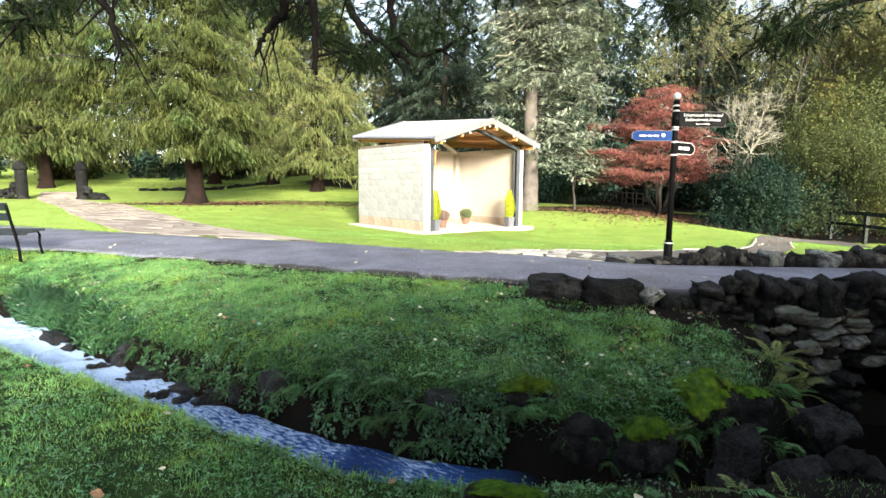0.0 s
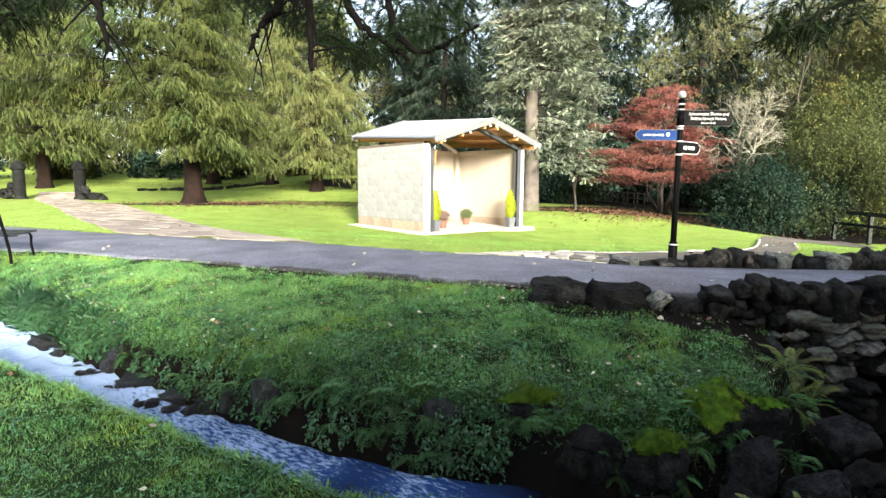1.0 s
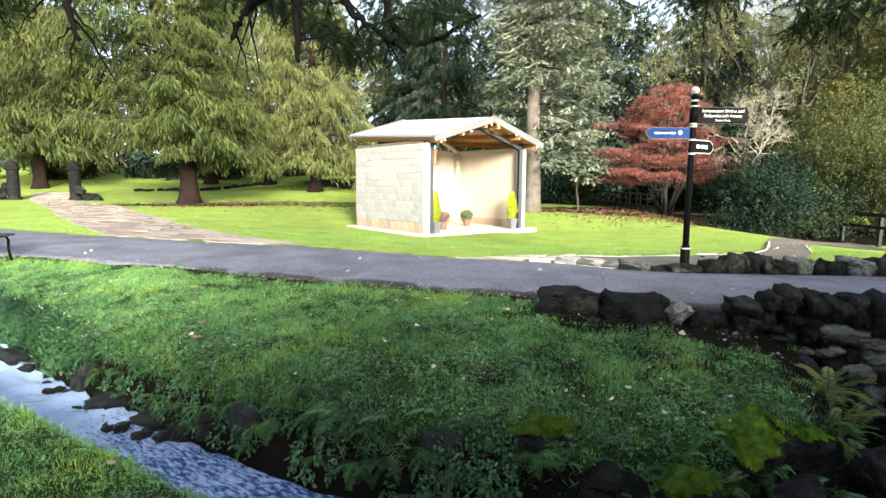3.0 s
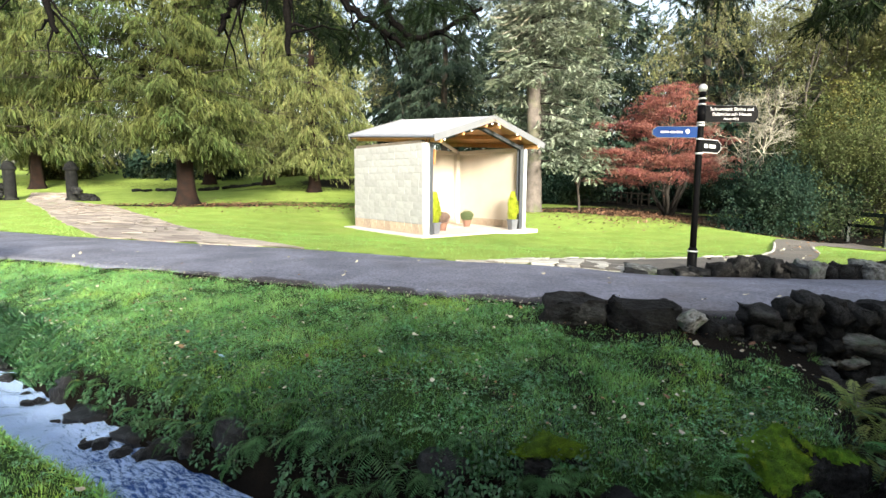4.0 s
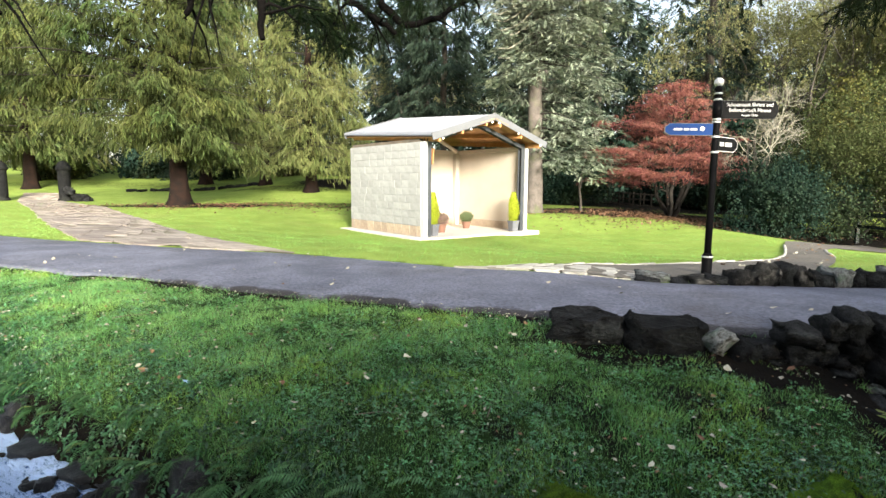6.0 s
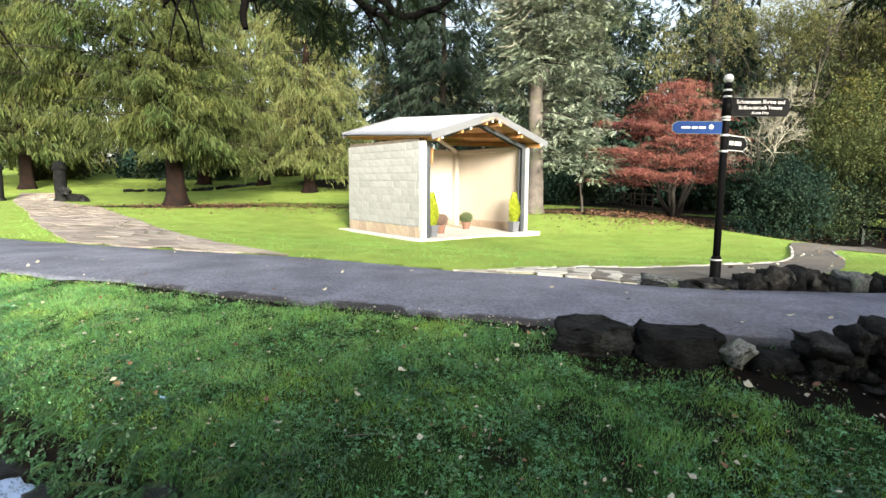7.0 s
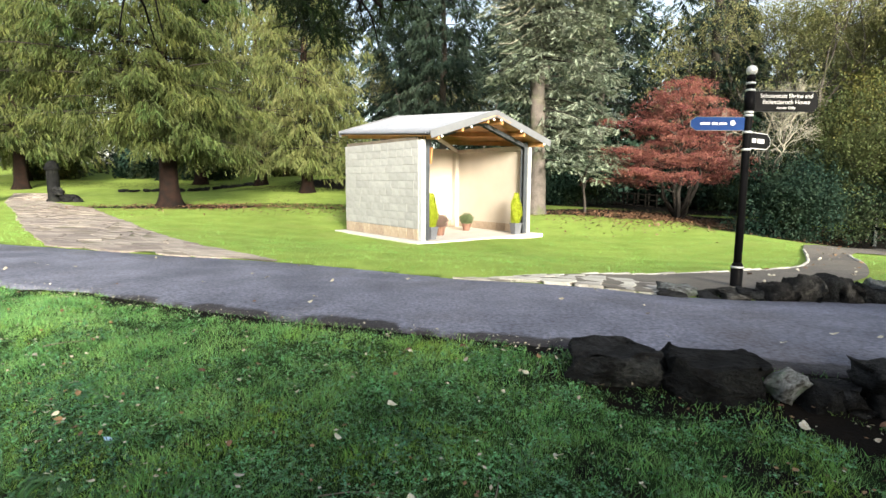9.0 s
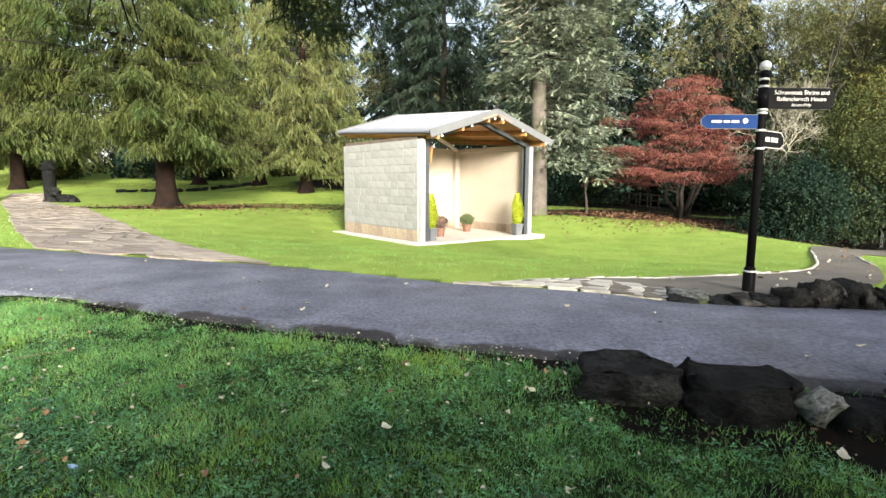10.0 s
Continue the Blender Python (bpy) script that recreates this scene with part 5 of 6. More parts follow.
# ---- gate pillars ----
def pillar(at, group):
    z = float(height(*at))
    p = empty("gate_pillar", pose(at[0], at[1], z), "round dark stone gate pillar with domed cap", "pillar", group)
    part("base", lathe([(0.42, -0.2), (0.42, 0.12), (0.37, 0.18)], 18), M_PILLAR, p)
    part("drum", lathe([(0.33, 0.1), (0.335, 0.6), (0.32, 0.62), (0.335, 0.66), (0.335, 1.2), (0.32, 1.22), (0.335, 1.26), (0.33, 1.95)], 18), M_PILLAR, p)
    part("cap", lathe([(0.37, 1.9), (0.42, 1.96), (0.42, 2.08), (0.35, 2.14), (0.32, 2.3), (0.18, 2.46), (0.02, 2.5)], 18), M_PILLAR, p, smooth=True)
    return p


pillar((-23.55, 35.0), "gate pillars")
pillar((-27.5, 35.0), "gate pillars")

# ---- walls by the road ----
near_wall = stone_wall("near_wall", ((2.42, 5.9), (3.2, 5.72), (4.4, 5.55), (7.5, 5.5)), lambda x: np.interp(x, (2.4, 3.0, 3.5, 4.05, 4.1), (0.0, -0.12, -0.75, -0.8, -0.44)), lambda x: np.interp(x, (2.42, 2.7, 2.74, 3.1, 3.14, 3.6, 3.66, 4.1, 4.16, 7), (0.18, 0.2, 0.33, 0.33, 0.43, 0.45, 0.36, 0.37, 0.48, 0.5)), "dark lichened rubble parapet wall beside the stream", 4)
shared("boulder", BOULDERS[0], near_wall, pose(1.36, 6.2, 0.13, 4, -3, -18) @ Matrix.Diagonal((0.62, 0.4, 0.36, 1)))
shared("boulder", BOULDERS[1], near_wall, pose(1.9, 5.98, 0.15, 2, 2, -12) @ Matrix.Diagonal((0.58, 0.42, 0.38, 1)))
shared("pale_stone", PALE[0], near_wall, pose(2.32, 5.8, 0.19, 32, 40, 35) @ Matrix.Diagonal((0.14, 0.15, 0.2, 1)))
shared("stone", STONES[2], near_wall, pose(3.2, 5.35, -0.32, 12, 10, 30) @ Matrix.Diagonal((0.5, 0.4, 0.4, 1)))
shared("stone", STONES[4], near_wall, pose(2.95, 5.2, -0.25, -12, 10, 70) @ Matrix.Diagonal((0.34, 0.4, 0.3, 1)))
for k in range(3):
    shared("stone", STONES[k], near_wall, pose(4.18, 5.5, -0.6 - 0.14 * k, 5 * k, 4, 20 * k) @ Matrix.Diagonal((0.3, 0.5, 0.2, 1)))
far_wall = stone_wall("far_wall", ((3.35, 9.22), (5.2, 9.0), (9, 8.9), (13, 9.1)), lambda x: 0.02, lambda x: np.interp(x, (3.3, 4.2, 4.5, 8), (0.1, 0.17, 0.27, 0.32)), "low wall of dark uneven boulders along the road", 8, False, STONES + WALLSTONES[:2])
shared("stone", PALE[1], far_wall, pose(3.12, 9.3, 0.1, 5, 5, 10) @ Matrix.Diagonal((0.42, 0.3, 0.16, 1)))
shared("stone", STONES[1], far_wall, pose(2.95, 9.08, 0.1, 5, 5, -20) @ Matrix.Diagonal((0.32, 0.2, 0.1, 1)))

r = random.Random(91)
for k in range(15):
    x = -23.0 + k * 0.62 + r.uniform(-0.15, 0.15)
    y = 41.5 + 0.35 * k * 0.3 + r.uniform(-0.2, 0.2)
    ob = shared("edging_stone", r.choice(STONES), None, pose(x, y, float(height(x, y)) + 0.08, r.uniform(-8, 8), r.uniform(-8, 8), r.uniform(0, 180)) @ Matrix.Diagonal((r.uniform(0.5, 1.0), 0.4, r.uniform(0.14, 0.32), 1)))
    tagged(ob, "low dark mossy stone edging the lawn", "stone", "stones edging the lawn")
for near, cy, way, n, reach_ in ((-27.9, 34.8, -1, 16, 2.2), (-23.1, 34.7, 1, 11, 1.2)):
    stub = empty("rubble_wall", pose(0, 0, 0), "tumbled stub of rubble wall beside a gate pillar", "wall", "tumbled wall ends")
    for k in range(n):
        f = ((k + r.random()) / n) ** 1.2
        x, y = near + way * reach_ * f, cy + r.uniform(-0.25, 0.25)
        z = float(height(x, y)) + 0.1 + (1 - f) * r.uniform(0.0, 0.85)
        shared("stone", r.choice(STONES), stub, pose(x, y, z, r.uniform(-20, 20), r.uniform(-20, 20), r.uniform(0, 180)) @ Matrix.Diagonal((r.uniform(0.35, 0.55), 0.45, r.uniform(0.26, 0.42), 1)))


# ---- bench ----
def bench(m):
    b = empty("park_bench", m, "dark slatted park bench on curved iron legs", "bench")
    for x in (-0.06, -0.95, -1.8):
        path = [(x, -0.02, 0.0), (x, -0.03, 0.2), (x, -0.1, 0.48), (x, -0.2, 0.8), (x, -0.25, 0.98)]
        part("rear_leg", tube(path, [0.024] * 5, 8), M_BLACK, b)
        path = [(x, 0.56, 0.0), (x, 0.52, 0.12), (x, 0.48, 0.28), (x, 0.5, 0.42), (x, 0.44, 0.49), (x, 0.2, 0.49), (x, -0.1, 0.47)]
        part("front_leg", tube(path, [0.022, 0.02, 0.02, 0.022, 0.022, 0.02, 0.02], 8), M_BLACK, b)
    for k in range(4):
        part("seat_slat", box((1.95, 0.125, 0.035), (-0.93, -0.02 + 0.155 * k, 0.515 - 0.004 * (k - 3) ** 2), 0.006), M_SLATS, b)
    for k in range(2):
        part("back_slat", box((1.95, 0.03, 0.13), (-1.03, -0.165 - 0.055 * k, 0.78 + 0.17 * k), 0.006, turn=Matrix.Rotation(radians(14), 4, "X")), M_SLATS, b)
    return b


bench(pose(-7.12, 9.0, float(height(-7.12, 9.1)) + 0.04, 0, 0, 4))

# ---- railing beyond the path ----
railing = empty("railing", pose(0, 0, 0), "dark painted two-bar railing beside the path", "railing")
RA = [(16.95, 23.3), (16.9, 21.3), (16.85, 19.3), (16.8, 17.3)]
for x, y in RA:
    z = float(height(x, y))
    part("rail_post", box((0.14, 0.14, 1.3), (x, y, z + 0.6), 0.01), M_SLATS, railing)
for dz, hh in ((1.2, 0.16), (0.72, 0.12)):
    z0, z1 = float(height(*RA[0])) + dz, float(height(*RA[-1])) + dz
    bm = bmesh.new()
    p, q = Vector((RA[0][0] - 0.1, RA[0][1] + 0.1, z0)), Vector((RA[-1][0] - 0.1, RA[-1][1], z1))
    bmesh.ops.create_cube(bm, size=1, matrix=Matrix.Translation((p + q) / 2) @ (q - p).to_track_quat("X", "Z").to_matrix().to_4x4() @ Matrix.Diagonal(((q - p).length, 0.06, hh, 1)))
    part("rail", bm, M_SLATS, railing)

# ---- rustic footbridge under the maple ----
bridge = empty("footbridge", pose(0, 0, 0), "small rustic timber footbridge with open rails", "bridge")
for side in (0, 1.3):
    for k in range(6):
        x, y = 10.4 + 0.62 * k, 37.5 + side - 0.25 * k
        z = float(height(x, y)) - 0.35
        part("bridge_post", box((0.1, 0.1, 1.35), (x, y, z + 0.6), 0.008), M_BRIDGE, bridge)
    for dz in (0.45, 0.85, 1.2):
        p, q = Vector((10.2, 37.55 + side, float(height(10.4, 37.5)) - 0.35 + dz)), Vector((13.7, 36.2 + side, float(height(13.6, 36.3)) - 0.35 + dz))
        part("bridge_rail", rod(0.045, 0.045, p, q, 8), M_BRIDGE, bridge)
part("deck", box((3.6, 1.4, 0.1), (11.95, 37.5, float(height(11.95, 37.5)) - 0.3), 0.01, turn=Matrix.Rotation(radians(-21), 4, "Z")), M_BRIDGE, bridge)


# ---- potted plants in the shelter ----
def golden_conifer(m, group):
    p = empty("potted_conifer", m, "golden columnar conifer in a square grey planter", "potted plant", group)
    bm = bmesh.new()
    bmesh.ops.create_cone(bm, cap_ends=True, segments=4, radius1=0.17, radius2=0.22, depth=0.38, matrix=Matrix.Translation((0, 0, 0.19)) @ Matrix.Rotation(math.pi / 4, 4, "Z"))
    bmesh.ops.bevel(bm, geom=bm.edges[:], offset=0.012, segments=1, affect="EDGES")
    part("planter", bm, M_PLANTER, p)
    part("rim", box((0.33, 0.33, 0.05), (0, 0, 0.37), 0.008), M_PLANTER, p)
    r = np.random.RandomState(3)
    n = 1500
    g = r.uniform(0, 1, n)
    a = r.uniform(0, 6.28, n)
    rad = 0.165 * (np.sin(np.clip(g * 1.15 + 0.22, 0, 1.34) * 2.3)) ** 0.8 * (0.8 + 0.25 * np.sin(a * 3 + g * 9)) * r.uniform(0.75, 1.05, n)
    P = np.stack([np.cos(a) * rad, np.sin(a) * rad, 0.38 + g * 1.02], -1)
    D = np.stack([np.cos(a) * 0.5, np.sin(a) * 0.5, 1 + 0 * a], -1)
    part("foliage", scatter(CLUMP, P, D, r.normal(0, 1, (n, 3)), 0.075), M_LIME, p)
    part("stem", rod(0.02, 0.01, (0, 0, 0.3), (0, 0, 1.2), 6), M_BARK, p)
    return p


golden_conifer(SHELTER @ pose(0.5, 0.12, 0.06, 0, 0, 8), "conifers at the shelter front")
golden_conifer(SHELTER @ pose(W - 0.62, -0.12, 0.06, 0, 0, -5), "conifers at the shelter front")


def round_pot(m, leaves, spread, n, label, pot_r=0.17, pot_h=0.27, squash=0.8, lift=0.0):
    p = empty("potted_plant", m, label, "potted plant")
    part("pot", lathe([(pot_r * 0.72, 0), (pot_r * 0.95, pot_h * 0.78), (pot_r * 1.08, pot_h * 0.78), (pot_r * 1.08, pot_h), (pot_r * 0.95, pot_h), (pot_r * 0.9, pot_h * 0.8)], 18), M_TERRA, p)
    r = np.random.RandomState(12)
    d = unit(r.normal(0, 1, (n, 3)))
    P = d * spread * r.uniform(0.6, 1.05, (n, 1)) * [1, 1, squash] + [0, 0, pot_h + spread * squash * 0.85 + lift]
    part("foliage", scatter(CLUMP, P, d + r.normal(0, 0.4, d.shape), r.normal(0, 1, d.shape), 0.07), leaves, p)
    part("stem", rod(0.02, 0.015, (0, 0, pot_h * 0.7), (0, 0, pot_h + spread), 6), M_BARK, p)
    return p


round_pot(SHELTER @ pose(3.5, 1.9, 0.06), M_BOXBALL, 0.25, 500, "round clipped green shrub in a terracotta pot")
round_pot(SHELTER @ pose(1.55, 1.0, 0.06), M_PINK, 0.27, 420, "dusky pink flowering plant in a terracotta pot", pot_h=0.3)

# ---- paving: crazy flags of the gate path and by the road ----
def flags(name, left, right, n_along, n_across, label, seed, keep=1.0, lift=0.02, stone=None):
    """Irregular flagstones between two edge lines, each a piece on a bed."""
    r = np.random.RandomState(seed)
    A, B = curve_points(left, n_along + 1), curve_points(right, n_along + 1)
    grid_pts = np.array([[A[i] + (B[i] - A[i]) * (j / n_across) for j in range(n_across + 1)] for i in range(n_along + 1)])
    jit = r.uniform(-0.5, 0.5, grid_pts.shape)
    jit[:, (0, -1)] *= 0.3
    cell = np.linalg.norm(grid_pts[1:, :-1] - grid_pts[:-1, :-1], axis=-1).mean(), np.linalg.norm(grid_pts[:, 1:] - grid_pts[:, :-1], axis=-1).mean()
    grid_pts = grid_pts + jit * min(cell) * 0.85
    bedV, bedF = [], []
    G = np.array([[A[i] + (B[i] - A[i]) * f for f in (0, 0.25, 0.5, 0.75, 1)] for i in range(n_along + 1)])
    V = np.concatenate([G.reshape(-1, 2), (height(G[..., 0], G[..., 1]) + lift).reshape(-1, 1)], 1)
    i, j = np.meshgrid(np.arange(4), np.arange(n_along))
    a = j * 5 + i
    bed = part(name, (V, np.stack([a, a + 1, a + 6, a + 5], -1).reshape(-1, 4)), M_JOINT, None)
    tagged(bed, label, "path", kind="structure")
    for i in range(n_along):
        for j in range(n_across):
            if r.random_sample() > keep:
                continue
            q = np.array([grid_pts[i, j], grid_pts[i, j + 1], grid_pts[i + 1, j + 1], grid_pts[i + 1, j]])
            c = q.mean(0)
            ring = []
            for k in range(4):
                p0, p1 = q[k], q[(k + 1) % 4]
                for f in (0.12, 0.5, 0.88):
                    ring.append(p0 + (p1 - p0) * f + r.normal(0, 0.02, 2))
            ring = c + (np.array(ring) - c) * 0.965
            z = float(height(*c)) + lift + r.uniform(0.004, 0.008)
            bm = bmesh.new()
            top = [bm.verts.new((x - c[0], y - c[1], 0)) for x, y in ring]
            rim = [bm.verts.new(((x - c[0]) * 1.03, (y - c[1]) * 1.03, -0.005)) for x, y in ring]
            low = [bm.verts.new(((x - c[0]) * 1.03, (y - c[1]) * 1.03, -0.06)) for x, y in ring]
            bm.faces.new(top)
            for u, v in ((rim, top), (low, rim)):
                for k in range(12):
                    bm.faces.new((u[k], u[(k + 1) % 12], v[(k + 1) % 12], v[k]))
            bmesh.ops.recalc_face_normals(bm, faces=bm.faces[:])
            fl = part("flagstone", bm, stone or M_FLAG, bed)
            fl.matrix_basis = pose(c[0], c[1], z, r.uniform(-0.12, 0.12), r.uniform(-0.12, 0.12), 0)
    return bed


flags("gate_path", ((-7.9, 13.2), (-11, 16.6), (-18.2, 25.2), (-26.2, 34.5), (-30, 40)), ((-2.7, 11.35), (-4.6, 13.2), (-7.4, 16.5), (-16.4, 27.3), (-23.4, 34.5), (-27, 40)), 58, 7, "worn crazy-paved stone path to the gate", 61)
# paler stone than the gate path, the apron's sunlight put into its colour
flags("flagged_apron", ((0.2, 9.92), (1.2, 9.6), (2.2, 9.35), (2.95, 9.12)), ((0.9, 9.95), (1.5, 10.1), (2.3, 10.45), (3.1, 9.9)), 7, 3, "sunlit pale flagstone apron beside the road", 62, lift=0.025, stone=M_KERB)

# ---- pale edging stones along the curving path ----
edging = empty("kerb", pose(0, 0, 0), "pale stone edging along the curving path", "kerb", kind="structure")
kme = bpy.data.meshes.new("kerb_stone")
bm = box((1, 0.065, 0.14), (0, 0, 0), 0.015)
bm.to_mesh(kme)
bm.free()
kme.materials.append(M_KERB)
r = random.Random(17)
for line_pts in (curve_points(PATH_IN, 200)[14:126], curve_points(PATH_OUT, 200)[92:122]):
    k = 0
    while k < len(line_pts) - 4:
        p, q = Vector(line_pts[k]), Vector(line_pts[k + 3])
        c, d = (p + q) / 2, q - p
        z = float(height(c.x, c.y))
        shared("kerb_stone", kme, edging, pose(c.x, c.y, z - 0.025 + r.uniform(-0.01, 0.012), r.uniform(-2, 2), 0, math.degrees(math.atan2(d.y, d.x))) @ Matrix.Diagonal((d.length * 0.99, r.uniform(0.9, 1.15), 1, 1)))
        k += 3

# ---- turf ----
BLADE = (np.array([[0, -0.05, 0], [0, 0.05, 0], [1, 0, 0.3]]), np.array([[0, 1, 2]]))
THIN = (np.array([[0, -0.011, 0], [0, 0.011, 0], [0.6, 0.009, 0.15], [1, 0, 0.5]]), np.array([[0, 1, 2], [0, 2, 3]]))
TUFT = joined([scatter(BLADE, np.random.RandomState(k).normal(0, 0.25, (1, 3)) * [0, 1, 1], np.random.RandomState(k + 9).normal(0, 0.35, (1, 3)) + [1, 0, 0], np.random.RandomState(k + 19).normal(0, 1, (1, 3)), 1.0) for k in range(2)])
TREFOIL = joined([scatter(LEAF_QUAD, [[0, 0, 0]], [[math.cos(a), math.sin(a), 0.1]], [[0, 0, 1]], 1.0) for a in (0.2, 2.3, 4.4)])


def strewn(r, n, x0, x1, lo, hi):
    x = r.uniform(x0, x1, n)
    a, b = lo(x), hi(x)
    widest = max((b - a).max(), 0.01)
    keep = r.uniform(0, 1, n) < np.clip((b - a) / widest, 0, 1)
    x, a, b = x[keep], a[keep], b[keep]
    return x, a + (b - a) * r.uniform(0, 1, len(x))


def blades(name, r, x, y, tall, template, label, sink=0.004, lay=0.45, material=M_GRASS):
    n = len(x)
    P = np.stack([x, y, height(x, y) - sink], -1)
    D = r.normal(0, lay, (n, 3)) * [1, 1, 0] + [0, 0, 1]
    patch = 0.8 + 0.35 * wave(x, y, 0.45, 31) + 0.25 * wave(x, y, 0.12, 32)
    ob = part(name, scatter(template, P, D, r.normal(0, 1, (n, 3)) * [1, 1, 0.1], tall * np.clip(patch, 0.35, 1.6) * r.uniform(0.6, 1.4, n)), material, None)
    return tagged(ob, label, "grass", kind="stuff")


r = np.random.RandomState(404)
lipf, nearf, ynf, yff = (lambda p: (lambda x: line(p, x)))(BANK_LIP), (lambda x: line(NEAR_LIP, x)), (lambda x: line(ROAD_NEAR, x)), (lambda x: line(ROAD_FAR, x))
x, y = strewn(r, 300000, -9, 3.5, lambda x: lipf(x) - 0.12, lambda x: ynf(x) + 0.02)
keep = r.uniform(0, 1, len(x)) > soil_shade_mask(x, y) * 1.1
blades("far_bank_grass", r, x[keep], y[keep], 0.047, BLADE, "short lawn grass between stream and road, shade in its colour", material=M_BANKGRASS)
x, y = strewn(r, 230000, -6.2, 3.0, lambda x: 0 * x + 1.5, lambda x: nearf(x) + 0.08)
keep = r.uniform(0, 1, len(x)) > soil_shade_mask(x, y)
x, y = x[keep], y[keep]
blades("near_bank_grass", r, x, y, 0.037, BLADE, "short grass on the near bank of the stream", material=M_BANKGRASS)
x, y = strewn(r, 60000, -6, 4.5, lambda x: 0 * x - 3.5, lambda x: 0 * x + 1.5)
blades("near_bank_grass", r, x, y, 0.06, BLADE, "short grass on the near bank of the stream", material=M_BANKGRASS)
x, y = strewn(r, 4200, -9, 3.2, lambda x: lipf(x) - 0.28, lambda x: lipf(x) + 0.1)
blades("bank_edge_grass", r, x, y, 0.065, THIN, "long dark grass along the stream bank", lay=0.9, material=M_IVY)
x, y = strewn(r, 5000, -6.4, -4.3, lambda x: lipf(x) - 0.3, lambda x: lipf(x) + 0.05)
blades("bank_edge_grass", r, x, y, 0.15, THIN, "long dark grass hanging over the stream bank", lay=0.9, material=M_IVY)
x, y = strewn(r, 5200, -6, 0.4, lambda x: nearf(x) - 0.08, lambda x: nearf(x) + 0.14)
blades("bank_edge_grass", r, x, y, 0.06, THIN, "long grass hanging over the stream bank", lay=0.9, material=M_BANKGRASS)
x, y = strewn(r, 80000, -8, 3.3, lambda x: lipf(x) - 0.2, lambda x: ynf(x) - 0.05)
keep = (wave(x, y, 0.5, 41) + 0.8 * wave(x, y, 0.12, 42) > r.uniform(-1.3, 0.9, len(x))) & (r.uniform(0, 0.75, len(x)) > soil_shade_mask(x, y)) & (r.uniform(0, 1, len(x)) > 0.85 * sstep(0.25, 0.8, (y - lipf(x)) / (ynf(x) - lipf(x) + 0.01)) * sstep(2.0, -2.0, x))
x, y = x[keep], y[keep]


def clover(name, x, y):
    n = len(x)
    P = np.stack([x, y, height(x, y) + r.uniform(0.01, 0.04, n)], -1)
    tagged(part(name, scatter(TREFOIL, P, r.normal(0, 1, (n, 3)) * [1, 1, 0.2], r.normal(0, 0.4, (n, 3)) + [0, 0, 1], r.uniform(0.009, 0.025, n)), M_CLOVER, None), "low clover and buttercup leaves in the turf", "grass", kind="stuff")


clover("clover", x, y)
x, y = strewn(r, 26000, -5.8, 2.0, lambda x: 0 * x + 1.6, lambda x: nearf(x))
keep = (wave(x, y, 0.5, 43) + 0.8 * wave(x, y, 0.12, 44) > r.uniform(-1.2, 0.8, len(x))) & (r.uniform(0, 1, len(x)) > soil_shade_mask(x, y))
clover("clover", x[keep], y[keep])
x, y = strewn(r, 190000, -24, 12, lambda x: yff(x) + 0.03, lambda x: 0 * x + 33)
keep = r.uniform(0, 1, len(x)) < np.clip(1.4 - (y - 10) / 16, 0.3, 1)
x, y = x[keep], y[keep]
c_, s_ = math.cos(radians(38.5)), math.sin(radians(38.5))
lx, ly = (x + 0.61) * c_ + (y - 18.75) * s_, -(x + 0.61) * s_ + (y - 18.75) * c_
in_slab = (lx > -0.47) & (lx < W + 0.47) & (ly > -0.46) & (ly < DEEP + 0.3)


def inside(x, y, ring):
    n, hit = len(ring), np.zeros(len(x), bool)
    for k in range(n):
        (xa, ya), (xb, yb) = ring[k], ring[(k + 1) % n]
        if ya != yb:
            hit ^= ((ya > y) != (yb > y)) & (x < (xb - xa) * (y - ya) / (yb - ya) + xa)
    return hit


GATE_RING = ((-7.9, 13.2), (-11, 16.6), (-18.2, 25.2), (-16.4, 27.3), (-7.4, 16.5), (-4.6, 13.2), (-2.7, 11.35))
keep = ~in_slab & ~inside(x, y, PATH_IN + PATH_OUT[::-1]) & ~inside(x, y, GATE_RING) & (r.uniform(0, 1, len(x)) > soil_shade_mask(x, y))
blades("lawn_grass", r, x[keep], y[keep], 0.05, TUFT, "bright close-cut lawn grass round the shelter")


# leaf litter under the maple and the yew
n = 9000
which = r.uniform(0, 1, n)
x = np.where(which < 0.75, r.normal(11.5, 3.6, n), r.normal(-10.5, 4.2, n))
y = np.where(which < 0.75, r.normal(28.2, 2.3, n), r.normal(28.4, 1.7, n))
keep = ~inside(x, y, PATH_IN + PATH_OUT[::-1])
x, y = x[keep], y[keep]
tagged(part("leaf_litter", scatter(LEAF_QUAD, np.stack([x, y, height(x, y) + 0.03], -1), r.normal(0, 1, (len(x), 3)) * [1, 1, 0.2], r.normal(0, 0.3, (len(x), 3)) + [0, 0, 1], r.uniform(0.08, 0.16, len(x))), M_BROWNLEAF, None), "red-brown fallen leaves under the trees", "leaves", kind="stuff")


# crumbs of dead leaf caught along the road's edge
n = 280
x = r.uniform(-6.5, 2.0, n)
y = line(ROAD_NEAR, x) + r.normal(-0.06, 0.11, n)
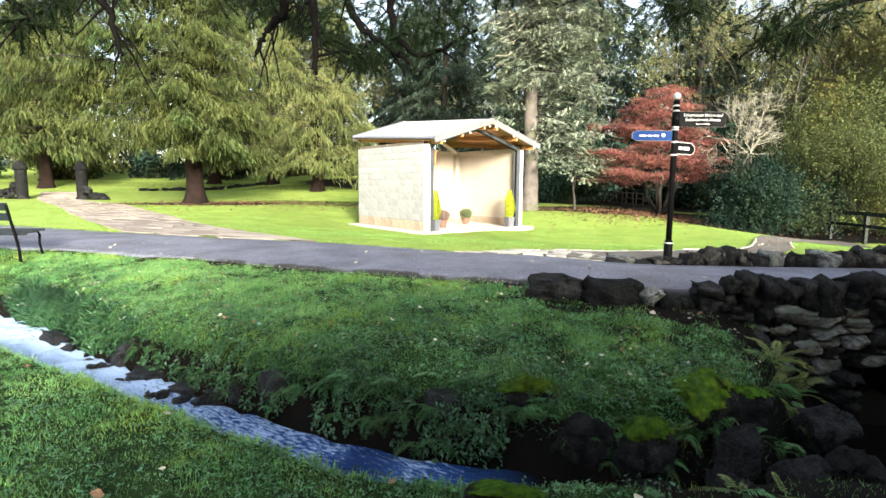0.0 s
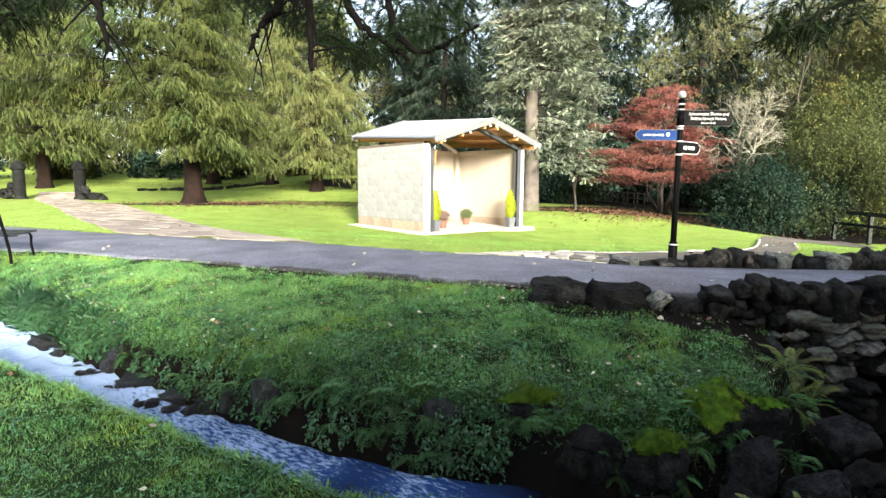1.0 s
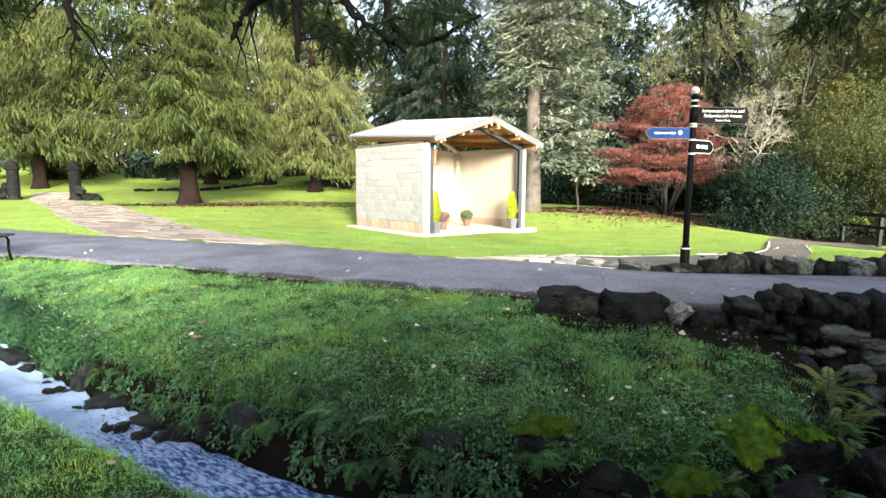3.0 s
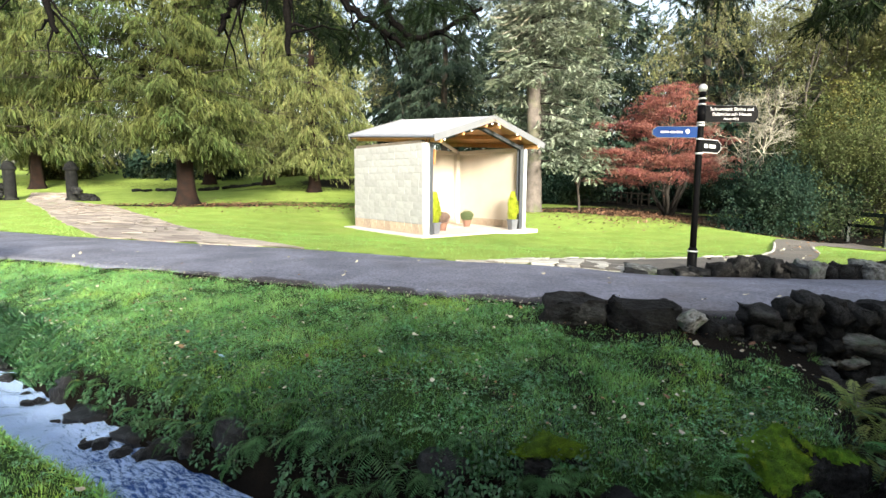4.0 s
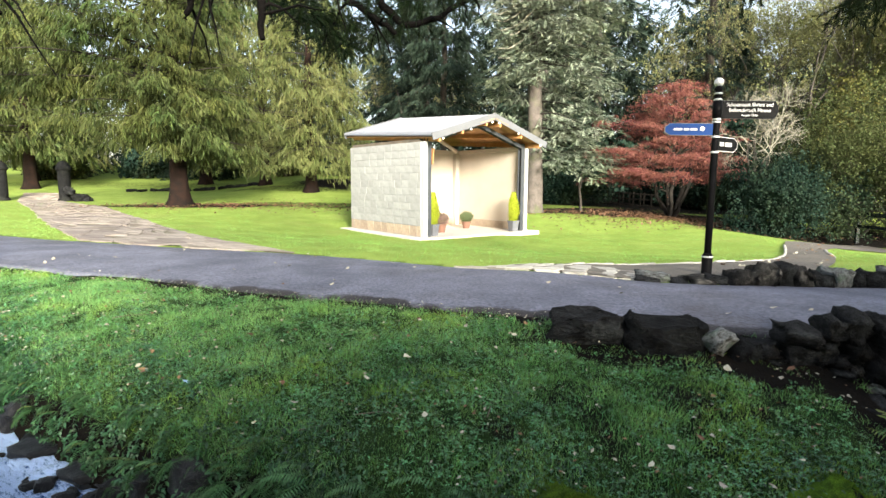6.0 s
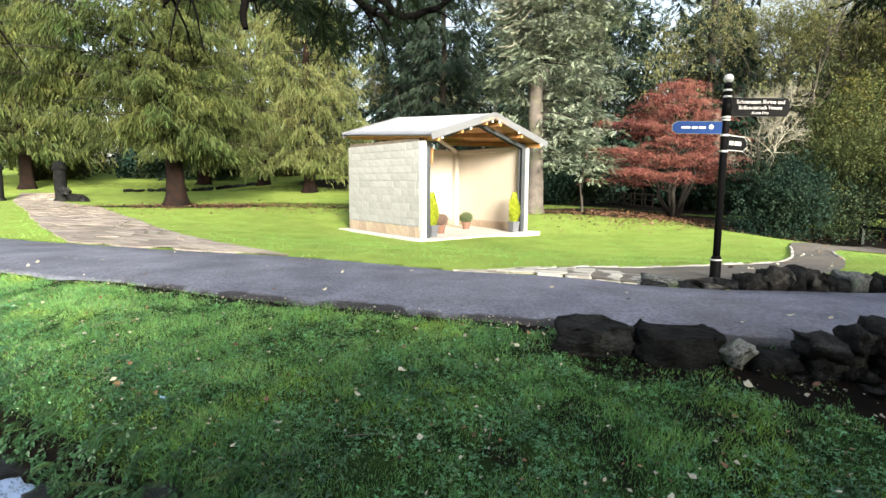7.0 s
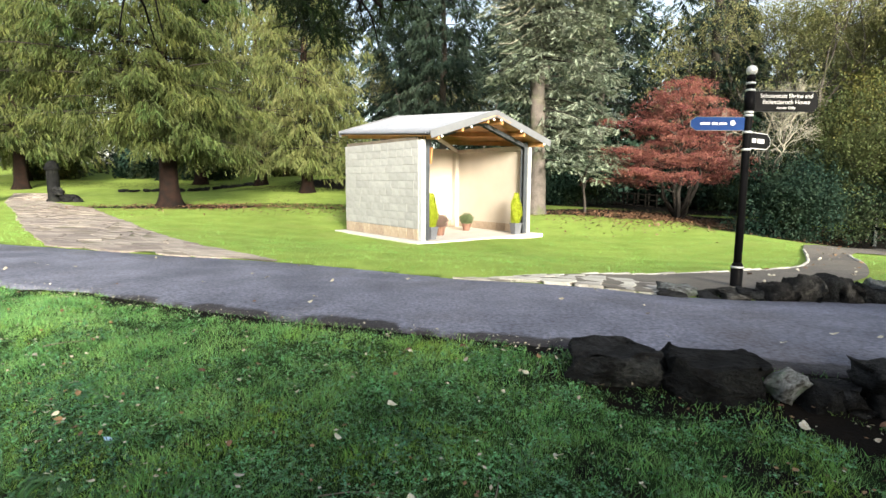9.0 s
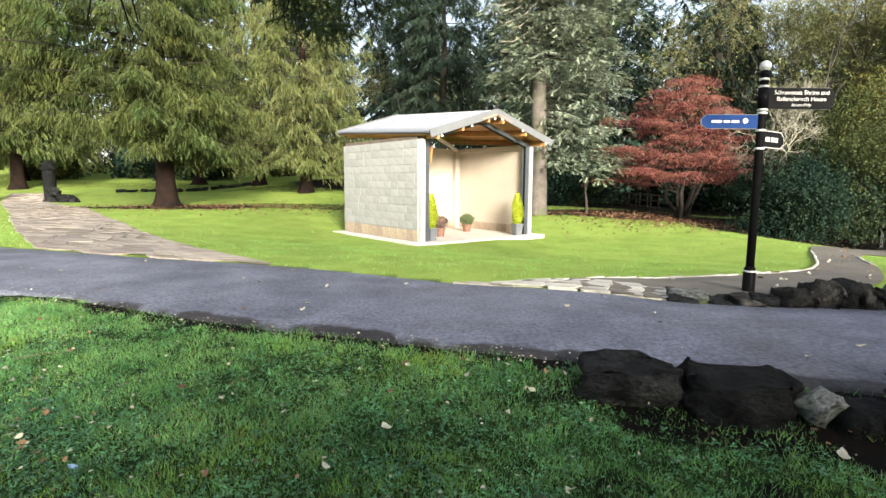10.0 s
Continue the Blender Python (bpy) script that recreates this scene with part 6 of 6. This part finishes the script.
tagged(part("leaf_crumbs", scatter(LEAF_QUAD, np.stack([x, y, np.where(y > line(ROAD_NEAR, x) + 0.04, 0.172, height(x, y) + 0.03)], -1), r.normal(0, 1, (n, 3)) * [1, 1, 0.2], r.normal(0, 0.4, (n, 3)) + [0, 0, 1], r.uniform(0.008, 0.032, n)), M_LEAF, None), "pale crumbs of dead leaf along the road edge", "leaves", kind="stuff")

# small bits of leaf strewn over the bank
for name_, mat_, n in (("leaf_bits", M_LEAF, 420), ("brown_leaf_bits", M_BROWNLEAF, 320)):
    x = r.uniform(-6.5, 3.0, n)
    y = line(BANK_LIP, x) + (line(ROAD_NEAR, x) - line(BANK_LIP, x)) * r.uniform(0, 1, n) ** 1.2
    tagged(part(name_, scatter(LEAF_QUAD, np.stack([x, y, height(x, y) + 0.048], -1), r.normal(0, 1, (n, 3)) * [1, 1, 0.2], r.normal(0, 0.4, (n, 3)) + [0, 0, 1], r.uniform(0.014, 0.04, n)), mat_, None), "small bits of dead leaf scattered over the grass", "leaves", kind="stuff")

# ---- ferns and bank plants ----
def frond_mesh(name, pairs, arch, material, seed, width=0.22, full=0.33):
    r = np.random.RandomState(seed)
    Vs, Fs = [], []
    s = np.linspace(0, 1, pairs + 2)
    bow = lambda t: np.array([t * (1 - 0.25 * arch * t), 0.03 * math.sin(t * 4 + seed), 0.55 * t - arch * t * t])
    RV, RF = tube([bow(t) for t in s], np.linspace(0.009, 0.002, pairs + 2), 3)
    for k in range(pairs):
        t = 0.14 + 0.86 * (k + 0.5) / pairs
        p = bow(t)
        l = width * math.sin(min(1, 0.28 + 1.0 * (1 - t)) * 1.7) * r.uniform(0.85, 1.15)
        for side in (-1, 1):
            d = np.array([0.35, side, -0.25 + r.normal(0, 0.1)])
            d = d / np.linalg.norm(d) * l
            w = np.array([full / pairs, 0, 0.012])
            i = len(Vs)
            Vs += [p, p + d * 0.35 + w * 0.75, p + d * 0.7 + w * 0.5, p + d, p + d * 0.7 - w * 0.4, p + d * 0.35 - w * 0.6]
            Fs += [[i, i + 1, i + 2], [i, i + 2, i + 4], [i + 2, i + 3, i + 4], [i, i + 4, i + 5]]
    V, F = joined([(RV, np.concatenate([RF[:, [0, 1, 2]], RF[:, [0, 2, 3]]])), (np.array(Vs), np.array(Fs))])
    tmp = part(name, (V, F), material, None)
    me = tmp.data
    bpy.data.objects.remove(tmp)
    return me


FRONDS = [frond_mesh("frond", 15, 0.75, M_FERN, 1), frond_mesh("frond", 16, 1.0, M_FERN, 2), frond_mesh("frond", 14, 0.55, M_FERN, 3)]
OLD_FRONDS = [frond_mesh("old_frond", 16, 0.7, M_OLDFERN, 4, 0.15, 0.2), frond_mesh("old_frond", 17, 0.35, M_OLDFERN, 5, 0.14, 0.19), frond_mesh("old_frond", 16, 0.5, M_OLDFERN, 6, 0.15, 0.19)]


def fern(at, size, n, seed, old=0.0, face=-90, fan=230, dz=0.0, lift=0):
    rr = random.Random(seed)
    z = float(height(*at)) + dz
    f = empty("fern", pose(at[0], at[1], z, 0, 0, 0), "yellowing fern on the stream bank" if old > 0.5 else "green fern arching over the stream bank", "fern", "ferns on the bank")
    for k in range(n):
        a = face + fan * ((k + 0.5) / n - 0.5) + rr.uniform(-18, 18)
        me = rr.choice(OLD_FRONDS) if rr.random() < old else rr.choice(FRONDS)
        shared("frond", me, f, pose(0, 0, 0, rr.uniform(-15, 15), rr.uniform(-12, 30) + lift, a) @ Matrix.Scale(size * rr.uniform(0.7, 1.2), 4))
    return f


rr = random.Random(2024)
for k in range(72):
    x = -6.3 + 8.9 * (k + rr.random()) / 72
    off = rr.uniform(-0.22, 0.1)
    big = 0.16 + 0.2 * math.exp(-((x + 0.7) / 1.1) ** 2)
    fern((x, float(line(BANK_LIP, x)) + off), big * rr.uniform(0.65, 1.15), rr.randint(5, 8), 100 + k, old=0.04)
for k in range(46):
    x = -5.0 + 7.4 * (k + rr.random()) / 46
    lip, foot = float(line(BANK_LIP, x)), float(line(BANK_FOOT, x))
    fern((x, lip + (foot - lip) * rr.uniform(0.2, 0.8)), rr.uniform(0.14, 0.28), rr.randint(5, 8), 300 + k, old=0.06, fan=170)
for x, y, s, old in ((-0.95, 3.42, 0.3, 0), (-0.15, 2.98, 0.3, 0.0), (0.35, 2.95, 0.26, 0), (0.75, 2.98, 0.18, 0.3), (1.3, 2.9, 0.2, 0.2), (1.75, 2.95, 0.26, 0.3), (2.0, 2.9, 0.25, 0.6), (-1.1, 3.5, 0.2, 0)):
    fern((x, y), s, 6, int(x * 100) + 900, old, 60, 300)
for x, y, s, n, old in ((3.05, 4.75, 0.42, 12, 0.9), (3.3, 4.85, 0.4, 9, 0.9), (3.15, 4.55, 0.36, 8, 0.8), (2.9, 4.5, 0.34, 7, 0.6), (3.55, 4.5, 0.45, 6, 0.7), (2.8, 4.2, 0.3, 7, 0.4), (3.05, 4.25, 0.34, 7, 0.6), (2.45, 4.05, 0.24, 6, 0.1), (1.85, 3.95, 0.22, 6, 0.2), (3.4, 5.2, 0.3, 5, 0.5)):
    fern((x, y), s, n, int(x * 77), old, -110, 330, 0.06, -30)

BROAD = (np.array([[0, 0, 0], [0.3, 0.24, 0.06], [0.62, 0.2, 0.04], [1, 0, -0.14], [0.62, -0.2, 0.04], [0.3, -0.24, 0.06], [0.5, 0, -0.05]]), np.array([[0, 6, 1], [1, 6, 2], [2, 6, 3], [3, 6, 4], [4, 6, 5], [5, 6, 0]]))
r = np.random.RandomState(505)
n = 30000
x = r.uniform(-6.5, 2.3, n)
t = r.uniform(-0.35, 1.0, n)
y = line(BANK_LIP, x) + np.where(t < 0, -t * 0.9, -t * (line(BANK_LIP, x) - line(BANK_FOOT, x)) * 0.97)
keep = wave(x, y, 0.35, 51) + 0.5 * wave(x, y, 0.1, 53) > -0.1 + 0.2 * np.clip(t, 0, 1) + 1.6 * sstep(0.3, 0.9, x) * (t > 0.15)
keep &= r.uniform(0, 1, n) < np.where(t < 0.1, 0.5, 0.75)
x, y, face = x[keep], y[keep], t[keep] > 0
n = len(x)
P = np.stack([x, y, height(x, y) + r.uniform(0.01, 0.1, n)], -1)
D = r.normal(0, 0.6, (n, 3)) + [0, -0.7, -0.25]
tagged(part("bank_leaves", scatter(BROAD, P, D, r.normal(0, 0.4, (n, 3)) + [0, -0.3, 1], r.uniform(0.014, 0.03, n) * np.where(face, 1.7, 1.0)), M_IVY, None), "ivy and broad leaves trailing over the bank", "plants", kind="stuff")


# long grass that arches out from the lip and droops over the water
def drooping(name, hubs, per_hub, long, wide, lip, way, material, label):
    n = len(hubs) * per_hub
    x = np.repeat(hubs, per_hub) + r.normal(0, wide, n)
    y = np.interp(x, lip[0], lip[1]) + way * (r.normal(0.02, 0.07, n))
    P = np.stack([x, y, height(x, y) - 0.01], -1)
    D = r.normal(0, 0.45, (n, 3)) * [1, 0.6, 0.6] + [0, way * 0.75, 0.75]
    ob = part(name, scatter(THIN_ARCH, P, D, r.normal(0, 0.15, (n, 3)) + [0, way * 0.3, -1], np.repeat(long, per_hub) * r.uniform(0.5, 1.2, n)), material, None)
    tagged(ob, label, "grass", kind="stuff")


THIN_ARCH = (np.array([[0, -0.014, 0], [0, 0.014, 0], [0.4, 0.014, 0.08], [0.4, -0.014, 0.08], [0.75, 0.01, 0.36], [0.75, -0.01, 0.36], [0.95, 0, 0.85]]), np.array([[0, 1, 2], [0, 2, 3], [3, 2, 4], [3, 4, 5], [5, 4, 6]]))
hubs = r.uniform(-6.4, -4.75, 26)
drooping("drooping_grass", hubs, 90, r.uniform(0.16, 0.34, 26), 0.07, BANK_LIP, -1, M_IVY, "thick tussocks of dark grass drooping over the stream")
hubs = r.uniform(-6.3, -0.3, 70)
drooping("drooping_grass", hubs, 42, r.uniform(0.06, 0.14, 70), 0.06, BANK_LIP, -1, M_BANKGRASS, "tufts of long grass drooping over the bank")
hubs = r.uniform(-4.8, 0.2, 40)
drooping("drooping_grass", hubs, 24, r.uniform(0.05, 0.11, 40), 0.07, NEAR_LIP, 1, M_BANKGRASS, "tufts of grass drooping over the near bank")

# yellow-olive moss in the turf along the lips
M_TURFMOSS = mat("yellow_turf_moss", (0.2, 0.26, 0.022), (0.12, 0.17, 0.02), 0.9, 4, 20, 0, 0.3, island=0.4, spec=0.1)
n = 26000
x = r.uniform(-3.4, 2.6, n)
t = r.uniform(0, 1, n)
near_side = x < 0.1
y = np.where(near_side & (r.uniform(0, 1, n) < 0.6), line(NEAR_LIP, x) - 0.75 * t ** 1.3, line(BANK_LIP, x) + 0.95 * t ** 1.2)
keep = wave(x, y, 0.4, 61) + 0.6 * wave(x, y, 0.13, 62) > 0.42 + 0.5 * t
x, y = x[keep], y[keep]
blades("turf_moss", r, x, y, 0.026, BLADE, "yellow-olive moss growing through the turf", lay=0.9, material=M_TURFMOSS)

n = 380
x = -1.2 + 2.7 * r.uniform(0, 1, n) ** 1.5
y = line(NEAR_LIP, x) - np.abs(r.normal(0.02, 0.08, n))
P = np.stack([x, y, height(x, np.minimum(y, line(NEAR_LIP, x))) + r.uniform(0.0, 0.11, n) * (0.6 + 0.5 * wave(x, y, 0.3, 52))], -1)
tagged(part("lip_leaves", scatter(BROAD, P, r.normal(0, 0.8, (n, 3)) * [1, 1, 0.6] + [0, 0, 0.2], r.normal(0, 0.5, (n, 3)) + [0, 0, 1], r.uniform(0.012, 0.036, n)), M_IVY, None), "low leafy plants fringing the near bank", "plants", kind="stuff")


# ---- rocks in the bank and stream ----
def moss_cap(me, seed):
    """A cushion over the upper part of a rock."""
    bm = bmesh.new()
    bm.from_mesh(me)
    bmesh.ops.subdivide_edges(bm, edges=bm.edges[:], cuts=1, use_grid_fill=True)
    bmesh.ops.delete(bm, geom=[v for v in bm.verts if v.co.z < 0.34 + 0.13 * noise.noise(v.co * 3 + Vector((seed, 0, 0)))], context="VERTS")
    for v in bm.verts:
        v.co *= 1.05 + 0.05 * noise.noise(v.co * 6 + Vector((seed, 3, 1))) + 0.04 * noise.noise(v.co * 17)
    return bm


SLABS = [stone_mesh("slab", k + 131, 5, 0.26, M_WETSTONE, 0.75) for k in range(3)]


def bank_rock(at, size, yaw, seed, moss, label):
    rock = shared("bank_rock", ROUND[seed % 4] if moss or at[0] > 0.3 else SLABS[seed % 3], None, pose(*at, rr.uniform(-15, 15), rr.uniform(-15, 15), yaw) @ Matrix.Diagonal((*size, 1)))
    tagged(rock, label, "rock")
    if moss:
        part("moss_cap", moss_cap(ROUND[seed % 4], seed), M_MOSS, rock, "bright yellow-green moss cushion", smooth=True)
        bm = moss_cap(ROUND[seed % 4], seed)
        bm.normal_update()
        r = np.random.RandomState(seed)
        faces = [(np.array(f.calc_center_median()), np.array(f.normal), math.sqrt(f.calc_area())) for f in bm.faces]
        bm.free()
        pick = r.randint(0, len(faces), 2600)
        P = np.array([faces[k][0] for k in pick]) + r.normal(0, 0.5, (2600, 3)) * np.array([faces[k][2] for k in pick])[:, None]
        D = np.array([faces[k][1] for k in pick]) + r.normal(0, 0.7, (2600, 3))
        fuzz = part("moss_fuzz", scatter(BLADE, P, D, r.normal(0, 1, (2600, 3)), r.uniform(0.03, 0.09, 2600)), M_MOSS, rock, "fuzzy tips of the moss")
        tagged(fuzz, kind="stuff")
    return rock


for at, size, yaw, moss in (
    ((2.1, 4.18, -0.42), (0.46, 0.4, 0.42), 20, 1), ((2.52, 4.3, -0.46), (0.4, 0.36, 0.34), 70, 1), ((1.55, 3.9, -0.62), (0.4, 0.36, 0.36), 0, 1),
    ((0.7, 4.3, -0.42), (0.52, 0.4, 0.34), -6, 1), ((-1.95, 5.1, -0.66), (0.34, 0.28, 0.22), 35, 0), ((-1.55, 4.93, -0.56), (0.34, 0.26, 0.28), 30, 0), ((0.05, 4.32, -0.5), (0.3, 0.3, 0.3), 50, 0),
    ((-3.7, 6.15, -0.66), (0.34, 0.2, 0.3), 50, 0), ((-3.3, 5.75, -0.76), (0.5, 0.3, 0.16), -30, 0), ((-2.7, 5.42, -0.77), (0.46, 0.26, 0.14), -35, 0),
    ((-2.25, 5.1, -0.74), (0.22, 0.18, 0.18), 0, 0), ((2.8, 4.75, -0.5), (0.4, 0.4, 0.4), 40, 0), ((1.1, 3.95, -0.6), (0.4, 0.34, 0.36), 0, 0), ((2.3, 3.95, -0.68), (0.4, 0.34, 0.36), 60, 0),
    ((1.5, 3.55, -0.84), (0.36, 0.3, 0.26), 20, 0), ((2.1, 3.6, -0.84), (0.4, 0.3, 0.3), 70, 0), ((2.7, 3.75, -0.82), (0.4, 0.4, 0.32), 40, 0), ((3.2, 3.9, -0.84), (0.4, 0.34, 0.34), 10, 0), ((0.35, 2.78, -0.36), (0.42, 0.22, 0.16), 0, 1), ((-5.1, 6.85, -0.66), (0.4, 0.26, 0.16), -30, 0), ((3.3, 4.4, -0.7), (0.4, 0.36, 0.3), 0, 0),
):
    bank_rock(at, size, yaw, int(abs(at[0]) * 10), moss, "dark stream rock capped with bright moss" if moss else "dark wet rock in the stream bank")


for k in range(20):
    x = -5.2 + 3.2 * ((k + rr.random()) / 20) ** 0.9
    y = float(line(BANK_FOOT, x)) + rr.uniform(-0.3, 0.0)
    s = rr.uniform(0.05, 0.14)
    ob = shared("stream_stone", rr.choice(WET), None, pose(x, y, float(water_level(x)) + rr.uniform(-0.07, 0.0), rr.uniform(-15, 15), rr.uniform(-15, 15), rr.uniform(0, 180)) @ Matrix.Diagonal((s * 1.3, s, s * 0.8, 1)))
    tagged(ob, "small dark wet stone at the water's edge", "stone", "stones at the water's edge")


# ---- fallen leaves and twigs ----
def leaf_mesh(name, material, seed):
    r = np.random.RandomState(seed)
    n = 15
    a = np.linspace(0, 2 * np.pi, n, endpoint=False)
    rad = 0.42 * (1 + 0.35 * np.cos(a) + 0.12 * np.cos(a * 5 + seed) + r.uniform(-0.06, 0.06, n))
    V = [[0, 0, 0.02]] + [[rad[k] * math.cos(a[k]), 0.62 * rad[k] * math.sin(a[k]), 0.07 * math.sin(a[k] * 2 + seed) + 0.04] for k in range(n)]
    F = [[0, k + 1, (k + 1) % n + 1] for k in range(n)]
    tmp = part(name, (np.array(V), np.array(F)), material, None)
    me = tmp.data
    bpy.data.objects.remove(tmp)
    return me


LEAVES = [leaf_mesh("leaf", M_LEAF, k) for k in range(3)]
BROWN = [leaf_mesh("brown_leaf", M_BROWNLEAF, k + 5) for k in range(2)]


def drop_leaf(x, y, size, brown, up=0.05):
    ob = shared("fallen_leaf", rr.choice(BROWN if brown else LEAVES), None, pose(x, y, float(height(x, y)) + up, rr.uniform(-25, 25), rr.uniform(-25, 25), rr.uniform(0, 360)) @ Matrix.Scale(size, 4))
    tagged(ob, "brown curled fallen leaf lying on the grass" if brown else "pale dry fallen leaf lying on the grass", "leaf", "fallen leaves")


for k in range(150):
    x = -6.5 + 9.5 * rr.random() ** 0.8
    lo, hi = float(line(BANK_LIP, x)), float(line(ROAD_NEAR, x))
    drop_leaf(x, lo + (hi - lo) * rr.random() ** 1.2, 0.03 + 0.045 * rr.random() ** 1.6, rr.random() < 0.35)
for k in range(26):
    x = -2.55 + rr.gauss(0, 0.4)
    drop_leaf(x, float(line(BANK_LIP, x)) + 0.25 + abs(rr.gauss(0, 0.22)), rr.uniform(0.03, 0.075), rr.random() < 0.5)
scrap = shared("litter_scrap", LEAVES[1], None, pose(-1.98, 5.6, float(height(-1.98, 5.6)) + 0.04, 20, 35, 40) @ Matrix.Scale(0.07, 4))
scrap.data = scrap.data.copy()
scrap.data.materials[0] = mat("pale_blue_paper", (0.35, 0.5, 0.68), (0.28, 0.42, 0.6), 0.6, 8, 40, 0, 0.1)
tagged(scrap, "small scrap of pale blue litter in the grass", "litter")
for k in range(22):
    x = rr.uniform(-4.5, 1.2)
    y = rr.uniform(2.0, float(line(NEAR_LIP, x)) - 0.05)
    drop_leaf(x, y, rr.uniform(0.05, 0.1), rr.random() < 0.4)
for k in range(26):
    x = rr.uniform(-6.5, 4)
    lo, hi = float(line(ROAD_NEAR, x)), float(line(ROAD_FAR, x))
    drop_leaf(x, lo + (hi - lo) * rr.random(), rr.uniform(0.05, 0.09), rr.random() < 0.2, 0.065)
PIN, POUT = curve_points(PATH_IN, 60), curve_points(PATH_OUT, 60)
for k in range(36):
    i, f = rr.randint(6, 44), rr.uniform(0.05, 0.95)
    p = PIN[i] + (POUT[i] - PIN[i]) * f
    drop_leaf(p[0], p[1], rr.uniform(0.06, 0.13), rr.random() < 0.25, 0.05)
drop_leaf(0.72, 5.25, 0.095, False)
drop_leaf(2.2, 5.45, 0.11, False)
drop_leaf(-0.25, 5.85, 0.1, False)
for k, (x, y, l, a) in enumerate(((0.35, 4.95, 0.3, 80), (-0.9, 4.9, 0.5, 20), (-3.4, 7.0, 0.35, 30), (-0.55, 5.0, 0.4, 5))):
    q = Vector((math.cos(radians(a)) * l, math.sin(radians(a)) * l, 0.0))
    base = Vector((x, y, float(height(x, y)) + (0.03 if y < 7 else 0.07)))
    tw = part("twig", tube([base, base + q * 0.4 + Vector((0.01, 0.01, 0.012)), base + q], [0.004, 0.0035, 0.002], 6), M_OLDWOOD, None)
    tagged(tw, "thin fallen twig lying on the ground", "twig")

# ---- blocks of the shelter ----
def block_mesh(name, material):
    me = bpy.data.meshes.new(name)
    bm = box((1, 1, 1), (0, 0, 0), 0.012)
    bm.to_mesh(me)
    bm.free()
    me.materials.append(material)
    return me


BLK, BLK_LOW = block_mesh("block", M_BLOCK), block_mesh("damp_block", M_BLOCKLOW)
rr = random.Random(7)
course, foot_h = (WALL - 0.06 - 0.36) / 11, 0.36
for k in range(12):
    z0, h = (0.06, foot_h) if k == 0 else (0.06 + foot_h + course * (k - 1), course)
    at = -rr.uniform(0.05, 0.4)
    while at < DEEP:
        long = rr.uniform(0.36, 0.58)
        a, b = max(at, 0), min(at + long, DEEP)
        if b - a > 0.03:
            shared("block", BLK_LOW if k == 0 else BLK, left_wall, pose(-0.035 + rr.uniform(-0.004, 0.004), (a + b) / 2, z0 + h / 2) @ Matrix.Diagonal((0.13, b - a - (0.03 if k == 0 else 0.009), h - (0.03 if k == 0 else 0.009), 1)))
        at += long
for k in range(10):
    shared("block", BLK_LOW, right_wall, pose(W - 0.055, 0.25 + 0.45 * k, 0.06 + 0.15) @ Matrix.Diagonal((0.12, 0.435, 0.28, 1)))
for k in range(10):
    shared("block", BLK_LOW, back_wall, pose(0.35 + 0.45 * k, BACK - 0.255, 0.06 + 0.15) @ Matrix.Diagonal((0.435, 0.12, 0.28, 1)))
